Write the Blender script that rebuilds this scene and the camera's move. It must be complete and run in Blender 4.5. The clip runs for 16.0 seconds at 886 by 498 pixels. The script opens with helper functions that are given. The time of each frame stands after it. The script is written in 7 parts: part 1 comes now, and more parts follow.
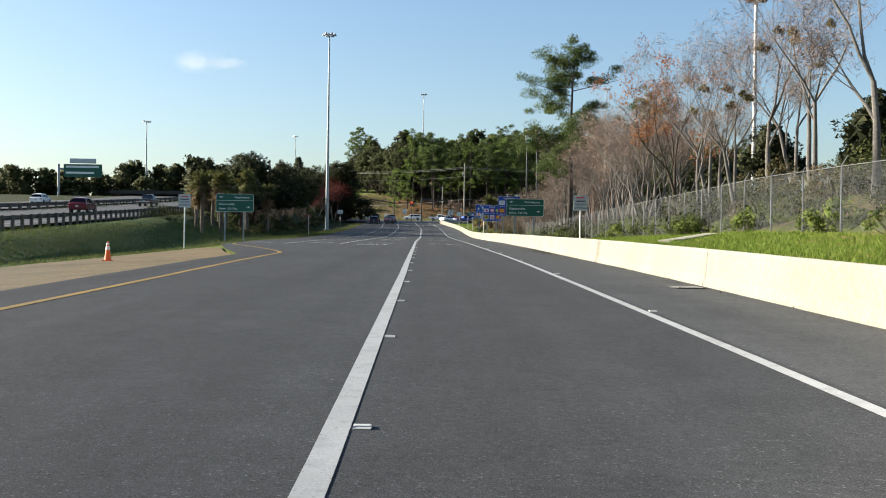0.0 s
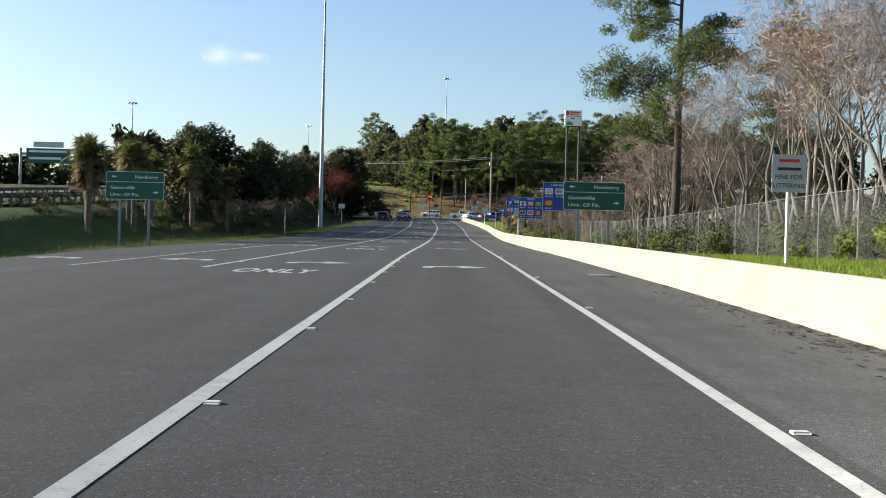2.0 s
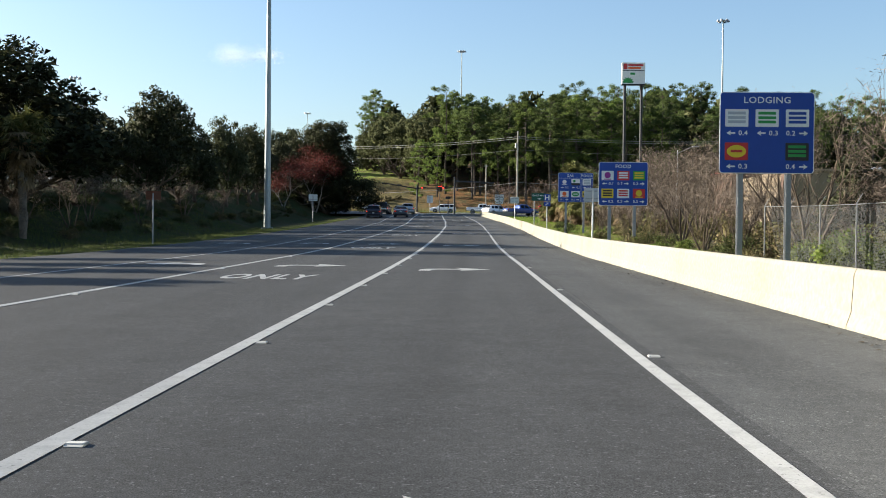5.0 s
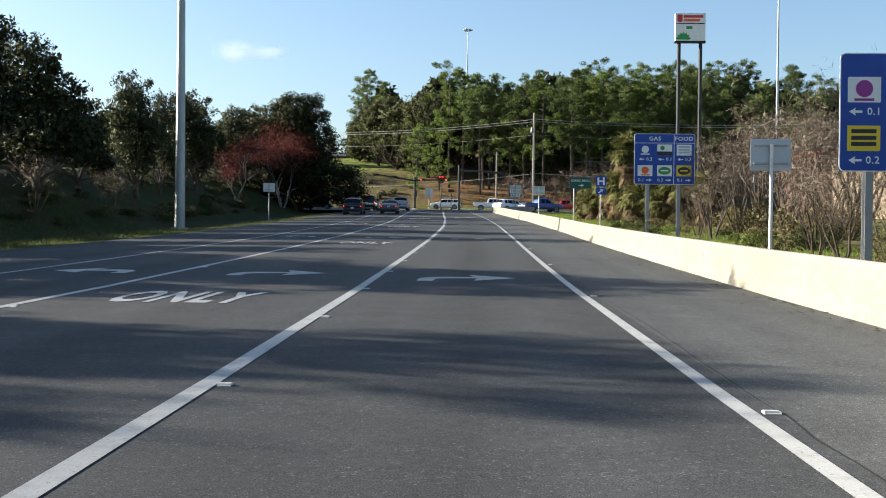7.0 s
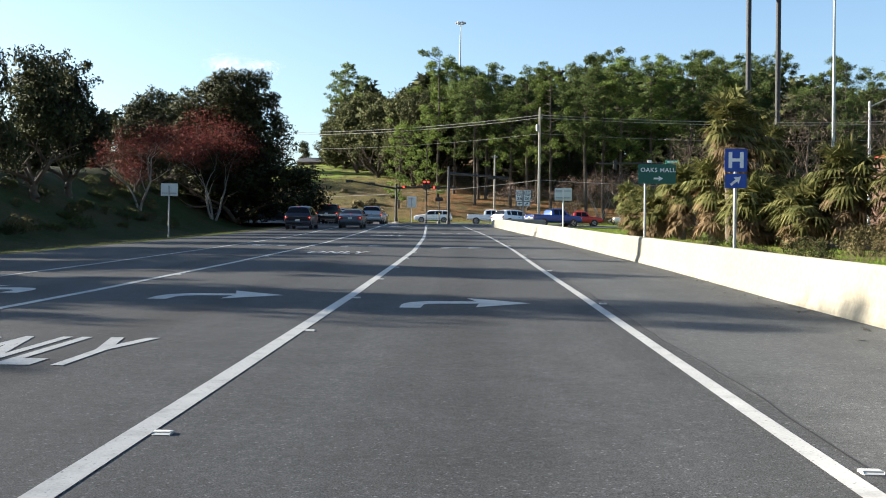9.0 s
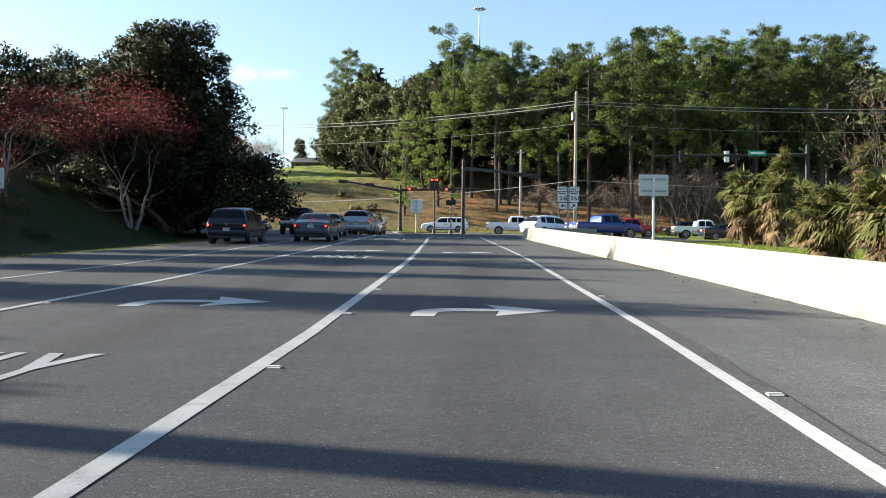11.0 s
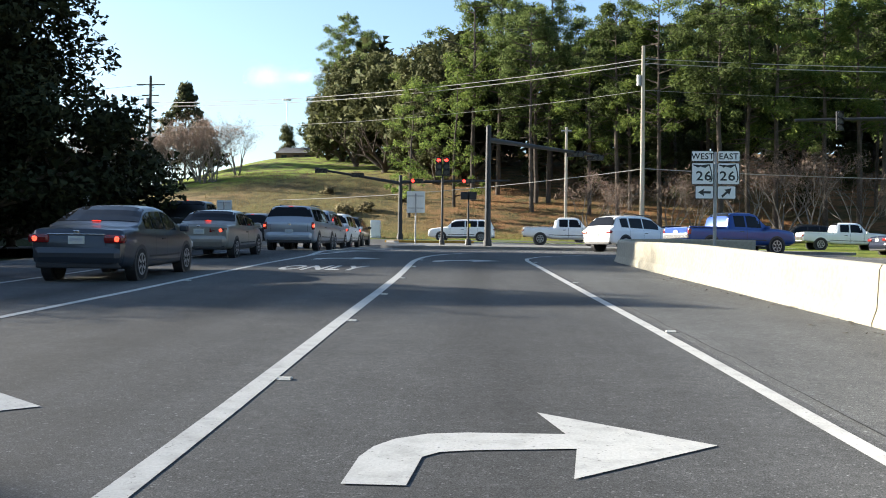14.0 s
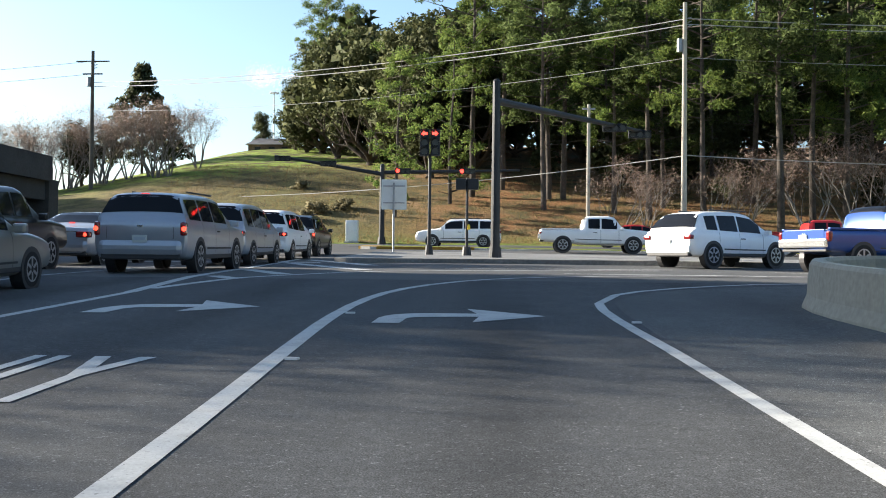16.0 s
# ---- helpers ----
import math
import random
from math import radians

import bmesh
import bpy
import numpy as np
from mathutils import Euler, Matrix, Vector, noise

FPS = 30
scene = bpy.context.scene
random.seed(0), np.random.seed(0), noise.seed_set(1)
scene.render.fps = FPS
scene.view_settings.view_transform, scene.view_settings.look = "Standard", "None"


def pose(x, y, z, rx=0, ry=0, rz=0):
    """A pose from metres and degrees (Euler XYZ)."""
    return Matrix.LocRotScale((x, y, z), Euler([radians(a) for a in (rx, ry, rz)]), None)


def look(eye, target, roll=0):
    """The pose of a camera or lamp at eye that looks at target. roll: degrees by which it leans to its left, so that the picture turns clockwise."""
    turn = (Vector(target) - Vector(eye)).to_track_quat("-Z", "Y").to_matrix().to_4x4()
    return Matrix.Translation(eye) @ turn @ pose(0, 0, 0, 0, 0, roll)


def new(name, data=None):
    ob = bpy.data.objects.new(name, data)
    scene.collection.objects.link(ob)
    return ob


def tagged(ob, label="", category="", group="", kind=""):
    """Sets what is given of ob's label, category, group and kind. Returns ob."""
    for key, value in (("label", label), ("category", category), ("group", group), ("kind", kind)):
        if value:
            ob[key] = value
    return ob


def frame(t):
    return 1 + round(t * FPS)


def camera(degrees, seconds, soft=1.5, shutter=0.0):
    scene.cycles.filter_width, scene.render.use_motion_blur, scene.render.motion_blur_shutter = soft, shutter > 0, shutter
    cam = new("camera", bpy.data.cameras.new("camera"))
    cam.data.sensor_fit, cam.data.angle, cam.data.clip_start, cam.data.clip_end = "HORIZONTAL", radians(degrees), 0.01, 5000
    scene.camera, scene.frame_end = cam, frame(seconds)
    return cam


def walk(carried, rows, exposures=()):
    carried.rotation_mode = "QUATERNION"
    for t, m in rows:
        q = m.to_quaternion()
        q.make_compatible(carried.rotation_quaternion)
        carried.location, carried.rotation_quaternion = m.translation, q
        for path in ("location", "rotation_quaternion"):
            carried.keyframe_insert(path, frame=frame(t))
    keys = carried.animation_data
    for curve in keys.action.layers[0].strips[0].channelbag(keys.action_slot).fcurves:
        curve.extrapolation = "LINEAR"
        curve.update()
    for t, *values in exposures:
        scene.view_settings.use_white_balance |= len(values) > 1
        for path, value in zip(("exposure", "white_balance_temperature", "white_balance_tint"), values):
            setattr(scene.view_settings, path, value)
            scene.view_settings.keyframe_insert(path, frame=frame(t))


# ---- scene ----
cam = camera(46.5, 16.0, 1.0)
METRES, EYE, TILT, LEAN, TURN = 231.0, 1.18, 0.0, 0.0, -0.7
ROWS = [
    (0.0, 5e-05, 0.0, 4e-05, 0.0, -0.24, -0.85),
    (0.5, 0.0009, 0.041, 0.00099, 0.12, -0.22, -0.76),
    (1.0, 0.00154, 0.082, 0.0017, 0.62, -0.16, -0.6),
    (1.5, 0.00186, 0.1228, 0.00256, 1.09, -0.35, -0.48),
    (2.0, 0.00195, 0.1624, 0.0034, 1.37, -0.41, -1.4),
    (2.5, 0.00191, 0.2018, 0.00397, 1.63, -0.54, -1.12),
    (3.0, 0.00181, 0.2403, 0.00449, 1.83, -0.48, -0.8),
    (3.5, 0.00161, 0.2787, 0.00519, 2.03, -0.6, -0.54),
    (4.0, 0.0011, 0.3168, 0.00573, 2.17, -0.53, -0.74),
    (6.5, -0.00261, 0.4966, 0.00815, 2.88, -0.52, -0.36),
    (7.0, -0.00353, 0.5313, 0.00875, 2.79, -0.6, -0.61),
    (7.5, -0.00446, 0.5655, 0.00927, 2.65, -0.37, -0.72),
    (8.0, -0.00535, 0.5992, 0.00995, 2.5, -0.2, -0.53),
    (8.5, -0.00577, 0.6315, 0.01098, 2.37, 0.03, -0.53),
    (9.0, -0.00631, 0.663, 0.01187, 2.41, 0.22, -0.65),
    (11.5, -0.00982, 0.8065, 0.01658, 3.7, 0.76, -0.58),
    (12.0, -0.01091, 0.8317, 0.01761, 3.8, 0.73, -0.41),
    (12.5, -0.01197, 0.8561, 0.0186, 3.88, 0.85, -0.39),
    (13.0, -0.01299, 0.8794, 0.01951, 4.03, 0.74, -0.49),
    (13.5, -0.0141, 0.9021, 0.02042, 4.4, 0.72, -0.54),
    (14.0, -0.01532, 0.9238, 0.02137, 4.76, 0.93, -0.7),
    (14.5, -0.01657, 0.9443, 0.02218, 4.88, 0.72, -0.62),
    (15.0, -0.01771, 0.9637, 0.023, 4.86, 0.78, -0.7),
    (15.5, -0.0186, 0.982, 0.0237, 4.81, 0.77, -0.57),
    (16.0, -0.01964, 0.9992, 0.02446, 4.73, 0.98, -0.6),
]
walk(cam, [(t, pose(0, 0, EYE, TILT, LEAN, TURN) @ pose(METRES * x, METRES * y, METRES * z, 90 + pitch, roll, yaw)) for t, x, y, z, yaw, pitch, roll in ROWS],
     ((0.0, 1.66), (4.0, 1.76), (7.0, 1.80), (9.0, 2.0), (11.5, 2.10), (13.0, 1.98), (14.0, 2.14), (16.0, 2.14)))

# ---- light: low winter sun over the left shoulder of the ramp, clear sky ----
SUN_ELEV, SUN_TO = 20.3, Vector((-1.0, 0.25, 0.0)).normalized()
sun_way = Vector((SUN_TO.x * math.cos(radians(SUN_ELEV)), SUN_TO.y * math.cos(radians(SUN_ELEV)), math.sin(radians(SUN_ELEV))))
world = bpy.data.worlds.new("sky")
scene.world = world
world.use_nodes = True
wn = world.node_tree
sky = wn.nodes.new("ShaderNodeTexSky")
sky.sky_type, sky.sun_disc = "NISHITA", False
sky.sun_elevation, sky.sun_rotation = radians(SUN_ELEV), math.atan2(SUN_TO.x, SUN_TO.y)
sky.air_density, sky.dust_density, sky.ozone_density = 1.1, 1.3, 3.2
wn.nodes["Background"].inputs["Strength"].default_value = 0.063
wn.links.new(sky.outputs[0], wn.nodes["Background"].inputs["Color"])
sun = new("sun", bpy.data.lights.new("sun", "SUN"))
sun.data.energy, sun.data.angle, sun.data.color = 5.0, radians(0.55), (1.0, 0.92, 0.79)
sun.matrix_world = look((0, 0, 80), Vector((0, 0, 80)) - sun_way)

# ---- materials ----
MATS = {}


def material(name, base, rough=0.8, metal=0.0, vary=0.25, size=1.0, fine=30.0, bump=0.0, second=None, amount=0.5, spec=0.3, per_object=0.0):
    """A surface with broad stains, fine grain and relief, in world metres."""
    if name in MATS:
        return MATS[name]
    m = bpy.data.materials.new(name)
    m.use_nodes = True
    n, l = m.node_tree.nodes, m.node_tree.links
    b = n["Principled BSDF"]
    b.inputs["Roughness"].default_value, b.inputs["Metallic"].default_value = rough, metal
    b.inputs["Specular IOR Level"].default_value = spec
    b.inputs["Diffuse Roughness"].default_value = 1.0 if rough > 0.8 and not metal else 0.0
    geo = n.new("ShaderNodeNewGeometry")
    big, small = n.new("ShaderNodeTexNoise"), n.new("ShaderNodeTexNoise")
    big.inputs["Scale"].default_value, big.inputs["Detail"].default_value = size, 5
    small.inputs["Scale"].default_value, small.inputs["Detail"].default_value = fine, 3
    l.new(geo.outputs["Position"], big.inputs["Vector"])
    l.new(geo.outputs["Position"], small.inputs["Vector"])
    ramp = n.new("ShaderNodeMapRange")
    ramp.inputs["From Min"].default_value, ramp.inputs["From Max"].default_value = 0.35, 0.65
    l.new(big.outputs["Fac"], ramp.inputs["Value"])
    mix = n.new("ShaderNodeMix")
    mix.data_type = "RGBA"
    other = second or tuple(c * (1 - vary) for c in base)
    mix.inputs["A"].default_value, mix.inputs["B"].default_value = (*base, 1), (*other, 1)
    mul = n.new("ShaderNodeMath")
    mul.operation = "MULTIPLY"
    mul.inputs[1].default_value = amount if second else 1.0
    l.new(ramp.outputs[0], mul.inputs[0])
    l.new(mul.outputs[0], mix.inputs["Factor"])
    grain = n.new("ShaderNodeMapRange")
    grain.inputs["From Min"].default_value, grain.inputs["From Max"].default_value = 0.3, 0.7
    grain.inputs["To Min"].default_value, grain.inputs["To Max"].default_value = 1 - vary * 0.8, 1 + vary * 0.5
    l.new(small.outputs["Fac"], grain.inputs["Value"])
    hsv = n.new("ShaderNodeHueSaturation")
    l.new(mix.outputs["Result"], hsv.inputs["Color"])
    if per_object:
        info = n.new("ShaderNodeObjectInfo")
        spread = n.new("ShaderNodeMapRange")
        spread.inputs["To Min"].default_value, spread.inputs["To Max"].default_value = 1 - per_object, 1 + per_object
        l.new(info.outputs["Random"], spread.inputs["Value"])
        both = n.new("ShaderNodeMath")
        both.operation = "MULTIPLY"
        l.new(grain.outputs[0], both.inputs[0])
        l.new(spread.outputs[0], both.inputs[1])
        l.new(both.outputs[0], hsv.inputs["Value"])
    else:
        l.new(grain.outputs[0], hsv.inputs["Value"])
    l.new(hsv.outputs[0], b.inputs["Base Color"])
    if bump:
        bp = n.new("ShaderNodeBump")
        bp.inputs["Strength"].default_value, bp.inputs["Distance"].default_value = bump, 0.02
        l.new(small.outputs["Fac"], bp.inputs["Height"])
        l.new(bp.outputs[0], b.inputs["Normal"])
    MATS[name] = m
    return m


def leafy(name, base, second, thin=0.35, rough=0.75):
    """Leaves: colour differs from clump to clump, and some light comes through."""
    if name in MATS:
        return MATS[name]
    m = bpy.data.materials.new(name)
    m.use_nodes = True
    n, l = m.node_tree.nodes, m.node_tree.links
    b, out = n["Principled BSDF"], n["Material Output"]
    b.inputs["Roughness"].default_value, b.inputs["Specular IOR Level"].default_value = rough, 0.1
    geo, info = n.new("ShaderNodeNewGeometry"), n.new("ShaderNodeObjectInfo")
    mix, tone = n.new("ShaderNodeMix"), n.new("ShaderNodeHueSaturation")
    mix.data_type = "RGBA"
    mix.inputs["A"].default_value, mix.inputs["B"].default_value = (*base, 1), (*second, 1)
    l.new(geo.outputs["Random Per Island"], mix.inputs["Factor"])
    spread = n.new("ShaderNodeMapRange")
    spread.inputs["To Min"].default_value, spread.inputs["To Max"].default_value = 0.7, 1.3
    l.new(info.outputs["Random"], spread.inputs["Value"])
    l.new(mix.outputs["Result"], tone.inputs["Color"])
    l.new(spread.outputs[0], tone.inputs["Value"])
    l.new(tone.outputs[0], b.inputs["Base Color"])
    tr, ad = n.new("ShaderNodeBsdfTranslucent"), n.new("ShaderNodeMixShader")
    l.new(tone.outputs[0], tr.inputs["Color"])
    ad.inputs[0].default_value = thin
    l.new(b.outputs[0], ad.inputs[1])
    l.new(tr.outputs[0], ad.inputs[2])
    l.new(ad.outputs[0], out.inputs["Surface"])
    MATS[name] = m
    return m


def plain(name, base, rough=0.5, metal=0.0, spec=0.5, coat=0.0, glow=None, power=0.0, vary=0.08):
    if name in MATS:
        return MATS[name]
    m = material(name, base, rough, metal, vary, 3.0, 60.0, 0.0, None, 0.5, spec)
    b = m.node_tree.nodes["Principled BSDF"]
    b.inputs["Coat Weight"].default_value = coat
    if glow:
        b.inputs["Emission Color"].default_value, b.inputs["Emission Strength"].default_value = (*glow, 1), power
    return m


M_asphalt = material("asphalt", (0.063, 0.0645, 0.0650), 0.9, 0, 0.3, 0.22, 95.0, 0.2, (0.073, 0.074, 0.0735), 0.6, 0.12)


def add_tracks(m, lanes=False):
    """Wear of a trafficked surface: long streaks, pale chips, patches and an oily band in each lane; paler towards the
    junction.
    """
    n, l = m.node_tree.nodes, m.node_tree.links
    geo, sep = n.new("ShaderNodeNewGeometry"), n.new("ShaderNodeSeparateXYZ")
    l.new(geo.outputs["Position"], sep.inputs[0])
    b = n["Principled BSDF"]
    col = b.inputs["Base Color"].links[0].from_socket

    def spread(v, a, b2, c, d):
        r = n.new("ShaderNodeMapRange")
        for k, val in zip(("From Min", "From Max", "To Min", "To Max"), (a, b2, c, d)):
            r.inputs[k].default_value = val
        l.new(v, r.inputs["Value"])
        return r.outputs[0]

    def grain(scale, detail, stretch=None):
        t = n.new("ShaderNodeTexNoise")
        t.inputs["Scale"].default_value, t.inputs["Detail"].default_value = scale, detail
        v = geo.outputs["Position"]
        if stretch:
            mp = n.new("ShaderNodeMapping")
            mp.inputs["Scale"].default_value = stretch
            l.new(v, mp.inputs["Vector"])
            v = mp.outputs[0]
        l.new(v, t.inputs["Vector"])
        return t.outputs["Fac"]

    def times(a, b2):
        mx = n.new("ShaderNodeMix")
        mx.data_type, mx.blend_type = "RGBA", "MULTIPLY"
        mx.inputs["Factor"].default_value = 1.0
        l.new(a, mx.inputs["A"])
        l.new(b2, mx.inputs["B"])
        return mx.outputs["Result"]

    def maths(op, a, b2):
        q = n.new("ShaderNodeMath")
        q.operation = op
        for i, v in enumerate((a, b2)):
            if isinstance(v, float):
                q.inputs[i].default_value = v
            elif v is not None:
                l.new(v, q.inputs[i])
        return q.outputs[0]

    col = times(col, spread(grain(1.0, 4, (1.1, 0.025, 0.0)), 0.3, 0.7, 0.84, 1.10))
    col = times(col, spread(grain(1.7, 5), 0.3, 0.7, 0.90, 1.08))
    col = times(col, spread(grain(42.0, 2), 0.62, 0.74, 1.0, 2.5))
    col = times(col, spread(grain(14.0, 4), 0.3, 0.7, 0.86, 1.14))
    col = times(col, spread(grain(120.0, 2), 0.3, 0.7, 0.46, 1.56))
    col = times(col, spread(sep.outputs["Y"], 20.0, 222.0, 0.90, 1.16))
    if lanes:
        at = n.new("ShaderNodeAttribute")
        at.attribute_name = "lane"
        off = maths("ABSOLUTE", maths("SUBTRACT", maths("FRACT", at.outputs["Fac"], None), 0.5), None)
        band = maths("MULTIPLY", spread(off, 0.20, 0.02, 0.0, 1.0), spread(grain(0.7, 5, (1.0, 0.12, 0.0)), 0.3, 0.62, 0.35, 1.0))
        band = maths("MULTIPLY", band, spread(sep.outputs["Y"], 90.0, 215.0, 0.05, 0.36))
        col = times(col, maths("SUBTRACT", 1.0, band))
    l.new(col, b.inputs["Base Color"])


add_tracks(M_asphalt, True)
M_cross = material("older_asphalt", (0.09, 0.09, 0.088), 0.85, 0, 0.3, 0.3, 45.0, 0.4)
M_paint = material("white_road_paint", (0.46, 0.46, 0.44), 0.85, 0, 0.16, 1.5, 60.0, 0.15, (0.37, 0.37, 0.355), 0.6)


def add_chips(m):
    """Small worn chips and tyre scuffs where the asphalt shows through old road paint."""
    n, l = m.node_tree.nodes, m.node_tree.links
    geo, chip, scuff, a, b2, both, mx = (n.new(k) for k in ("ShaderNodeNewGeometry", "ShaderNodeTexNoise", "ShaderNodeTexNoise", "ShaderNodeMapRange", "ShaderNodeMapRange", "ShaderNodeMath", "ShaderNodeMix"))
    chip.inputs["Scale"].default_value, chip.inputs["Detail"].default_value = 38.0, 4
    scuff.inputs["Scale"].default_value, scuff.inputs["Detail"].default_value = 5.0, 6
    for t, r, lo, hi, to in ((chip, a, 0.64, 0.70, 0.45), (scuff, b2, 0.5, 0.75, 0.74)):
        l.new(geo.outputs["Position"], t.inputs["Vector"])
        l.new(t.outputs["Fac"], r.inputs["Value"])
        for k, v in (("From Min", lo), ("From Max", hi), ("To Min", 1.0), ("To Max", to)):
            r.inputs[k].default_value = v
    both.operation = "MULTIPLY"
    l.new(a.outputs[0], both.inputs[0])
    l.new(b2.outputs[0], both.inputs[1])
    b = n["Principled BSDF"]
    mx.data_type, mx.blend_type = "RGBA", "MULTIPLY"
    mx.inputs["Factor"].default_value = 1.0
    l.new(b.inputs["Base Color"].links[0].from_socket, mx.inputs["A"])
    l.new(both.outputs[0], mx.inputs["B"])
    l.new(mx.outputs["Result"], b.inputs["Base Color"])


add_chips(M_paint)
M_yellow = material("yellow_road_paint", (0.42, 0.24, 0.04), 0.85, 0, 0.25, 1.2, 40.0, 0.2)
M_concrete = material("barrier_concrete", (0.40, 0.37, 0.29), 0.85, 0, 0.18, 0.5, 12.0, 0.14, (0.32, 0.29, 0.22), 0.6)
M_kerb = material("kerb_concrete", (0.55, 0.53, 0.49), 0.85, 0, 0.2, 0.7, 14.0, 0.25)
M_dirt = material("sandy_dirt", (0.215, 0.13, 0.042), 0.95, 0, 0.4, 0.6, 9.0, 0.5, (0.11, 0.085, 0.026), 0.7)
M_steel = material("galvanised_steel", (0.33, 0.34, 0.35), 0.5, 0.6, 0.15, 2.0, 25.0)
M_darksteel = material("dark_painted_steel", (0.025, 0.027, 0.03), 0.5, 0.2, 0.2, 2.0, 25.0)
M_mast = material("mast_steel", (0.30, 0.33, 0.33), 0.5, 0.5, 0.15, 0.6, 12.0)
M_wood = material("grey_timber", (0.15, 0.13, 0.105), 0.9, 0, 0.3, 1.5, 20.0, 0.3)
M_palewood = material("pale_concrete_pole", (0.55, 0.50, 0.42), 0.9, 0, 0.15, 0.7, 20.0, 0.2)
M_rust = material("weathered_guardrail", (0.10, 0.095, 0.085), 0.8, 0.0, 0.3, 1.0, 18.0)
M_green = plain("sign_green", (0.0, 0.085, 0.055), 0.45)
M_blue = plain("sign_blue", (0.004, 0.055, 0.32), 0.45)
M_white = plain("sign_white", (0.78, 0.78, 0.76), 0.5)
M_black = plain("sign_black", (0.02, 0.02, 0.02), 0.5)
M_alu = plain("bare_aluminium", (0.42, 0.46, 0.50), 0.4, 0.55)
M_yel = plain("panel_yellow", (0.75, 0.55, 0.03), 0.5)
M_red = plain("panel_red", (0.55, 0.03, 0.03), 0.5)
M_purple = plain("panel_purple", (0.30, 0.03, 0.25), 0.5)
M_orange = plain("cone_orange", (0.80, 0.13, 0.02), 0.5)
M_logo_green = plain("panel_green", (0.02, 0.28, 0.06), 0.5)
M_brown = plain("panel_brown", (0.16, 0.05, 0.02), 0.5)


# ---- small building helpers ----
def mesh_of(name, verts, faces, mat=None, smooth=False):
    me = bpy.data.meshes.new(name)
    me.from_pydata([tuple(v) for v in verts], [], faces)
    if mat:
        me.materials.append(mat)
    if smooth:
        me.polygons.foreach_set("use_smooth", [True] * len(me.polygons))
    me.update()
    return me


def part(name, bm, mat, parent, label=""):
    """One mesh object under a thing or a part, from a bmesh."""
    me = bpy.data.meshes.new(name)
    bm.to_mesh(me)
    bm.free()
    me.materials.append(mat)
    ob = new(name, me)
    ob.parent = parent
    if label:
        ob["label"] = label
    return ob


def thing(name, at, label, category, group="", kind="", turn=0.0):
    ob = new(name)
    ob.empty_display_size = 0.2
    ob.location, ob.rotation_euler = at, (0, 0, radians(turn))
    return tagged(ob, label, category, group, kind)


def solid(name, me, label, category, group="", kind=""):
    return tagged(new(name, me), label, category, group, kind)


def box(bm, cx, cy, cz, sx, sy, sz, bevel=0.0, rz=0.0):
    m = Matrix.Translation((cx, cy, cz)) @ Matrix.Rotation(radians(rz), 4, "Z") @ Matrix.Diagonal((sx, sy, sz, 1))
    made = bmesh.ops.create_cube(bm, size=1, matrix=m)["verts"]
    if bevel:
        edges = list({e for v in made for e in v.link_edges})
        bmesh.ops.bevel(bm, geom=edges, offset=bevel, segments=2, profile=0.6, affect="EDGES")
    return bm


def rod(bm, a, b, r0, r1=None, sides=10):
    a, b = Vector(a), Vector(b)
    d = b - a
    m = Matrix.Translation((a + b) / 2) @ d.to_track_quat("Z", "Y").to_matrix().to_4x4()
    bmesh.ops.create_cone(bm, cap_ends=True, segments=sides, radius1=r0, radius2=r0 if r1 is None else r1, depth=d.length, matrix=m)
    return bm


def B():
    return bmesh.new()


def lerp_table(table):
    xs, ys = [p[0] for p in table], [p[1] for p in table]
    return lambda v: float(np.interp(v, xs, ys))


def smooth01(v):
    v = min(1.0, max(0.0, v))
    return v * v * (3 - 2 * v)


# ---- the lie of the land ----
PROFILE = lerp_table([(-60, -1.318), (0, 0.002), (10, 0.235), (20, 0.451), (30, 0.647), (40, 0.812), (50, 0.954), (60, 1.098), (70, 1.25), (80, 1.396), (90, 1.529), (100, 1.647), (110, 1.795), (120, 1.952), (130, 2.119), (140, 2.341), (150, 2.614), (160, 2.91), (170, 3.229), (180, 3.589), (190, 3.974), (200, 4.381), (210, 4.782), (220, 5.188), (230, 5.636), (240, 6.139), (250, 6.58), (260, 6.82), (270, 7.1), (280, 7.45), (290, 7.85), (300, 8.3), (340, 9.0), (600, 9.0)])
ROAD_LEFT = lerp_table([(-60, -6.2), (20, -6.7), (37, -6.9), (45, -8.9), (60, -12.2), (80, -13.6), (110, -14.4), (180, -14.8), (215, -15.0), (250, -15.3)])
WALL_X = lerp_table([(-60, 5.6), (12, 5.45), (40, 5.45), (60, 5.75), (90, 5.75), (130, 5.4), (180, 5.35), (199, 4.75), (206, 4.5), (215.5, 3.95), (225.8, 3.3), (231.7, 2.85), (234.3, 2.6), (238.4, 2.13), (241.3, 1.95)])
MOTORWAY_X = lerp_table([(-300, -8), (20, -22), (58, -26), (141, -33), (295, -35), (600, -38)])
MOTORWAY_Z = lerp_table([(-300, -6), (0, -0.6), (20, 0.2), (58, 1.6), (100, 3.4), (141, 5.3), (220, 9.6), (262, 12.6), (295, 13.6), (330, 13.8), (600, 13.0)])
BANK = lerp_table([(-100, 1.0), (36, 1.0), (50, 0.76), (67, 0.42), (80, 0.12), (94, -0.2), (110, -0.26), (135, -0.1), (170, 0.02), (215, 0.0)])
BANK_SHAPE = lerp_table([(0, 0.50), (3, 0.75), (6.2, 1.15), (9.2, 3.1), (14, 3.7), (40, 4.3), (120, 5.0)])
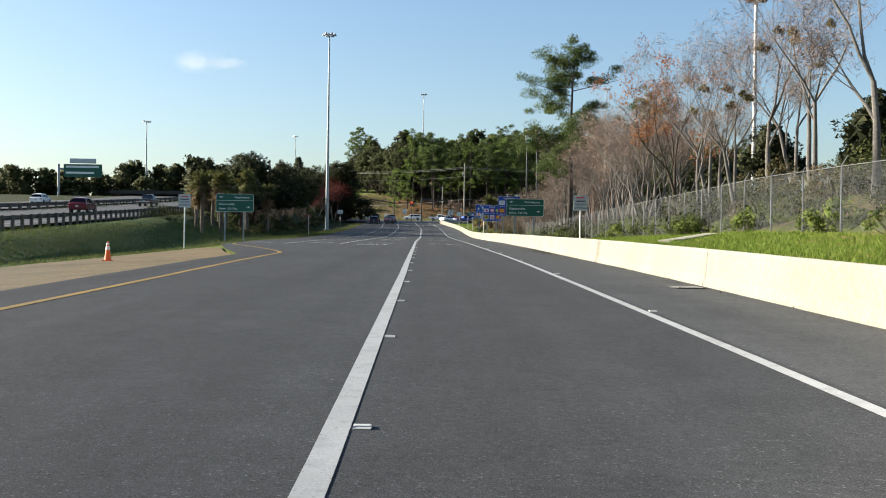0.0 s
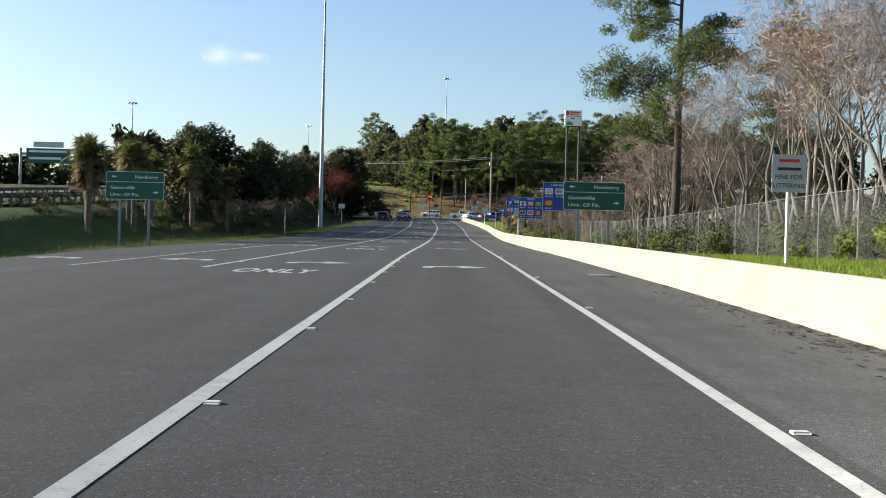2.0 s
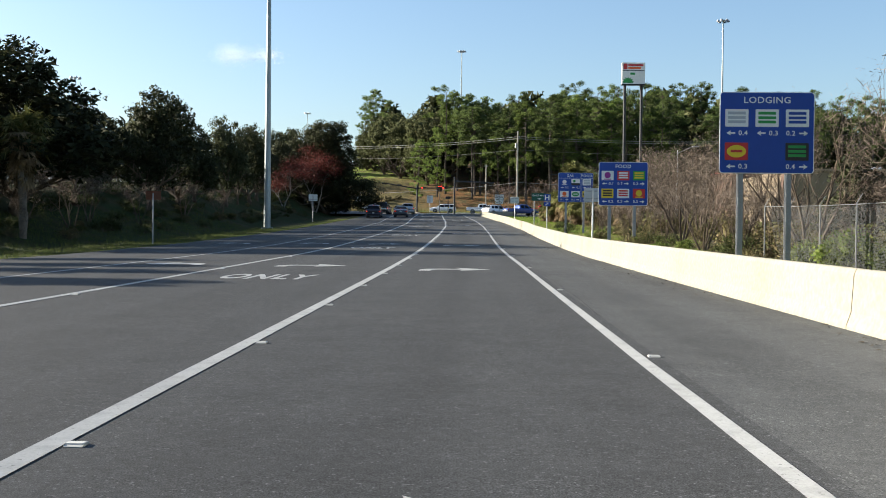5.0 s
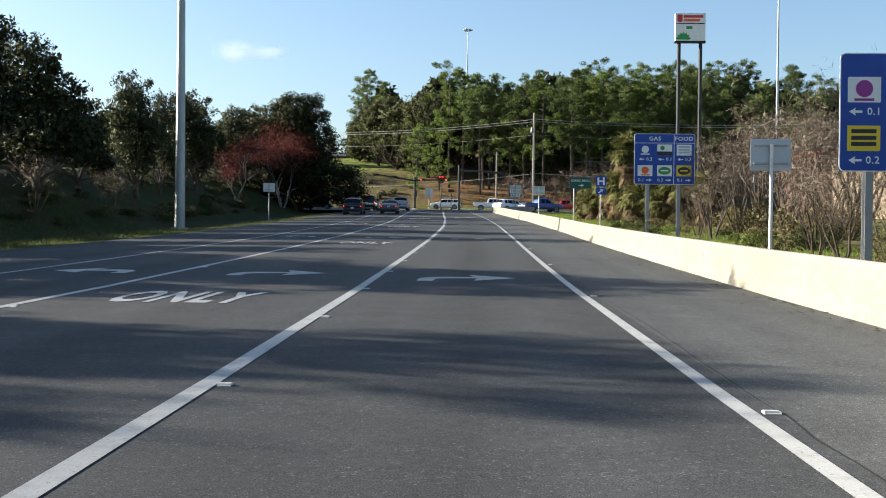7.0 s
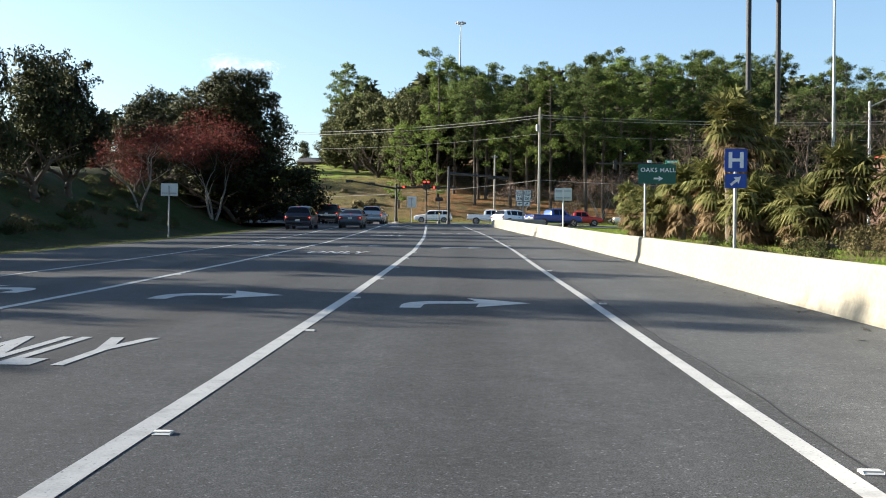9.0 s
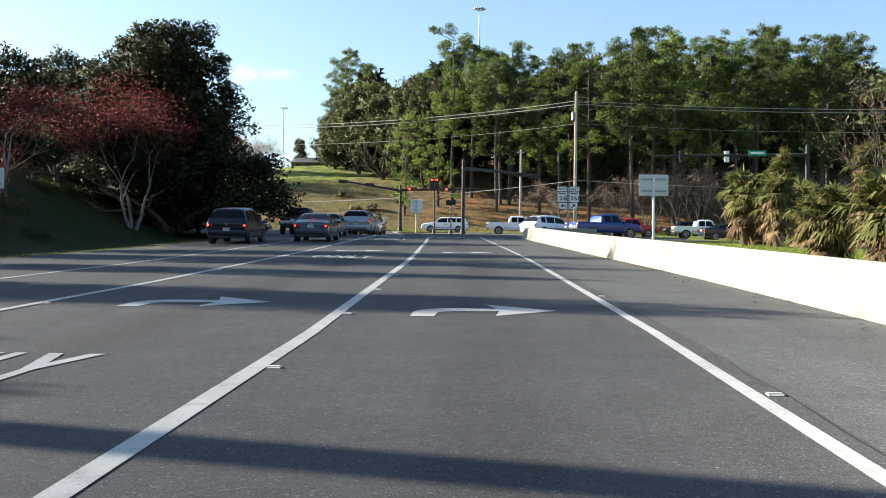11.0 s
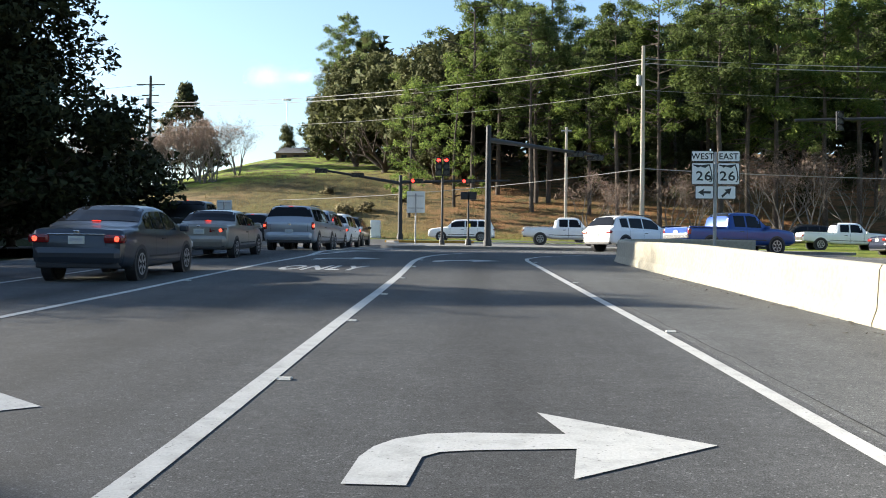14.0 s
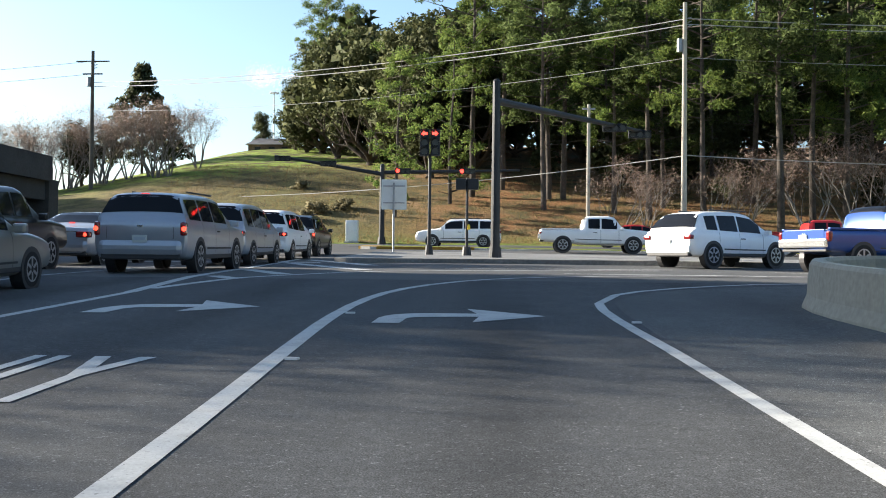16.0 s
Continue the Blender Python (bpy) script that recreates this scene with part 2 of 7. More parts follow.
HILL = lerp_table([(300, 0.0), (304, 0.5), (330, 7.2), (356, 12.4), (375, 14.5), (420, 20.0), (520, 26.0), (900, 26.0)])


def road_z(x, y):
    """The ramp's surface: the profile, with a slight fall to the left gutter."""
    return PROFILE(y) - 0.012 * max(0.0, -x - 6.0) * smooth01((y - 30) / 40) * (1 - smooth01((y - 235) / 20)) - 0.01 * max(0.0, x - 3.0)


def under_bridge(y):
    return smooth01((y - 256) / 8) * (1 - smooth01((y - 306) / 10))


def land_z(x, y):
    base = PROFILE(y)
    z = base - 0.12
    if y < 246 and x > WALL_X(min(y, 241)) + 0.3:
        d = x - WALL_X(min(y, 241)) - 0.3
        b = BANK(y)
        z = base + b * BANK_SHAPE(d) + (1 - b) * 0.22 * smooth01(d / 3) * (1 - smooth01((y - 225) / 20)) - 0.05
    if x < ROAD_LEFT(min(y, 250)) and y < 300:
        el = min(ROAD_LEFT(min(y, 250)) - 5.0, -19.0)
        low = base - 0.42 - 0.5 * smooth01((130 - y) / 60)
        if x > el:
            f = (ROAD_LEFT(min(y, 250)) - x) / (ROAD_LEFT(min(y, 250)) - el)
            z = (base - 0.14 - 0.012 * max(0, -x - 6)) * (1 - f) + low * f
        else:
            mx, mz = MOTORWAY_X(y), MOTORWAY_Z(y) - 0.15
            f = smooth01((el - x) / max(2.0, el - mx - 1.0))
            z = low * (1 - f) + mz * f
            z = z * (1 - under_bridge(y)) + (base - 0.12) * under_bridge(y)
    if y >= 300:
        w = 1.0
        if x < -30:
            w = 1 - 0.45 * smooth01((-30 - x) / 30) - 0.3 * smooth01((-60 - x) / 60)
        if x > 60:
            w = 1 - 0.3 * smooth01((x - 60) / 100)
        z = base - 0.12 + HILL(y) * w
        if x < -62:
            f = smooth01((-62 - x) / 4) * smooth01((y - 312) / 8)
            z = z * (1 - f) + (MOTORWAY_Z(y) - 0.15) * f if x > -78 else z * (1 - smooth01((y - 312) / 8)) + 13.0 * smooth01((y - 312) / 8)
    return z + 0.05 * noise.noise((x * 0.15, y * 0.15, 0))


def land_mesh():
    def steps(cuts):
        out = []
        for a, b, s in cuts:
            out += list(np.arange(a, b, s))
        return out + [cuts[-1][1]]
    xs = steps([(-1500, -300, 300), (-300, -100, 40), (-100, -45, 5), (-45, -12, 1.1), (-12, 0, 4), (0, 7.5, 0.25), (7.5, 28, 1.0), (28, 60, 4), (60, 300, 40), (300, 1500, 300)])
    ys = steps([(-1500, -300, 300), (-300, -60, 40), (-60, 0, 6), (0, 230, 2.5), (230, 340, 2.0), (340, 440, 8), (440, 800, 60), (800, 3000, 550)])
    verts = [(x, y, land_z(x, y)) for y in ys for x in xs]
    nx = len(xs)
    faces = [(j * nx + i, j * nx + i + 1, (j + 1) * nx + i + 1, (j + 1) * nx + i) for j in range(len(ys) - 1) for i in range(nx - 1)]
    return mesh_of("ground", verts, faces, M_grass, True)


def grass_material():
    m = bpy.data.materials.new("rough_grass")
    m.use_nodes = True
    n, l = m.node_tree.nodes, m.node_tree.links
    b = n["Principled BSDF"]
    b.inputs["Roughness"].default_value, b.inputs["Specular IOR Level"].default_value = 0.95, 0.1
    geo = n.new("ShaderNodeNewGeometry")
    sep = n.new("ShaderNodeSeparateXYZ")
    l.new(geo.outputs["Position"], sep.inputs[0])

    def noise_at(scale, detail=4):
        t = n.new("ShaderNodeTexNoise")
        t.inputs["Scale"].default_value, t.inputs["Detail"].default_value = scale, detail
        l.new(geo.outputs["Position"], t.inputs["Vector"])
        return t.outputs["Fac"]

    def rng(v, a, b2, c=0.0, d=1.0):
        r = n.new("ShaderNodeMapRange")
        for k, val in zip(("From Min", "From Max", "To Min", "To Max"), (a, b2, c, d)):
            r.inputs[k].default_value = val
        l.new(v, r.inputs["Value"])
        return r.outputs[0]

    def blend(f, a, b2):
        mx = n.new("ShaderNodeMix")
        mx.data_type = "RGBA"
        for s, v in (("A", a), ("B", b2)):
            if isinstance(v, tuple):
                mx.inputs[s].default_value = (*v, 1)
            else:
                l.new(v, mx.inputs[s])
        l.new(f, mx.inputs["Factor"])
        return mx.outputs["Result"]

    def math2(op, a, b2):
        q = n.new("ShaderNodeMath")
        q.operation = op
        for i, v in enumerate((a, b2)):
            if isinstance(v, float):
                q.inputs[i].default_value = v
            else:
                l.new(v, q.inputs[i])
        return q.outputs[0]

    green = blend(rng(noise_at(0.5), 0.35, 0.65), (0.085, 0.135, 0.018), (0.135, 0.155, 0.03))
    green = blend(rng(noise_at(0.4, 6), 0.56, 0.68), green, (0.15, 0.10, 0.045))
    wooded = blend(rng(noise_at(0.25), 0.4, 0.62), (0.20, 0.098, 0.045), (0.14, 0.088, 0.043))
    slope = blend(rng(noise_at(0.12), 0.42, 0.6), (0.175, 0.125, 0.065), (0.12, 0.108, 0.042))
    crest = math2("ADD", math2("MULTIPLY", math2("ADD", sep.outputs["X"], 22.0), -0.55), math2("SUBTRACT", sep.outputs["Y"], 331.0))
    slope = blend(rng(math2("ADD", crest, math2("MULTIPLY", noise_at(0.15), 14.0)), 5.0, 13.0), slope, (0.15, 0.20, 0.035))
    right = rng(math2("ADD", sep.outputs["X"], math2("MULTIPLY", noise_at(0.2), 8.0)), -10.0, 0.0)
    hill = blend(rng(noise_at(0.6, 6), 0.45, 0.62), blend(right, slope, wooded), (0.075, 0.065, 0.03))
    past = rng(sep.outputs["Y"], 301.0, 306.0)
    rough_way = math2("ADD", sep.outputs["Y"], math2("MULTIPLY", noise_at(0.3), 16.0))
    rough = math2("MULTIPLY", math2("MULTIPLY", rng(rough_way, 118.0, 132.0), rng(rough_way, 222.0, 206.0)), rng(sep.outputs["X"], 5.0, 8.0))
    green = blend(math2("MULTIPLY", rough, rng(noise_at(0.5, 5), 0.42, 0.5)), green, (0.125, 0.095, 0.05))
    thick = math2("MULTIPLY", rng(math2("ADD", sep.outputs["X"], math2("MULTIPLY", noise_at(0.6), 2.0)), 12.2, 13.2), rng(sep.outputs["Y"], 150.0, 120.0))
    green = blend(thick, green, blend(rng(noise_at(0.8, 6), 0.4, 0.6), (0.05, 0.06, 0.02), (0.085, 0.065, 0.035)))
    col = blend(past, green, hill)
    # left slope: shade of its trees and bank is put into darker grass colours
    slope_shade = rng(sep.outputs["X"], -13.0, -16.5)
    col = blend(math2("MULTIPLY", slope_shade, math2("SUBTRACT", 1.0, past)), col, blend(rng(sep.outputs["Y"], 112.0, 132.0), blend(rng(noise_at(0.35), 0.4, 0.62), (0.032, 0.062, 0.012), (0.055, 0.075, 0.02)), blend(rng(noise_at(0.35), 0.4, 0.62), (0.020, 0.034, 0.009), (0.040, 0.038, 0.016))))
    tone = n.new("ShaderNodeHueSaturation")
    l.new(col, tone.inputs["Color"])
    l.new(rng(noise_at(6.0, 6), 0.3, 0.7, 0.6, 1.3), tone.inputs["Value"])
    l.new(tone.outputs[0], b.inputs["Base Color"])
    bp = n.new("ShaderNodeBump")
    bp.inputs["Strength"].default_value, bp.inputs["Distance"].default_value = 0.8, 0.12
    l.new(noise_at(5.0, 8), bp.inputs["Height"])
    l.new(bp.outputs[0], b.inputs["Normal"])
    return m


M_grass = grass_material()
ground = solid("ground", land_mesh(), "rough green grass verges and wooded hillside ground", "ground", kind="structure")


def strip(name, left, right, y0, y1, step, mat, lift, cols=6, surface=road_z):
    """A sheet between two lines of the plan that lies on the road."""
    ys = list(np.arange(y0, y1, step)) + [y1]
    verts, faces = [], []
    for y in ys:
        a, b = left(y), right(y)
        for i in range(cols + 1):
            x = a + (b - a) * i / cols
            verts.append((x, y, surface(x, y) + lift))
    w = cols + 1
    for j in range(len(ys) - 1):
        for i in range(cols):
            faces.append((j * w + i, j * w + i + 1, (j + 1) * w + i + 1, (j + 1) * w + i))
    return mesh_of(name, verts, faces, mat, True)


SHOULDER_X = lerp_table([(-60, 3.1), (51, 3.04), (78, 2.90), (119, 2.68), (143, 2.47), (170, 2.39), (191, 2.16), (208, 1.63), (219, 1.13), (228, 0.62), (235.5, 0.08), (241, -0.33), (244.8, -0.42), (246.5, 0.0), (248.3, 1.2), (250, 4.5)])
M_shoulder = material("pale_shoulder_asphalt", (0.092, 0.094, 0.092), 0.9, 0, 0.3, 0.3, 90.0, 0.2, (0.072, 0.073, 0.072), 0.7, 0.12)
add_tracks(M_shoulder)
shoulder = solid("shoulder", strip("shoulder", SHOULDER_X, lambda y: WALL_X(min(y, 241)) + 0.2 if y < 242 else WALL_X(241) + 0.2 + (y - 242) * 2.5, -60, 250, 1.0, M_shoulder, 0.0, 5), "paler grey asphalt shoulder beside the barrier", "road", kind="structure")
road = solid("road", strip("road", ROAD_LEFT, SHOULDER_X, -60, 250, 1.0, M_asphalt, 0.0, 10), "dark grey asphalt exit ramp with worn wheel tracks", "road", kind="structure")
cross_road = solid("cross_road", strip("cross_road", lambda y: -160.0, lambda y: 220.0, 250.003, 300.5, 2.5, M_cross, 0.0, 24), "grey asphalt cross street at the signals", "road", kind="structure")
LANE_L = lerp_table([(-60, -0.45), (5, -0.5), (51, -0.85), (78, -1.12), (119, -1.22), (142, -1.37), (191, -1.76), (207, -2.25), (218, -2.66), (235, -3.4), (250, -3.9)])
LANE_R = lerp_table([(-60, 2.95), (24, 2.87), (51, 2.8), (78, 2.66), (119, 2.44), (143, 2.17), (191, 1.91), (208, 1.4), (219, 0.98), (228, 0.46), (235.5, -0.08), (250, -0.6)])
lane = road.data.attributes.new("lane", "FLOAT", "POINT")
lane.data.foreach_set("value", [(v.co.x - LANE_L(v.co.y)) / (LANE_R(v.co.y) - LANE_L(v.co.y)) for v in road.data.vertices])
gore = solid("gore_island", strip("gore_island", lambda y: -17.0, lambda y: ROAD_LEFT(y) - 0.02, -30, 62, 1.5, M_dirt, 0.02, 5, land_z), "bare sandy dirt beside the ramp", "dirt", kind="structure")


# ---- painted lines ----
def along(points, step=1.0):
    """Points spaced evenly along a smooth line through the given plan points."""
    pts = [Vector(p) for p in points]
    out = []
    for i in range(len(pts) - 1):
        p0, p1, p2, p3 = pts[max(0, i - 1)], pts[i], pts[i + 1], pts[min(len(pts) - 1, i + 2)]
        m1, m2 = (p2 - p0) * 0.5, (p3 - p1) * 0.5
        if (p2 - p1).length > 12:
            m1 = m2 = p2 - p1
        k = max(1, int((p2 - p1).length / step))
        for j in range(k):
            s = j / k
            out.append(p1 * (2 * s ** 3 - 3 * s ** 2 + 1) + m1 * (s ** 3 - 2 * s ** 2 + s) + p2 * (3 * s ** 2 - 2 * s ** 3) + m2 * (s ** 3 - s ** 2))
    return out + [pts[-1]]


def ribbon(name, points, width, mat, lift, surface=road_z):
    pts = [Vector(p) for p in points]
    verts, faces = [], []
    for i, p in enumerate(pts):
        d = (pts[min(i + 1, len(pts) - 1)] - pts[max(i - 1, 0)]).normalized()
        nrm = Vector((-d.y, d.x))
        for s in (-0.5, 0.5):
            q = p + nrm * s * width
            verts.append((q.x, q.y, surface(q.x, q.y) + lift))
    for i in range(len(pts) - 1):
        faces.append((2 * i + 1, 2 * i, 2 * i + 2, 2 * i + 3))
    return mesh_of(name, verts, faces, mat)


L1 = [(-0.45, -50), (-0.5, 5), (-0.6, 23), (-0.85, 51), (-1.12, 78), (-1.2, 100), (-1.22, 119), (-1.37, 142.5), (-1.55, 170), (-1.76, 191), (-2.25, 207.5), (-2.66, 217.7), (-3.08, 226.9), (-3.4, 234.9), (-3.64, 239.4), (-3.8, 242.6), (-3.78, 245.2), (-3.5, 247.4), (-2.7, 249.6), (-0.9, 252.3), (2.5, 254.2), (8, 255.4), (15, 256)]
R1 = [(2.95, -50), (2.92, 6.5), (2.87, 24), (2.84, 51), (2.70, 78), (2.48, 119), (2.40, 128), (2.27, 143), (2.19, 170), (1.91, 191.5), (1.4, 208.5), (0.98, 218.9), (0.46, 227.9), (-0.08, 235.5), (-0.39, 239.9), (-0.58, 242.6), (-0.6, 244.8), (-0.21, 246.5), (0.99, 248.3), (3.7, 250.2), (9, 251.5), (16, 252.1)]
L2 = [(-5.55, 64), (-5.6, 88), (-5.5, 135), (-5.85, 167), (-6.15, 199), (-6.78, 215.7), (-7.17, 225.5), (-7.41, 234.3), (-7.5, 246)]
L3 = [(-9.0, 64), (-9.1, 97), (-9.0, 143), (-9.35, 175), (-9.6, 207), (-10.4, 223), (-10.8, 242), (-11.1, 262)]
YL = [(-5.3, -50), (-5.35, 13), (-5.45, 24), (-5.65, 37), (-5.9, 40.5), (-7.4, 46.5), (-9.6, 54), (-11.4, 60), (-12.4, 66)]
for pts, w, mat, label in ((L1, 0.155, M_paint, "solid white lane line, scuffed"), (R1, 0.13, M_paint, "solid white edge line beside the shoulder"), (L2, 0.15, M_paint, "solid white line between turn lanes"), (L3, 0.12, M_paint, "thin white line between turn lanes"), (YL, 0.15, M_yellow, "solid yellow edge line at the gore")):
    solid("lane_line", ribbon("lane_line", along(pts), w, mat, 0.006), label, "road marking", "painted lines of the ramp", "structure")


# ---- turn arrows, words and raised markers on the road ----
def flat_on_road(name, outline, mat, lift=0.007):
    bm = B()
    bm.faces.new([bm.verts.new((x, y, road_z(x, y) + lift)) for x, y in outline])
    bmesh.ops.triangulate(bm, faces=bm.faces[:])
    me = bpy.data.meshes.new(name)
    bm.to_mesh(me)
    bm.free()
    me.materials.append(mat)
    return me


TEXTS = {}


def text_mesh(words, heavy=0.0):
    """Words in the built-in font, letters 1 high on average, as a flat mesh in the x-y plane from the origin."""
    if (words, heavy) not in TEXTS:
        cu = bpy.data.curves.new("words", "FONT")
        cu.body, cu.size, cu.offset = words, 1.0, heavy
        cu.space_character = 1.08
        cu.resolution_u = 3
        tmp = new("words", cu)
        me = bpy.data.meshes.new_from_object(tmp)
        bpy.data.objects.remove(tmp)
        bpy.data.curves.remove(cu)
        TEXTS[(words, heavy)] = np.array([v.co[:] for v in me.vertices]), [tuple(p.vertices) for p in me.polygons]
        bpy.data.meshes.remove(me)
    return TEXTS[(words, heavy)]


def turn_arrow(x0, y0, right=True):
    """A curved turn arrow, its stem's corner at x0, y0."""
    s = 1 if right else -1
    pts = [(0, 0), (0, 0.55), (0.04, 0.8), (0.13, 1.0), (0.3, 1.16), (0.52, 1.22), (1.08, 1.24), (0.93, 1.9), (1.89, 1.03), (1.07, 0.2), (1.12, 0.86), (0.56, 0.76), (0.4, 0.7), (0.32, 0.58), (0.3, 0)]
    out = [(x0 + s * x, y0 + y) for x, y in pts]
    return flat_on_road("turn_arrow", out if right else out[::-1], M_paint)


def word_only(xc, y0):
    co, faces = text_mesh("ONLY", 0.028)
    lo, hi = co.min(axis=0), co.max(axis=0)
    verts = []
    for v in co:
        x = xc + ((v[0] - lo[0]) / (hi[0] - lo[0]) - 0.5) * 2.0
        y = y0 + (v[1] - lo[1]) / (hi[1] - lo[1]) * 2.05
        verts.append((x, y, road_z(x, y) + 0.007))
    return mesh_of("word_only", verts, faces, M_paint)


for x, y in ((-0.02, 67.0), (-0.17, 92.8), (-0.37, 116.75), (-0.5, 142.0), (-0.62, 167.5), (-0.88, 193.0), (-1.72, 218.1), (-3.25, 241.8)):
    solid("turn_arrow", turn_arrow(x, y), "white painted right-turn arrow on the asphalt", "road marking", "turn arrows", "structure")
for x, y in ((-4.1, 67.9), (-4.35, 93.6), (-4.4, 118.2), (-4.36, 142.9), (-4.5, 168.5), (-4.9, 193.8), (-5.84, 218.8), (-6.8, 242.6)):
    solid("turn_arrow", turn_arrow(x, y), "white painted right-turn arrow on the asphalt", "road marking", "turn arrows", "structure")
for x, y in ((-6.45, 68.4), (-6.7, 94.0), (-6.6, 118.8), (-6.5, 143.3), (-6.9, 169.5), (-7.2, 194.5), (-10.6, 68.6), (-10.8, 94.2), (-10.7, 143.6)):
    solid("turn_arrow", turn_arrow(x, y, False), "white painted left-turn arrow on the asphalt", "road marking", "turn arrows", "structure")
for x, y in ((-3.5, 61.9), (-3.45, 87.3), (-3.5, 112.0), (-3.62, 136.8), (-3.75, 161.5), (-4.2, 187.0), (-4.65, 212.2), (-5.55, 236.85)):
    solid("word_only", word_only(x, y), "white painted word on the turn lane", "road marking", "painted words", "structure")
GORE_A, GORE_B = [(-7.5, 246), (-8.3, 254), (-9.6, 268)], [(-7.45, 246.8), (-7.1, 249.1), (-6.5, 251.3), (-5.3, 254.4), (-3.4, 256.2), (2, 258.0)]
for pts, w in ((GORE_A, 0.2), (GORE_B, 0.2), ([(-7.7, 250.9), (-6.9, 249.7)], 0.35), ([(-8.2, 255.4), (-6.5, 252.1)], 0.4), ([(-8.7, 262.4), (-5.4, 256.0)], 0.45), ([(-9.0, 267.0), (-5.9, 260.8)], 0.45), ([(-4.3, 267.6), (3.1, 269.0), (12, 269.5)], 0.25), ([(-3.6, 258.4), (2.5, 259.1)], 0.22), ([(-0.6, 254.6), (3.9, 254.4)], 0.2), ([(5, 258.2), (40, 258.6)], 0.15), ([(5, 262.3), (40, 262.8)], 0.15), ([(-14.5, 262.5), (-7.9, 263.2)], 0.6)):
    solid("lane_line", ribbon("lane_line", along(pts), w, M_paint, 0.006), "white painted line at the junction", "road marking", "painted lines of the junction", "structure")


def marker_mesh():
    bm = B()
    box(bm, 0, 0, 0.011, 0.105, 0.10, 0.022, 0.007)
    for v in bm.verts:
        if v.co.z > 0.015:
            v.co.y *= 0.6
    me = bpy.data.meshes.new("road_stud")
    bm.to_mesh(me)
    bm.free()
    me.materials.append(plain("stud_white", (0.45, 0.45, 0.42), 0.5))
    return me


stud = marker_mesh()


def at_y(points, y):
    return float(np.interp(y, [p[1] for p in points], [p[0] for p in points]))


STUDS_L = [5.87, 10.45, 15.2, 20.05, 24.95, 29.75, 34.6, 39.3, 44.2, 49.1, 53.85, 58.9, 63.5, 67.2, 71.3, 75.75, 80.6, 85.9] + [85.9 + 4.857 * k for k in range(1, 7)] + [119.9, 125.2, 130.1, 135.1, 139.9, 144.75, 149.4, 154.05, 158.95, 164.4, 169.2, 174.0, 178.8, 183.6, 188.4, 193.2, 197.75, 202.55, 207.4, 212.2, 216.75, 221.15, 225.65, 230.05, 234.25, 238.9, 242.9]
STUDS_R = [14.0, 24.4, 34.0, 43.7, 53.3, 62.8, 70.6, 80.0, 89.9, 99.8, 109.6, 119.5, 129.35, 138.9, 148.35, 158.3, 168.6, 178.0, 187.5, 196.9, 206.55, 216.15, 225.0, 233.5, 242.2]
for line, off, ys in ((L1, 0.145, STUDS_L), (R1, 0.155, STUDS_R), (L2, 0.14, [68 + 9.7 * k for k in range(18)])):
    for y in ys:
        ob = solid("road_stud", stud, "small white raised reflective marker on the road", "road stud", "raised markers along the lines")
        x = at_y(line, y) + off
        ob.location = (x, y, road_z(x, y) - 0.002)

# open seam between lane and shoulder
rng = random.Random(9)
seam = along([(at_y(R1, y) + 0.24 + rng.gauss(0, 0.03), y) for y in range(104, 238, 3)], 0.6)
solid("asphalt_seam", ribbon("asphalt_seam", [Vector((p.x + rng.gauss(0, 0.012), p.y)) for p in seam], 0.013, material("tar_seam", (0.026, 0.026, 0.027), 0.9, 0, 0.3, 3, 30), 0.004), "dark open seam between lane and shoulder asphalt", "road", kind="structure")

# drain grates in the shoulder


def drain_grate(x, y, w, d, bar_mat, label):
    g = thing("drain_grate", (x, y, road_z(x, y) + 0.003), label, "drain grate", "drain grates in the shoulder")
    part("frame", box(B(), 0, 0, 0.004, w, d, 0.008), M_rust, g)
    n = int(w / 0.09)
    for i in range(n):
        part("bar", box(B(), (i - (n - 1) / 2) * 0.09, 0, 0.013, 0.035, d * 0.92, 0.012), bar_mat, g)


M_palesteel = material("pale_worn_steel", (0.13, 0.13, 0.125), 0.8, 0.0, 0.3, 4, 40)
drain_grate(4.98, 19.85, 0.62, 0.8, M_palesteel, "pale worn steel drain grate beside the barrier")
drain_grate(4.85, 65.2, 0.62, 0.9, M_palesteel, "pale worn steel drain grate beside the barrier")

# loose leaves and grit along the foot of the barrier
rng = random.Random(4)
verts, faces = [], []
for i in range(1500):
    y = rng.uniform(8, 236) if i < 1000 else rng.gauss(49, 5)
    x = WALL_X(y) - 0.04 - abs(rng.gauss(0, 0.28 if i < 1000 else 0.45))
    s, a = rng.uniform(0.012, 0.05), rng.uniform(0, 6.3)
    z = road_z(x, y) + 0.006
    k = len(verts)
    for q in (0, 1.9, 3.3, 4.9):
        verts.append((x + s * math.cos(a + q), y + s * 1.6 * math.sin(a + q), z + rng.uniform(0, 0.02)))
    faces.append((k, k + 1, k + 2, k + 3))
solid("leaf_litter", mesh_of("leaf_litter", verts, faces, material("dry_leaves", (0.055, 0.042, 0.026), 0.9, 0, 0.4, 3, 30)), "dry brown leaves and grit along the barrier", "litter", kind="stuff")


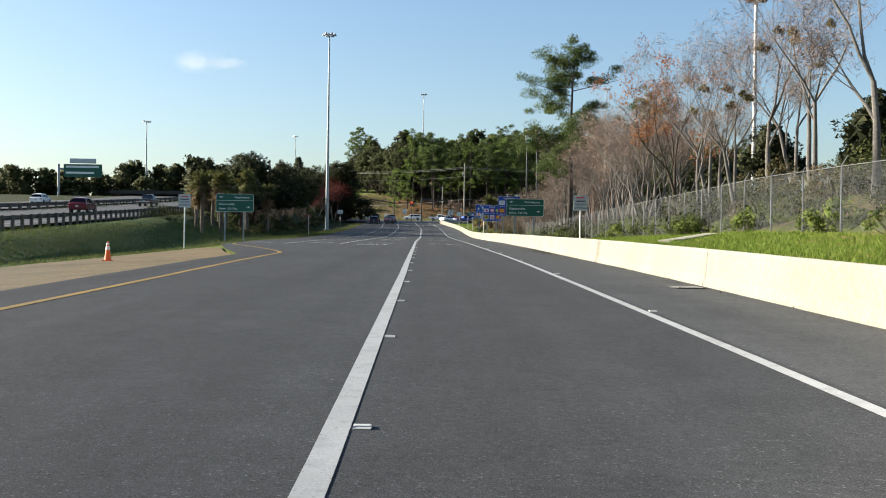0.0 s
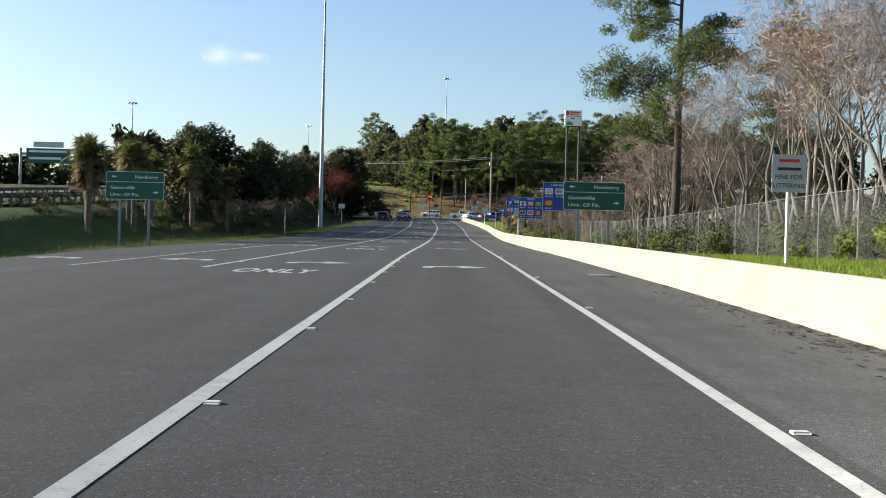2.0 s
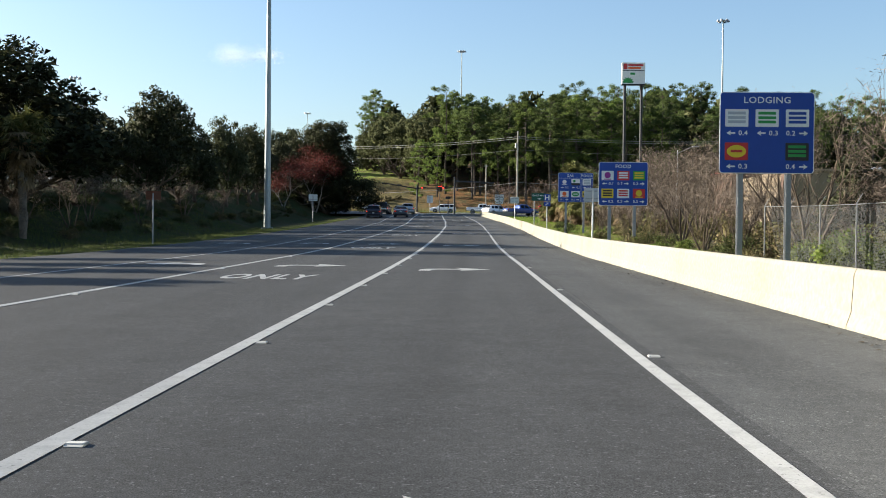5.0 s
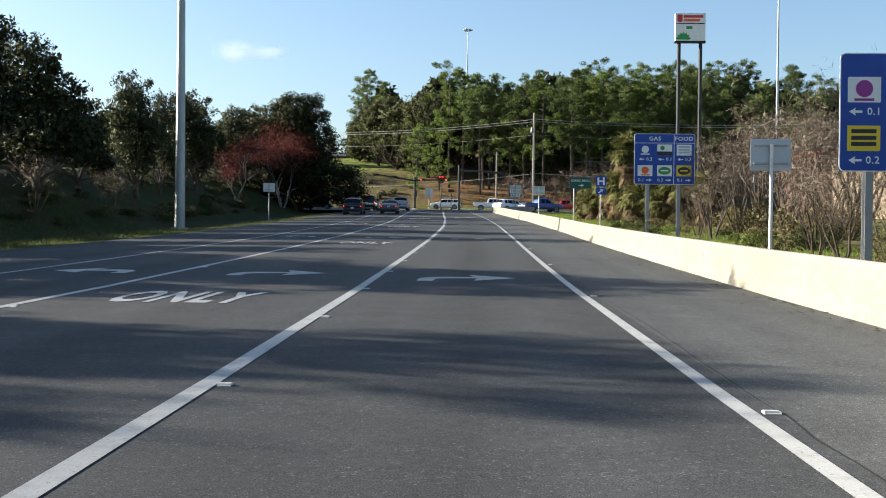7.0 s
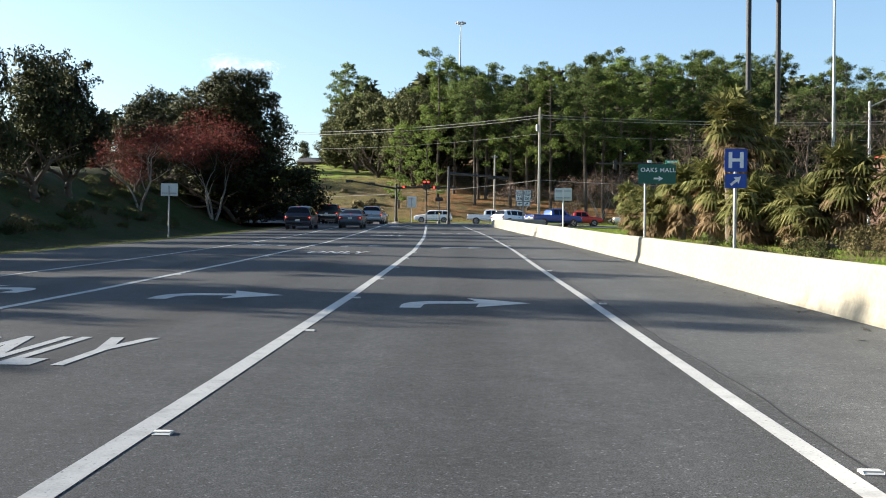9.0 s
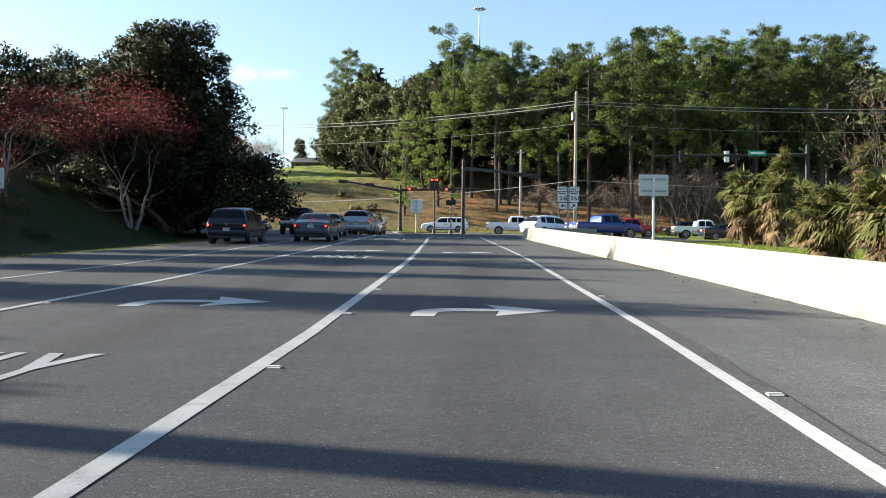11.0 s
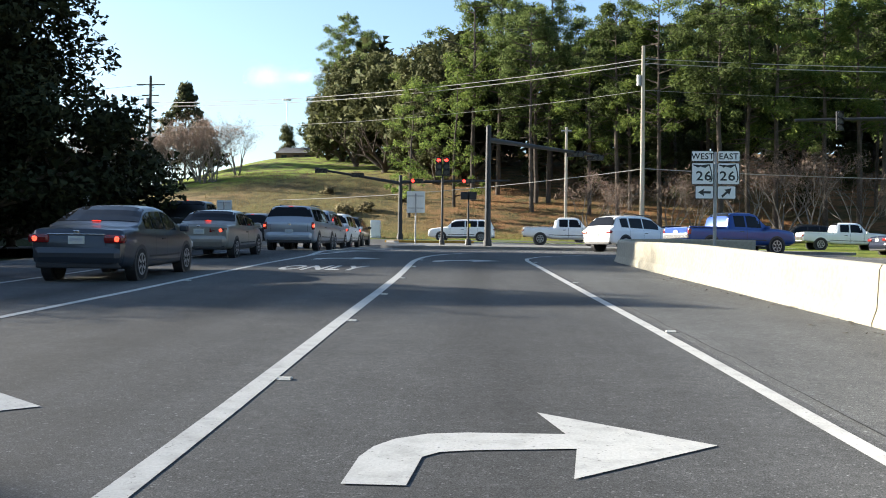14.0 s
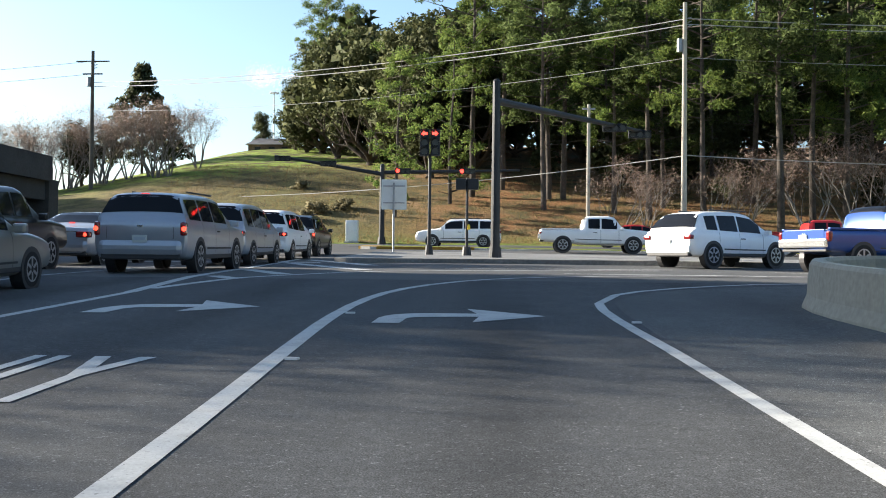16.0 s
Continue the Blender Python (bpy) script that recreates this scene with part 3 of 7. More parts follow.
# ---- the concrete barrier, cast in bays with open joints ----
def wall_mesh(path, heights):
    """A low barrier with a sloped foot along plan points, closed at both ends."""
    shape = [(-0.19, 0.0), (-0.19, 0.07), (-0.13, 0.24), (-0.10, 0.70), (-0.07, 0.76), (0.07, 0.76), (0.10, 0.70), (0.12, -0.25)]
    verts, faces = [], []
    pts = [Vector(p) for p in path]
    for i, p in enumerate(pts):
        d = (pts[min(i + 1, len(pts) - 1)] - pts[max(i - 1, 0)]).normalized()
        nrm = Vector((d.y, -d.x))
        for o, h in shape:
            q = p + nrm * (o + 0.19)
            verts.append((q.x, q.y, road_z(p.x, p.y) - 0.03 + (h * heights(p.y) / 0.76 if h > 0 else h)))
    k = len(shape)
    for i in range(len(pts) - 1):
        for j in range(k - 1):
            faces.append((i * k + j, i * k + j + 1, (i + 1) * k + j + 1, (i + 1) * k + j))
    faces.append(tuple(range(k - 1, -1, -1)))
    faces.append(tuple((len(pts) - 1) * k + j for j in range(k)))
    return mesh_of("barrier_wall", verts, faces, M_concrete)


joints = [-60, -40, -20, 0, 20.5, 41, 61.5, 82, 103, 124, 145, 165, 184.9, 206.6, 226]
for a, b in zip(joints[:-1], joints[1:]):
    ys = np.linspace(a + 0.012, b - 0.012, 14)
    solid("barrier_wall", wall_mesh([(WALL_X(y), y) for y in ys], lambda y: 0.77), "low cream concrete barrier bay beside the shoulder", "barrier", "bays of the concrete barrier", "structure")
bend = along([(WALL_X(226.02), 226.02), (2.85, 231.7), (2.2, 238.4), (2.0, 241.8), (1.92, 243.8), (2.3, 245.5), (3.5, 247.0), (5.0, 247.6), (6.8, 248.0)], 0.7)
solid("barrier_wall", wall_mesh(bend, lambda y: 0.77 - 0.12 * smooth01((y - 234) / 9)), "low cream concrete barrier curving round the corner", "barrier", "bays of the concrete barrier", "structure")


# ---- signs ----
def plate(bm, pts, y, depth=0.008):
    """A flat plate seen from -y, from points in x and z."""
    front = [bm.verts.new((x, y, z)) for x, z in pts]
    back = [bm.verts.new((x, y + depth, z)) for x, z in pts]
    bm.faces.new(front)
    bm.faces.new(back[::-1])
    for i in range(len(pts)):
        j = (i + 1) % len(pts)
        bm.faces.new((front[j], front[i], back[i], back[j]))
    bmesh.ops.recalc_face_normals(bm, faces=bm.faces[:])
    return bm


def rounded(x0, z0, x1, z1, r, n=4):
    out = []
    for cx, cz, a in ((x1 - r, z0 + r, -90), (x1 - r, z1 - r, 0), (x0 + r, z1 - r, 90), (x0 + r, z0 + r, 180)):
        for i in range(n + 1):
            t = radians(a + 90 * i / n)
            out.append((cx + r * math.cos(t), cz + r * math.sin(t)))
    return out


def lettering(parent, words, x, z, height, mat, y, centre=True, stretch=1.0, heavy=0.012, name="letter"):
    """Words on a sign; each letter is a part of its own."""
    co, faces = text_mesh(words, heavy)
    k = height / 0.70
    w = (co[:, 0].max() - co[:, 0].min()) * k * stretch
    ox = x - co[:, 0].min() * k * stretch - (w / 2 if centre else 0)
    groups = []
    for f in sorted(faces, key=lambda f: co[list(f), 0].min()):
        lo, hi = co[list(f), 0].min(), co[list(f), 0].max()
        if groups and lo < groups[-1][0] - 0.005:
            groups[-1][0] = max(groups[-1][0], hi)
            groups[-1][1].append(f)
        else:
            groups.append([hi, [f]])
    for _, own in groups:
        used = sorted({i for f in own for i in f})
        slot = {i: n for n, i in enumerate(used)}
        ob = new(name, mesh_of(name, [(ox + co[i][0] * k * stretch, y, z + co[i][1] * k) for i in used], [tuple(slot[i] for i in f) for f in own], mat))
        ob.parent = parent


def bars(parent, x0, x1, z, height, mat, y, name="lettering_bar"):
    return part(name, plate(B(), [(x0, z), (x1, z), (x1, z + height), (x0, z + height)], y, 0.002), mat, parent)


def sign_arrow(parent, x, z, s, mat, y, angle=0.0):
    """A straight arrow s long round x, z; 0 points right, 180 left."""
    pts = [(-0.5, -0.09), (0.05, -0.09), (0.0, -0.3), (0.5, 0.0), (0.0, 0.3), (0.05, 0.09), (-0.5, 0.09)]
    c, n = math.cos(radians(angle)), math.sin(radians(angle))
    return part("arrow", plate(B(), [(x + s * (a * c - b * n), z + s * (a * n + b * c)) for a, b in pts], y, 0.002), mat, parent)


def panel(parent, x0, z0, x1, z1, mat, edge=None, y=0.0, r=0.1, rim=0.03, name="panel"):
    if edge:
        part("border", plate(B(), rounded(x0, z0, x1, z1, r), y, 0.012), edge, parent)
        part(name, plate(B(), rounded(x0 + rim, z0 + rim, x1 - rim, z1 - rim, max(0.01, r - rim)), y - 0.006, 0.006), mat, parent)
    else:
        part(name, plate(B(), rounded(x0, z0, x1, z1, r), y, 0.012), mat, parent)


def i_post(parent, x, y, z0, z1, w=0.16):
    bm = B()
    box(bm, x, y - w / 2, (z0 + z1) / 2, w * 0.9, 0.012, z1 - z0)
    box(bm, x, y + w / 2, (z0 + z1) / 2, w * 0.9, 0.012, z1 - z0)
    box(bm, x, y, (z0 + z1) / 2, 0.012, w - 0.014, z1 - z0)
    return part("post", bm, M_steel, parent)


def tube_post(parent, x, y, z0, z1, r=0.045, mat=None):
    return part("post", rod(B(), (x, y, z0), (x, y, z1), r, r, 12), mat or M_steel, parent)


def grounded(x, y):
    return Vector((x, y, land_z(x, y)))


def guide_sign(x, y, dz0, dz1, w, label, turn=0.0):
    base = grounded(x, y)
    lift = PROFILE(y) - base.z
    s = thing("guide_sign", base, label, "road sign", "green guide signs at the exit", turn=turn)
    z0, z1 = dz0 + lift, dz1 + lift
    h = z1 - z0
    panel(s, -w / 2, z0, w / 2, z1, M_green, M_white, 0, 0.13, 0.025)
    bars(s, -w / 2 + 0.03, w / 2 - 0.03, z0 + h * 0.625, 0.025, M_white, -0.009, "divider")
    lettering(s, "Newberry", w * 0.20, z0 + h * 0.76, 0.20, M_white, -0.009, True, 1.15)
    lettering(s, "Gainesville", -w * 0.42, z0 + h * 0.375, 0.20, M_white, -0.009, False, 1.15)
    lettering(s, "Univ. Of Fla.", -w * 0.42, z0 + h * 0.125, 0.20, M_white, -0.009, False, 1.18)
    sign_arrow(s, -w * 0.36, z0 + h * 0.82, 0.33, M_white, -0.009, 180)
    sign_arrow(s, w * 0.36, z0 + h * 0.27, 0.33, M_white, -0.009, 0)
    for f in (-0.26, 0.24):
        i_post(s, w * f, 0.1, -0.3, z1 - 0.1)
    return s


guide_sign(8.87, 97.1, 2.37, 4.0, 3.56, "green guide sign on two steel posts behind the barrier")
guide_sign(-19.5, 102.8, 2.46, 4.24, 3.72, "green guide sign on two posts on the grass slope")


def service_sign(x, y, dz0, dz1, w, heads, rows, label, split=None):
    """A blue services board: heads are (word, x), rows lists of (x, z, ground colour, mark, distance, arrow)."""
    base = grounded(x, y)
    lift = PROFILE(y) - base.z
    s = thing("service_sign", base, label, "road sign", "blue services boards")
    z0, h = dz0 + lift, dz1 - dz0
    panel(s, -w / 2, z0, w / 2, z0 + h, M_blue, M_white, 0, 0.1, 0.02)
    for word, fx in heads:
        lettering(s, word, fx * w, z0 + h * 0.865, 0.17, M_white, -0.009, True, 1.1)
    if split:
        bars(s, split * w - 0.012, split * w + 0.012, z0 + 0.02, h - 0.04, M_white, -0.009, "divider")
        bars(s, -w / 2 + 0.02, w / 2 - 0.02, z0 + h * 0.81, 0.02, M_white, -0.009, "divider")
    for fx, fz, ground_mat, mark_mat, shape, far, way in rows:
        px, pz, pw, ph = fx * w, z0 + fz * h, w * 0.245, h * 0.215
        tile = part("logo_panel", plate(B(), rounded(px - pw / 2, pz - ph / 2, px + pw / 2, pz + ph / 2, 0.02), -0.014, 0.006), ground_mat, s)
        if shape == "bars":
            for k, f in enumerate((0.2, -0.06, -0.3)):
                bars(tile, px - pw * 0.38, px + pw * 0.38, pz + f * ph, ph * 0.16, mark_mat, -0.017, "logo_mark")
        elif shape == "disc":
            part("logo_mark", plate(B(), [(px + ph * 0.34 * math.cos(a * 0.449), pz + ph * 0.04 + ph * 0.34 * math.sin(a * 0.449)) for a in range(14)], -0.017, 0.002), mark_mat, tile)
            bars(tile, px - pw * 0.3, px + pw * 0.3, pz - ph * 0.44, ph * 0.10, mark_mat, -0.017, "logo_mark")
        elif shape == "oval":
            part("logo_mark", plate(B(), [(px + pw * 0.42 * math.cos(a * 0.449), pz + ph * 0.36 * math.sin(a * 0.449)) for a in range(14)], -0.017, 0.002), mark_mat, tile)
            bars(tile, px - pw * 0.25, px + pw * 0.25, pz - ph * 0.06, ph * 0.14, ground_mat, -0.019, "logo_mark")
        elif shape == "half":
            bars(tile, px - pw * 0.5, px + pw * 0.5, pz - ph * 0.5, ph * 0.36, M_black, -0.017, "logo_mark")
            part("logo_mark", plate(B(), [(px - pw * 0.15 + ph * 0.2 * math.cos(a * 0.449), pz + ph * 0.18 + ph * 0.2 * math.sin(a * 0.449)) for a in range(14)], -0.017, 0.002), mark_mat, tile)
        if far:
            lettering(s, far, px + (pw * 0.28 if way == 180 else -pw * 0.28), pz - ph * 0.98, 0.13, M_white, -0.009, True, 1.05)
            sign_arrow(s, px + (-pw * 0.25 if way == 180 else pw * 0.28), pz - ph * 0.86, 0.24, M_white, -0.009, way)
    for f in (-0.27, 0.24):
        i_post(s, w * f, 0.1, -0.3, z0 + h - 0.1)
    return s


service_sign(9.0, 118.6, 2.68, 4.9, 2.56, [("LODGING", 0)], [(-0.32, 0.68, M_white, M_alu, "bars", "0.4", 180), (0.0, 0.68, M_white, M_logo_green, "bars", "0.3", 180), (0.32, 0.68, M_white, M_blue, "bars", "0.2", 0), (-0.32, 0.27, M_red, M_yel, "oval", "0.3", 180), (0.32, 0.27, M_black, M_logo_green, "bars", "0.4", 0)], "blue services board with pale lodging panels on two posts")
service_sign(8.45, 141.9, 2.11, 4.28, 2.44, [("FOOD", 0)], [(-0.32, 0.69, M_white, M_purple, "disc", "0.1", 180), (0.0, 0.69, M_red, M_white, "bars", "0.3", 0), (0.32, 0.69, M_logo_green, M_yel, "bars", "0.3", 0), (-0.32, 0.28, M_yel, M_black, "bars", "0.2", 180), (0.0, 0.28, M_white, M_red, "bars", "0.5", 0), (0.32, 0.28, M_red, M_yel, "disc", "0.5", 0)], "blue services board with coloured food panels on two posts")
service_sign(8.58, 167.6, 2.47, 4.66, 2.6, [("GAS", -0.16), ("FOOD", 0.32)], [(-0.32, 0.68, M_blue, M_white, "disc", "0.2", 180), (0.0, 0.68, M_white, M_logo_green, "half", "0.1", 180), (0.32, 0.68, M_white, M_alu, "bars", "0.3", 180), (-0.32, 0.27, M_white, M_orange, "disc", "0.1", 0), (0.0, 0.27, M_white, M_logo_green, "oval", "0.2", 0), (0.32, 0.27, M_yel, M_black, "oval", "0.1", 0)], "blue gas and food services board on two posts", 0.155)


def small_sign(name, x, y, dz0, dz1, w, label, front=True, mat=None, post_x=0.0, r=0.04, turn=0.0, post_mat=None, braces=0, group="small signs on single posts"):
    base = grounded(x, y)
    lift = PROFILE(y) - base.z
    s = thing(name, base, label, "road sign", group, turn=turn)
    z0, z1 = dz0 + lift, dz1 + lift
    py = 0.07 if front else -0.07
    panel(s, -w / 2, z0, w / 2, z1, mat or (M_white if front else M_alu), None, 0, r)
    for k in range(braces):
        z = z0 + (z1 - z0) * (0.22 + 0.56 * k)
        part("brace", box(B(), 0, -0.03, z, w * 0.85, 0.03, 0.05), M_steel, s)
    tube_post(s, post_x, py, -0.3, z1 - (0.05 if front else 0.14), 0.045, post_mat)
    return s, z0, z1


# white plates toned grey-blue for the shade on their faces
for x, y, a, b, w, where in ((9.22, 63.4, 2.26, 3.2, 0.86, "beside the chain-link fence"), (-17.9, 75.2, 2.3, 3.25, 0.9, "on the grass beside the dirt")):
    s, z0, z1 = small_sign("regulatory_sign", x, y, a, b, w, "white regulatory sign " + where, mat=plain("shade_toned_white_sheet", (0.45, 0.47, 0.50), 0.5), post_mat=plain("white_post", (0.7, 0.7, 0.68), 0.5))
    for k, (f, g) in enumerate(((0.30, 0.80), (0.34, 0.58))):
        bars(s, -w * f, w * f, z0 + (z1 - z0) * g, 0.075, M_black if k else M_red, -0.004)
    lettering(s, "FINE FOR", 0, z0 + (z1 - z0) * 0.35, 0.11, M_black, -0.004, True, 1.0)
    lettering(s, "LITTERING", 0, z0 + (z1 - z0) * 0.12, 0.11, M_black, -0.004, True, 1.0)
small_sign("sign_back", 7.6, 147.7, 2.35, 3.11, 0.96, "back of an aluminium sign on a pale post", False, braces=2, post_mat=plain("white_post", (0.7, 0.7, 0.68)))
small_sign("sign_back", 6.02, 218.5, 2.19, 2.97, 1.08, "back of a wide aluminium sign on a white post", False, plain("pale_alu", (0.62, 0.64, 0.62), 0.5, 0.2), braces=2, post_mat=plain("white_post", (0.7, 0.7, 0.68)))
small_sign("sign_back", -19.2, 218.9, 2.25, 3.05, 1.1, "back of a wide aluminium sign on a thin post", False, plain("pale_alu", (0.62, 0.64, 0.62), 0.5, 0.2), braces=1)
small_sign("sign_back", -20.7, 282.0, 2.0, 2.85, 1.05, "back of a pale paired sign beyond the junction", False, plain("pale_alu", (0.62, 0.64, 0.62), 0.5, 0.2), braces=2)
small_sign("sign_back", -17.7, 149.9, 2.25, 2.75, 0.9, "small brown sign on a pale post by the verge", False, M_brown)
small_sign("sign_back", -7.0, 275.2, 2.0, 3.3, 1.1, "back of a white paired sign on the traffic island", False, plain("pale_alu", (0.62, 0.64, 0.62), 0.5, 0.2), braces=2)
small_sign("sign_back", -28.0, 276.0, 2.0, 2.9, 0.9, "small white sign at the underpass", False, plain("pale_alu", (0.62, 0.64, 0.62), 0.5, 0.2))
s, z0, z1 = small_sign("destination_sign", 7.42, 193.0, 2.58, 3.33, 1.44, "small green destination sign with white letters", True, M_green, -0.44)
lettering(s, "OAKS MALL", 0.04, z0 + 0.45, 0.16, M_white, -0.004, True, 1.05)
sign_arrow(s, 0.05, z0 + 0.2, 0.36, M_white, -0.004, 0)
s, z0, z1 = small_sign("hospital_sign", 7.41, 181.0, 2.56, 3.18, 0.6, "blue hospital sign with a white letter above an arrow", True, M_blue)
lettering(s, "H", 0, z0 + 0.12, 0.40, M_white, -0.004, True, 1.1, 0.03)
panel(s, -0.29, z0 - 0.44, 0.29, z0 - 0.05, M_blue, None, 0, 0.03, name="arrow_panel")
sign_arrow(s, 0, z0 - 0.24, 0.36, M_white, -0.004, 40)

# the route markers at the end of the barrier
base = grounded(4.66, 243.0)
lift = PROFILE(243.0) - base.z
s = thing("route_sign", base, "pair of white route markers with black numerals and arrows", "road sign")
tube_post(s, 0, 0.06, -0.3, 3.15 + lift, 0.05)
part("crossbar", box(B(), 0, 0.03, 2.8 + lift, 0.9, 0.03, 0.06), M_steel, s)
part("crossbar", box(B(), 0, 0.03, 2.1 + lift, 0.8, 0.03, 0.06), M_steel, s)
for side, word, ang in ((-1, "WEST", 180), (1, "EAST", 42)):
    cx = side * 0.36
    for z0, z1, w, nm in ((2.88, 3.19, 0.63, "direction_plate"), (2.23, 2.85, 0.62, "route_plate"), (1.82, 2.2, 0.52, "arrow_plate")):
        xx = side * (0.05 + w / 2)
        part("border", plate(B(), rounded(xx - w / 2, z0 + lift, xx + w / 2, z1 + lift, 0.04), 0, 0.01), M_black, s)
        part(nm, plate(B(), rounded(xx - w / 2 + 0.018, z0 + lift + 0.018, xx + w / 2 - 0.018, z1 + lift - 0.018, 0.03), -0.005, 0.004), M_white, s)
    lettering(s, word, side * 0.365, 2.95 + lift, 0.17, M_black, -0.008, True, 0.95, 0.02)
    lettering(s, "26", side * 0.33, 2.35 + lift, 0.26, M_black, -0.008, True, 1.15, 0.015)
    ox, oz = side * 0.36 - 0.28, 2.26 + lift
    outline = [(0.02, 0.50), (0.02, 0.54), (0.25, 0.52), (0.48, 0.55), (0.53, 0.36), (0.56, 0.16), (0.52, 0.04), (0.45, 0.05), (0.50, 0.07), (0.525, 0.16), (0.50, 0.35), (0.455, 0.51), (0.34, 0.44), (0.22, 0.48), (0.14, 0.45), (0.08, 0.49)]
    part("state_outline", plate(B(), [(ox + a, oz + b) for a, b in outline], -0.008, 0.002), M_black, s)
    sign_arrow(s, side * 0.31, 2.01 + lift, 0.36, M_black, -0.008, ang)

# traffic cone
c = thing("traffic_cone", grounded(-12.98, 41.7) + Vector((0, 0, 0.02)), "orange traffic cone with white collars on the dirt", "traffic cone")
part("base", box(B(), 0, 0, 0.02, 0.36, 0.36, 0.04, 0.008), M_orange, c)
part("cone", rod(B(), (0, 0, 0.04), (0, 0, 0.80), 0.14, 0.03, 18), M_orange, c)
part("collar", rod(B(), (0, 0, 0.46), (0, 0, 0.60), 0.089, 0.069, 18), M_white, c, "white reflective collar")
part("collar", rod(B(), (0, 0, 0.66), (0, 0, 0.74), 0.062, 0.05, 18), M_white, c, "white reflective collar")


# ---- masts, poles and wires ----
def high_mast(x, y, top, label, r=0.30):
    z = land_z(x, y) - 0.2
    m = thing("high_mast_light", (x, y, z), label, "light mast", "high-mast lights")
    h = top - z
    part("mast", rod(B(), (0, 0, 0), (0, 0, h - 0.6), r, 0.11, 14), M_mast, m)
    part("base_plate", rod(B(), (0, 0, 0), (0, 0, 0.35), r * 1.6, r * 1.6, 14), M_mast, m)
    part("lamp_ring", rod(B(), (0, 0, h - 0.6), (0, 0, h - 0.35), 0.45, 0.45, 14), M_mast, m)
    for k in range(6):
        a = k * math.pi / 3
        bm = B()
        rod(bm, (0.4 * math.cos(a), 0.4 * math.sin(a), h - 0.5), (1.0 * math.cos(a), 1.0 * math.sin(a), h - 0.45), 0.04)
        rod(bm, (1.0 * math.cos(a), 1.0 * math.sin(a), h - 0.75), (1.0 * math.cos(a), 1.0 * math.sin(a), h - 0.3), 0.36, 0.16, 10)
        part("luminaire", bm, M_steel, m)
    return m


high_mast(-19.1, 189.9, 40.0, "tall grey steel mast with a ring of floodlights on the verge", 0.34)
high_mast(-3.4, 403.0, 60.3, "tall steel light mast behind the wooded hill")
high_mast(50.2, 298.0, 47.5, "tall pale light mast beyond the junction")
high_mast(-86, 312.0, 37.5, "tall light mast beside the motorway")
# added out of view so that its thin shadow falls across the ramp
high_mast(-80, 55.2, 40.0, "unseen tall mast added for its shadow across the ramp")
high_mast(-66, 500.0, 53.0, "distant light mast over the trees")


def flood_pole(x, y, top):
    z = land_z(x, y) - 0.2
    p = thing("flood_light_pole", (x, y, z), "white pole with two dark floodlights behind the fence", "lamp post")
    part("pole", rod(B(), (0, 0, 0), (0, 0, top - z), 0.14, 0.10, 12), plain("white_pole", (0.72, 0.72, 0.70), 0.5), p)
    for sx in (-0.32, 0.32):
        bm = B()
        box(bm, sx, -0.1, top - z - 0.1, 0.5, 0.4, 0.45, 0.05)
        part("floodlight", bm, M_darksteel, p)
    return p


flood_pole(18.4, 58.7, 15.6)


def utility_pole(x, y, top, label, arm=0.0, mat=None, r=0.17):
    z = land_z(x, y) - 0.3
    p = thing("utility_pole", (x, y, z), label, "utility pole", "utility poles by the junction")
    h = top - z
    part("pole", rod(B(), (0, 0, 0), (0, 0, h), r * 1.25, r * 0.85, 12), mat or M_palewood, p)
    part("transformer", rod(B(), (-0.34, 0, h - 3.4), (-0.34, 0, h - 2.5), 0.2, 0.2, 12), M_steel, p)
    for k in range(3):
        part("insulator", rod(B(), (0.2, 0, h - 1.1 - 0.28 * k), (0.45, 0, h - 1.0 - 0.28 * k), 0.05, 0.03, 8), M_steel, p)
    if arm:
        part("crossarm", box(B(), 0, 0, h - 1.0, arm, 0.1, 0.12), M_wood, p)
        part("crossarm", box(B(), 0, 0, h - 2.2, arm * 0.6, 0.1, 0.12), M_wood, p)
    return p


utility_pole(9.7, 302.2, 25.1, "tall pale square utility pole at the road edge")
utility_pole(-42.0, 326.0, 27.0, "timber utility pole with crossarms beside the bridge", 3.2, M_wood)
utility_pole(70.0, 303.0, 25.0, "tall pale utility pole along the street")
short = thing("service_pole", (3.3, 303.5, land_z(3.3, 303.5) - 0.2), "short pale service pole with a meter box", "utility pole")
part("pole", rod(B(), (0, 0, 0), (0, 0, 18.5 - land_z(3.3, 303.5)), 0.15, 0.11, 12), M_palewood, short)
part("cabinet", box(B(), -0.35, -0.1, 0.9, 0.4, 0.35, 1.0, 0.03), plain("cabinet_white", (0.75, 0.75, 0.72), 0.5), short)
part("bracket", box(B(), 0, 0, 18.2 - land_z(3.3, 303.5), 0.9, 0.12, 0.12), M_steel, short)


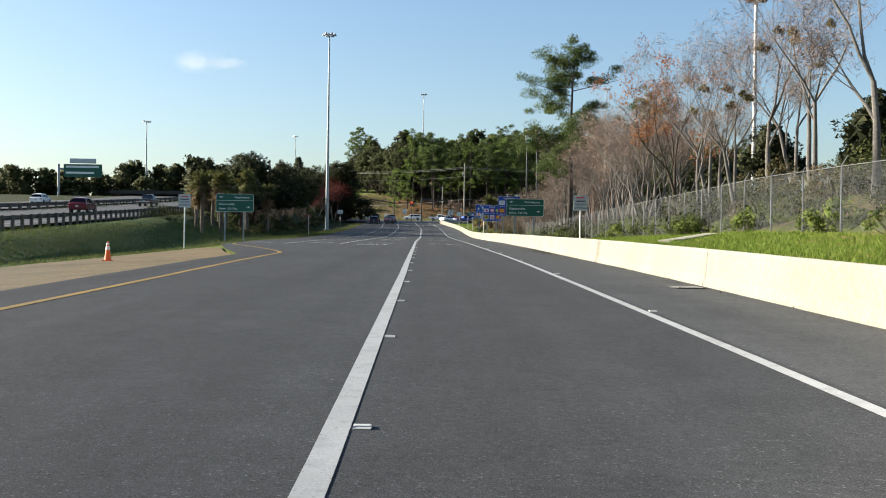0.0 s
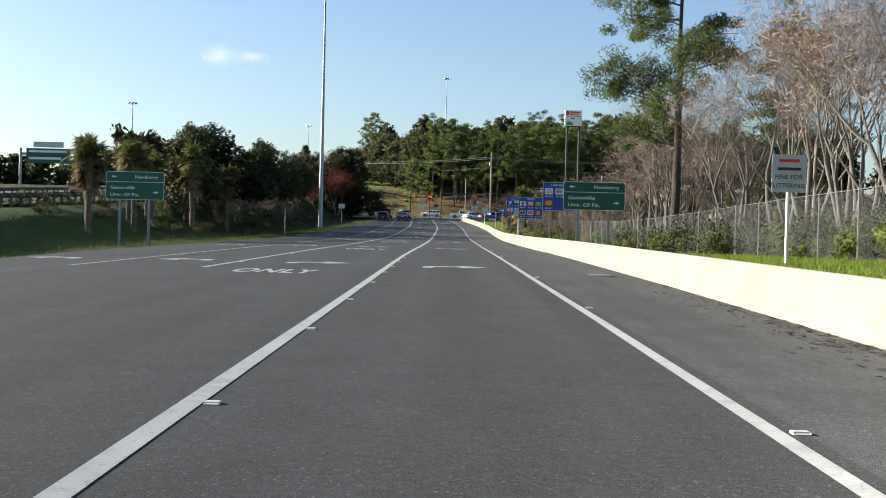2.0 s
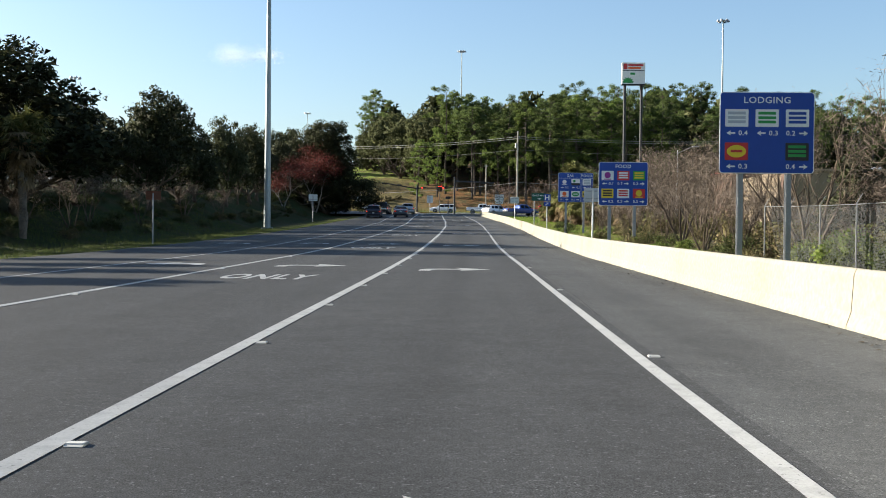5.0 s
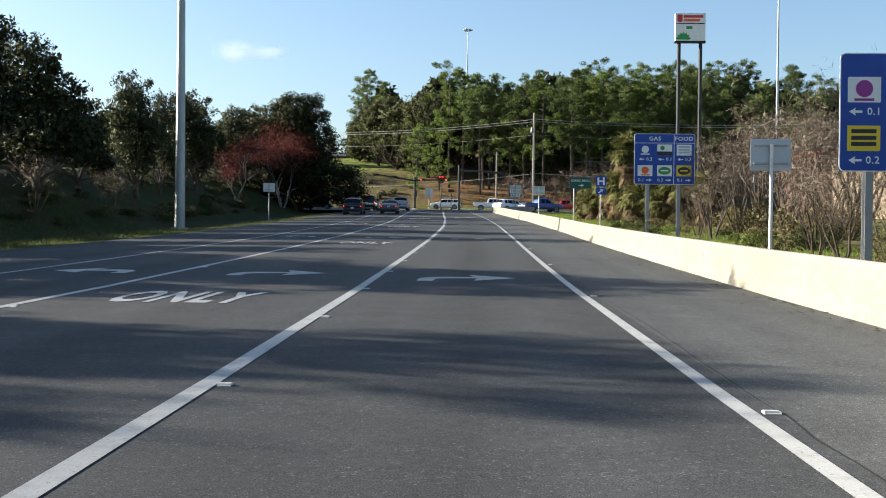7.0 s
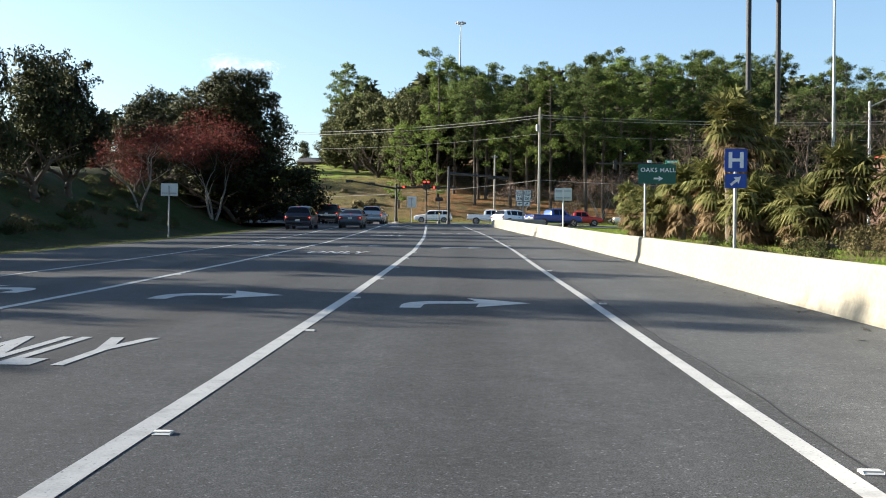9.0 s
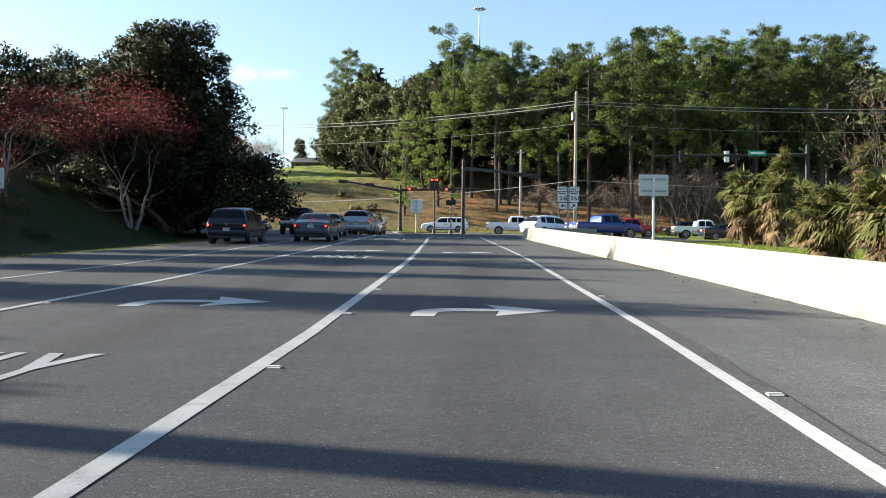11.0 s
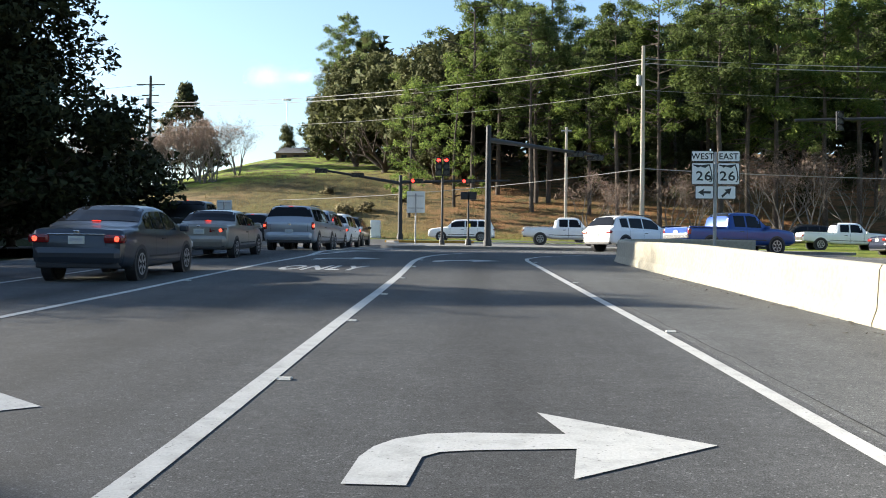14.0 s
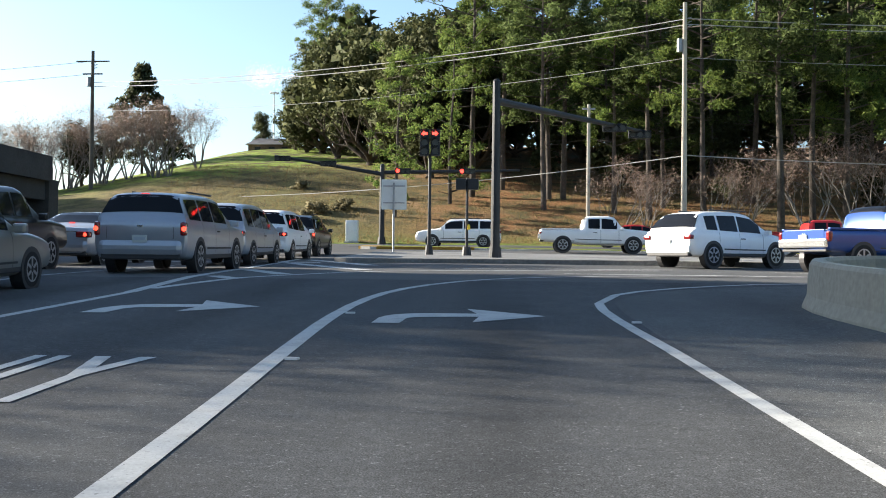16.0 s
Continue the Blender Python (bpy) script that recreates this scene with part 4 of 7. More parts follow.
def wire(a, b, sag, r=0.02, label="dark overhead wire between the poles"):
    a, b = Vector(a), Vector(b)
    pts = [a.lerp(b, i / 24) - Vector((0, 0, sag * 4 * (i / 24) * (1 - i / 24))) for i in range(25)]
    bm = B()
    rings = []
    for p in pts:
        rings.append([bm.verts.new(p + Vector((0, r * math.cos(q), r * math.sin(q)))) for q in (0, 2.09, 4.19)])
    for u, v in zip(rings[:-1], rings[1:]):
        for k in range(3):
            bm.faces.new((u[k], u[(k + 1) % 3], v[(k + 1) % 3], v[k]))
    me = bpy.data.meshes.new("overhead_wire")
    bm.to_mesh(me)
    bm.free()
    me.materials.append(plain("wire_grey", (0.30, 0.29, 0.27), 0.6))
    return solid("overhead_wire", me, label, "wire", "overhead wires")


for k, (z, r) in enumerate(((24.0, 0.035), (23.6, 0.035), (21.3, 0.02), (14.6, 0.035))):
    wire((9.9, 302.2, z), (70, 303, z), 0.8, r)
    wire((9.9, 302.2, z), (-42, 326, z - (0.0 if k < 3 else 1.5)), 1.0, r)
for z in (26.0, 24.8):
    wire((-42, 326, z), (-140, 330, z - 2), 1.5)

# kerbed island, grass median and signals at the junction
def slab(name, outline, height, mat, label, category):
    bm = B()
    lo = [bm.verts.new((x, y, road_z(x, y) - 0.1)) for x, y in outline]
    hi = [bm.verts.new((x, y, road_z(x, y) + height)) for x, y in outline]
    bm.faces.new(hi)
    for i in range(len(outline)):
        j = (i + 1) % len(outline)
        bm.faces.new((lo[i], lo[j], hi[j], hi[i]))
    bmesh.ops.recalc_face_normals(bm, faces=bm.faces[:])
    me = bpy.data.meshes.new(name)
    bm.to_mesh(me)
    bm.free()
    me.materials.append(mat)
    return solid(name, me, label, category, kind="structure")


slab("traffic_island", [(-7.7, 264.6), (-7.0, 263.9), (-2, 264.4), (8, 265.6), (16, 266.6), (16.3, 267.2), (6, 272), (-4, 276.8), (-6.8, 277), (-7.9, 275.8)], 0.15, material("worn_concrete", (0.24, 0.235, 0.22), 0.9, 0, 0.3, 0.6, 12.0, 0.2), "worn concrete kerbed traffic island", "traffic island")
slab("median_kerb", [(-10.5, 288.2), (-9.8, 287.7), (150, 288.0), (150, 290.8), (-9.8, 290.6), (-10.5, 290.1)], 0.15, M_kerb, "concrete kerb round the grass median", "kerb")
slab("median_grass", [(-9.4, 288.0), (150, 288.3), (150, 290.5), (-9.4, 290.3)], 0.17, M_grass, "green grass median strip", "grass")
slab("median_nose", [(-10.52, 288.18), (-9.4, 287.68), (-4.0, 287.69), (-4.0, 287.95), (-9.45, 287.95), (-9.5, 290.3), (-10.52, 290.1)], 0.162, M_yellow, "yellow painted kerb nose of the median", "kerb")
for y, s0 in ((300.4, 0.0),):
    slab("far_kerb", [(-60, y), (150, y), (150, y + 0.35), (-60, y + 0.35)], 0.14, M_kerb, "concrete kerb along the far side of the street", "kerb")

M_redlight = plain("signal_red", (0.5, 0.02, 0.02), 0.4, 0, 0.5, 0, (1.0, 0.03, 0.02), 1.8)
M_darklens = plain("signal_dark_lens", (0.03, 0.03, 0.025), 0.3)


def signal_head(parent, x, y, z, lit=True, arrow=0, lying=False):
    """A three-lamp head that faces -y; its middle at x, y, z."""
    body = part("signal_head", box(B(), x, y, z, *((1.05, 0.2, 0.36) if lying else (0.36, 0.2, 1.05)), 0.02), M_darksteel, parent)
    for k in range(3):
        px, pz = (x + (k - 1) * 0.34, z) if lying else (x, z + (1 - k) * 0.34)
        on = lit and k == 0
        part("lens", rod(B(), (px, y - 0.10, pz), (px, y - 0.13, pz), 0.13, 0.13, 16), M_redlight if on and not arrow else M_darklens, body)
        if on and arrow:
            d = arrow * 0.125
            outline = [(px + d * u, pz + 0.125 * v) for u, v in ((1, 0), (0.1, 0.85), (0.1, 0.4), (-0.95, 0.4), (-0.95, -0.4), (0.1, -0.4), (0.1, -0.85))]
            part("arrow", plate(B(), outline, y - 0.135, 0.004), M_redlight, body, "glowing red arrow")
        bm = B()
        for i in range(10):
            a0, a1 = math.pi * i / 10, math.pi * (i + 1) / 10
            q = [bm.verts.new((px + 0.155 * math.cos(a), y - d, pz + 0.155 * math.sin(a))) for a, d in ((a0, 0.1), (a1, 0.1), (a1, 0.3), (a0, 0.3))]
            bm.faces.new(q)
        bmesh.ops.solidify(bm, geom=bm.faces[:], thickness=0.01)
        part("visor", bm, M_darksteel, body)
    return body


p = thing("signal_pole", (-5.1, 271.0, road_z(-5.1, 271) + 0.14), "black pole with twin signal heads showing red", "traffic signal")
part("pole", rod(B(), (0, 0, 0), (0, 0, 3.95), 0.07, 0.06), M_darksteel, p)
part("base", rod(B(), (0, 0, 0), (0, 0, 0.4), 0.17, 0.13), M_darksteel, p)
signal_head(p, -0.21, -0.05, 4.4, True, -1)
signal_head(p, 0.21, -0.05, 4.4, True, 1)
p = thing("pedestrian_signal", (-3.6, 270.4, road_z(-3.6, 270.4) + 0.14), "short black pole with two pedestrian signal boxes", "traffic signal")
part("pole", rod(B(), (0, 0, 0), (0, 0, 3.0), 0.06, 0.05), M_darksteel, p)
part("base", rod(B(), (0, 0, 0), (0, 0, 0.35), 0.2, 0.15), M_darksteel, p)
for sx in (-0.24, 0.24):
    part("signal_box", box(B(), sx, -0.05, 2.75, 0.40, 0.25, 0.42, 0.03), M_darksteel, p)
part("push_button", box(B(), 0.08, -0.08, 1.1, 0.1, 0.1, 0.2, 0.02), M_yel, p)


def mast_arm(x, y, top, ends, label, heads=(), r=0.17):
    z = road_z(x, y)
    p = thing("signal_mast", (x, y, z), label, "traffic signal", "signal mast arms")
    part("pole", rod(B(), (0, 0, 0), (0, 0, top - z), r * 1.15, r * 0.9, 14), M_darksteel, p)
    part("base", rod(B(), (0, 0, 0), (0, 0, 0.5), r * 1.7, r * 1.4, 14), M_darksteel, p)
    part("cap", rod(B(), (0, 0, top - z), (0, 0, top - z + 0.08), r, r * 0.5, 14), M_darksteel, p)
    for ex, ey, ez, z0 in ends:
        part("arm", rod(B(), (0, 0, z0 - z), (ex - x, ey - y, ez - z), 0.14, 0.08, 10), M_darksteel, p)
    for hx, hy, hz, lit, lying in heads:
        signal_head(p, hx - x, hy - y, hz - z, lit, 0, lying)
    return p


mast_arm(-2.45, 267.5, 13.45, [(4.6, 280.5, 13.3, 12.75)], "dark steel signal mast with a long arm over the street", [(2.6, 276.8, 13.05, False, True), (4.0, 279.4, 13.1, False, True)], 0.15)
mast_arm(-10.7, 299.5, 13.6, [(-17.8, 298.5, 14.1, 13.0), (-1.5, 299.8, 13.3, 13.1)], "dark signal mast with arms to both sides", [(-5.0, 299.4, 13.2, True, True), (-9.3, 299.4, 13.2, True, True), (-14.2, 298.6, 13.6, False, True), (-17.2, 298.2, 13.9, False, True)])
mast = mast_arm(26.5, 268.4, 15.0, [(14.0, 270.2, 14.2, 14.2)], "dark signal mast with a street-name blade", [(16.2, 269.7, 14.1, False, False)])
part("head_back", box(B(), 20.0 - 26.5, 269.4 - 268.4, 14.1 - road_z(26.5, 268.4), 0.42, 0.15, 0.95, 0.02), plain("pale_signal_back", (0.75, 0.75, 0.72), 0.5), mast, "pale signal back")
name_blade = part("street_name_blade", box(B(), 22.4 - 26.5, 268.7 - 268.4, 14.35 - road_z(26.5, 268.4), 1.5, 0.03, 0.42, 0.01), plain("blade_green", (0.02, 0.30, 0.20), 0.5), mast, "green street-name blade")
bars(name_blade, 22.4 - 26.5 - 0.55, 22.4 - 26.5 + 0.55, 14.27 - road_z(26.5, 268.4), 0.16, M_white, 268.68 - 268.4)
cab = thing("signal_cabinet", (-13.1, 302.0, land_z(-13.1, 302.0) - 0.02), "white metal signal control cabinet by the kerb", "cabinet")
part("body", box(B(), 0, 0, 0.78, 0.85, 0.6, 1.55, 0.03), plain("cabinet_white", (0.75, 0.75, 0.72), 0.5), cab)
part("door", box(B(), 0, -0.31, 0.8, 0.75, 0.02, 1.35, 0.01), plain("cabinet_white", (0.75, 0.75, 0.72), 0.5), cab)
part("plinth", box(B(), 0, 0, 0.03, 1.0, 0.75, 0.12), M_kerb, cab)


def street_lamp(x, y, top, turn):
    z = land_z(x, y) - 0.2
    p = thing("street_lamp", (x, y, z), "grey pole with a cobra-head street light", "street lamp", turn=turn)
    part("pole", rod(B(), (0, 0, 0), (0, 0, top - z - 0.5), 0.12, 0.08, 12), M_steel, p)
    part("bracket", rod(B(), (0, 0, top - z - 0.9), (-1.9, 0, top - z), 0.05, 0.04, 8), M_steel, p)
    part("lamp_head", box(B(), -2.3, 0, top - z, 0.9, 0.32, 0.18, 0.06), M_steel, p)


street_lamp(27.0, 223.5, 15.0, 180)

# fuel brand pylon
py_z = land_z(22.9, 234.4) - 0.2
pyl = thing("pylon_sign", (22.86, 234.4, py_z), "tall twin-post pylon with a white lit sign panel", "pylon sign")
for sx in (-1.15, 1.15):
    part("post", rod(B(), (sx, 0, 0), (sx, 0, 24.4 - py_z), 0.2, 0.2, 12), M_darksteel, pyl)
part("cabinet", box(B(), 0, 0, 26.0 - py_z, 3.2, 0.6, 3.12, 0.04), M_white, pyl)
part("trim", box(B(), 0, 0, 24.5 - py_z, 3.3, 0.64, 0.18, 0.02), M_darksteel, pyl)
bars(pyl, -1.5, 1.5, 26.38 - py_z, 0.1, M_darksteel, -0.305, "divider")
bars(pyl, -0.75, 1.35, 27.05 - py_z, 0.28, M_red, -0.305)
bars(pyl, -0.75, 1.0, 26.65 - py_z, 0.28, M_orange, -0.305)
part("logo_mark", plate(B(), rounded(-1.4, 26.6 - py_z, -0.85, 27.4 - py_z, 0.12), -0.306, 0.002), M_red, pyl)
star = [(-0.75 + (0.85 if k % 2 else 0.62) * math.cos(k * math.pi / 14 + 0.0), 24.72 - py_z + (0.85 if k % 2 else 0.62) * math.sin(k * math.pi / 14)) for k in range(15)]
part("logo_mark", plate(B(), star, -0.306, 0.002), M_logo_green, pyl)
bars(pyl, -0.45, 0.2, 25.85 - py_z, 0.3, M_logo_green, -0.306)


# ---- trees ----
M_bark = material("grey_brown_bark", (0.12, 0.09, 0.065), 0.95, 0, 0.4, 2.0, 14.0, 0.5, per_object=0.2)
M_pinebark = material("pine_bark", (0.115, 0.092, 0.075), 0.95, 0, 0.4, 1.5, 10.0, 0.5, per_object=0.2)
M_palebark = material("pale_smooth_bark", (0.215, 0.195, 0.175), 0.9, 0, 0.35, 1.2, 10.0, 0.3, (0.12, 0.105, 0.09), 0.7)
M_palmbark = material("palm_trunk", (0.20, 0.16, 0.12), 0.95, 0, 0.4, 2.0, 12.0, 0.6)
M_oakleaf = leafy("oak_leaves", (0.024, 0.031, 0.013), (0.052, 0.056, 0.026), 0.12)
M_hardleaf = leafy("wood_leaves", (0.036, 0.046, 0.018), (0.076, 0.080, 0.034), 0.2)
M_needle = leafy("pine_needles", (0.036, 0.058, 0.02), (0.115, 0.15, 0.048), 0.5)
M_redleaf = leafy("red_buds", (0.085, 0.02, 0.018), (0.16, 0.05, 0.04), 0.3)
M_rustleaf = leafy("rust_leaves", (0.19, 0.07, 0.028), (0.29, 0.13, 0.045), 0.3)
M_twig = leafy("twig_haze", (0.15, 0.105, 0.085), (0.24, 0.185, 0.155), 0.12)
M_brush = leafy("dry_brush", (0.13, 0.10, 0.055), (0.085, 0.085, 0.032), 0.2)
M_frond = leafy("palm_fronds", (0.05, 0.062, 0.018), (0.16, 0.15, 0.055), 0.25)
M_dead = leafy("dead_fronds", (0.10, 0.068, 0.036), (0.19, 0.135, 0.075), 0.2)
M_weed = leafy("green_weeds", (0.065, 0.10, 0.02), (0.13, 0.15, 0.04), 0.3)


def tubes(segments, name, mat):
    """Tapered branches as one mesh from (a, b, ra, rb)."""
    verts, faces = [], []
    for a, b, ra, rb in segments:
        n = 8 if ra > 0.12 else 5 if ra > 0.04 else 3
        d = (b - a)
        if d.length < 1e-5:
            continue
        u = d.orthogonal().normalized()
        w = d.normalized().cross(u)
        k = len(verts)
        for p, r in ((a, ra), (b, rb)):
            for i in range(n):
                t = 2 * math.pi * i / n
                verts.append(p + u * (r * math.cos(t)) + w * (r * math.sin(t)))
        for i in range(n):
            j = (i + 1) % n
            faces.append((k + i, k + j, k + n + j, k + n + i))
    return mesh_of(name, verts, faces, mat, True)


def grow(rng, start, way, length, radius, levels, segs, tips, spread=0.6, split=(2, 3), droop=0.0, shrink=0.72, kink=0.16, keep=0.85):
    """Grow a branch with children; fills segs and tips."""
    steps = 3 if levels > 1 else 2
    p, d, r = start.copy(), way.normalized(), radius
    for i in range(steps):
        d = (d + Vector((rng.gauss(0, kink), rng.gauss(0, kink), rng.gauss(0, kink) * 0.6 - droop))).normalized()
        q = p + d * (length / steps)
        r2 = r * keep
        segs.append((p, q, r, r2))
        if levels > 0 and i > 0 and rng.random() < 0.6:
            side = (d + Vector((rng.gauss(0, 1), rng.gauss(0, 1), rng.gauss(0, 0.5))).normalized() * spread * 1.2).normalized()
            grow(rng, q, side, length * shrink * rng.uniform(0.6, 0.9), r2 * 0.6, levels - 1, segs, tips, spread, split, droop, shrink, kink, keep)
        p, r = q, r2
    if levels > 0:
        for _ in range(rng.randint(*split)):
            side = (d + Vector((rng.gauss(0, 1), rng.gauss(0, 1), rng.gauss(0, 0.6))).normalized() * spread).normalized()
            grow(rng, p, side, length * shrink * rng.uniform(0.8, 1.1), r * 0.72, levels - 1, segs, tips, spread, split, droop, shrink, kink, keep)
    else:
        tips.append(p)


def leaf_cards(rng, spots, per, reach, size, flat=1.0, aspect=0.55, ruffle=0.25):
    """Corners of many small leaves round the given spots, and the way each clump's surface faces."""
    gen = np.random.default_rng(rng.randint(0, 10 ** 6))
    c = np.array([[s[0], s[1], s[2]] for s in spots])
    k = np.array([s[3] if len(s) > 3 else 1.0 for s in spots])
    n = len(c) * per
    off = gen.normal(0, 1, (n, 3))
    off /= np.linalg.norm(off, axis=1)[:, None]
    face = off + gen.normal(0, ruffle, (n, 3)) + np.array([0, 0, 0.15])
    face /= np.linalg.norm(face, axis=1)[:, None]
    off = off * (gen.random(n) ** 0.45)[:, None] * reach
    off[:, 2] *= flat
    base = np.repeat(c, per, axis=0) + off * np.repeat(k, per)[:, None]
    u = gen.normal(0, 1, (n, 3))
    u /= np.linalg.norm(u, axis=1)[:, None]
    v = np.cross(u, gen.normal(0, 1, (n, 3)))
    v /= np.linalg.norm(v, axis=1)[:, None] + 1e-9
    v *= np.where((np.cross(u, v) * face).sum(axis=1) > 0, -1.0, 1.0)[:, None] * -1.0
    s = size * gen.uniform(0.6, 1.3, n)[:, None]
    u, v = u * s, v * s * aspect
    blades = np.stack([base - u * 1.15, base + u * 0.85 - v * 1.2, base + u * 0.85 + v * 1.2], axis=1)
    return blades.reshape(-1, 3), np.repeat(face, 3, axis=0)


def leaf_mesh(name, mat, *groups):
    """Leaves as one mesh; each is shaded with its clump's roundness."""
    co = np.concatenate([g[0] for g in groups])
    face = np.concatenate([g[1] for g in groups])
    n = len(co) // 3
    me = bpy.data.meshes.new(name)
    me.vertices.add(n * 3)
    me.vertices.foreach_set("co", co.astype(np.float32).ravel())
    me.loops.add(n * 3)
    me.loops.foreach_set("vertex_index", np.arange(n * 3, dtype=np.int32))
    me.polygons.add(n)
    me.polygons.foreach_set("loop_start", np.arange(0, n * 3, 3, dtype=np.int32))
    me.polygons.foreach_set("loop_total", np.full(n, 3, dtype=np.int32))
    me.polygons.foreach_set("use_smooth", np.ones(n, dtype=bool))
    me.materials.append(mat)
    me.update(calc_edges=True)
    me.normals_split_custom_set_from_vertices(face)
    return me


def leaves(rng, spots, per, reach, size, name, mat, flat=1.0, aspect=0.55, ruffle=0.25):
    return leaf_mesh(name, mat, leaf_cards(rng, spots, per, reach, size, flat, aspect, ruffle))


def oak_kind(seed, h, w, mat=None, per=66, size=0.112, low=0.1, clumps=160, hang=0.28):
    """A broad evergreen: short trunk, forking limbs, uneven crown of clumps."""
    rng = random.Random(seed)
    segs, tips = [], []
    p = Vector((0, 0, -0.4))
    for i in range(3):
        q = p + Vector((rng.gauss(0, 0.12), rng.gauss(0, 0.12), h * low * 0.45))
        segs.append((p, q, 0.035 * h * (1 - i * 0.1), 0.035 * h * (0.9 - i * 0.1)))
        p = q
    for k in range(6):
        a = k * 1.05 + rng.uniform(-0.3, 0.3)
        grow(rng, p, Vector((math.cos(a), math.sin(a), rng.uniform(0.5, 1.5))), h * 0.19, 0.016 * h, 2 if clumps > 70 else 0, segs, tips, 0.7)
    spots = []
    lobes = [(rng.gauss(0, 0.34 - 0.025 * k) * w, rng.gauss(0, 0.34 - 0.025 * k) * w, h * (hang + (0.82 - hang) * (k + rng.random()) / 10), rng.uniform(0.38, 0.54) * w) for k in range(10)]
    while len(spots) < clumps:
        lx, ly, lz, lr = rng.choice(lobes)
        v = Vector((rng.gauss(0, 1), rng.gauss(0, 1), rng.gauss(0, 1))).normalized() * lr * rng.uniform(0.6, 1.02)
        x, y, z = lx + v.x, ly + v.y, lz + v.z * 0.8
        if h * low < z < h and math.hypot(x, y) < w * 1.1:
            spots.append((x, y, z, rng.uniform(0.6, 1.3)))
    outer = leaf_cards(rng, spots, per, h * 0.066, size, 0.8)
    inner = leaf_cards(rng, [(x, y, z, r / w) for x, y, z, r in lobes], 34 if size > 0.3 else 330 if size < 0.12 else 100, w * 0.86, 0.17 if size < 0.12 else 0.36 if size < 0.3 else 0.7, 0.8)
    return [("trunk", tubes(segs, "trunk", M_bark)), ("crown", leaf_mesh("crown", mat or M_oakleaf, outer, inner))]


def pine_kind(seed, h, first=0.5, wide=0.15, per=84, mat=None, needle=0.19, tuft=1.15, aspect=0.4, thick=0.0125, tufts=3):
    """A tall pine: bare trunk, whorls of limbs that end in tufts of needles."""
    rng = random.Random(seed)
    segs, spots = [], []
    p = Vector((0, 0, -0.5))
    lean = Vector((rng.gauss(0, 0.012), rng.gauss(0, 0.012), 0))
    n = 9
    trunk = [p]
    for i in range(n):
        q = p + Vector((rng.gauss(0, 0.06), rng.gauss(0, 0.06), (h + 0.3) / n)) + lean * h / n
        segs.append((p, q, thick * h * (1 - i * 0.095), thick * h * (1 - (i + 1) * 0.095)))
        p = q
        trunk.append(p)
    count = int(h * 1.5)
    for k in range(count):
        f = first + (1 - first) * (k + rng.random()) / count
        i = min(n - 1, int(f * n))
        s = trunk[i].lerp(trunk[i + 1], f * n - i)
        a = rng.uniform(0, 6.283)
        taper = math.sin(min(1.0, (1 - f) / (1 - first) * 1.25 + 0.18) * math.pi * 0.62)
        reach = h * wide * rng.uniform(0.55, 1.15) * taper + 0.4
        e = s + Vector((math.cos(a), math.sin(a), rng.uniform(0.0, 0.45))) * reach
        segs.append((s, e, 0.0028 * h, 0.02))
        for m in range(tufts):
            g = rng.uniform(0.4 if tufts > 3 else 0.55, 1.06)
            t = s.lerp(e, g) + Vector((rng.gauss(0, 0.5), rng.gauss(0, 0.5), rng.gauss(0.15, 0.45)))
            spots.append((t.x, t.y, t.z, rng.uniform(0.7, 1.35)))
    for k in range(5):
        f = rng.uniform(first * 0.45, first)
        a = rng.uniform(0, 6.283)
        s = Vector((0, 0, 0)).lerp(Vector(trunk[-1]), f)
        segs.append((s, s + Vector((math.cos(a), math.sin(a), 0.15)) * rng.uniform(0.5, 2.0), 0.05, 0.015))
    return [("trunk", tubes(segs, "trunk", M_pinebark)), ("crown", leaves(rng, spots, per, tuft, needle, "crown", mat or M_needle, 0.62, aspect, 0.8))]


def bare_kind(seed, h, stems=4, mat=None, levels=4, haze=None, haze_per=12, haze_size=0.16, spread=0.42, lean=0.32, cloud=0.45):
    """A leafless vase-shaped tree with several stems and fine twigs."""
    rng = random.Random(seed)
    segs, tips = [], []
    for k in range(stems):
        a = k * 6.283 / stems + rng.uniform(-0.4, 0.4)
        grow(rng, Vector((0.1 * math.cos(a), 0.1 * math.sin(a), -0.3)), Vector((math.cos(a) * lean, math.sin(a) * lean, 1)), h * 0.36, 0.0125 * h * (1.15 if stems < 2 else 1), levels, segs, tips, spread, (2, 2), -0.05, 0.72, 0.11, 0.84)
    out = [("trunk", tubes(segs, "trunk", mat or M_palebark))]
    spots = [(t.x, t.y, t.z, 1.0) for t in tips]
    out.append(("crown", leaves(rng, spots, haze_per, cloud, haze_size, "crown", haze or M_twig, 1.0, 0.05 if not haze else 0.6)))
    return out


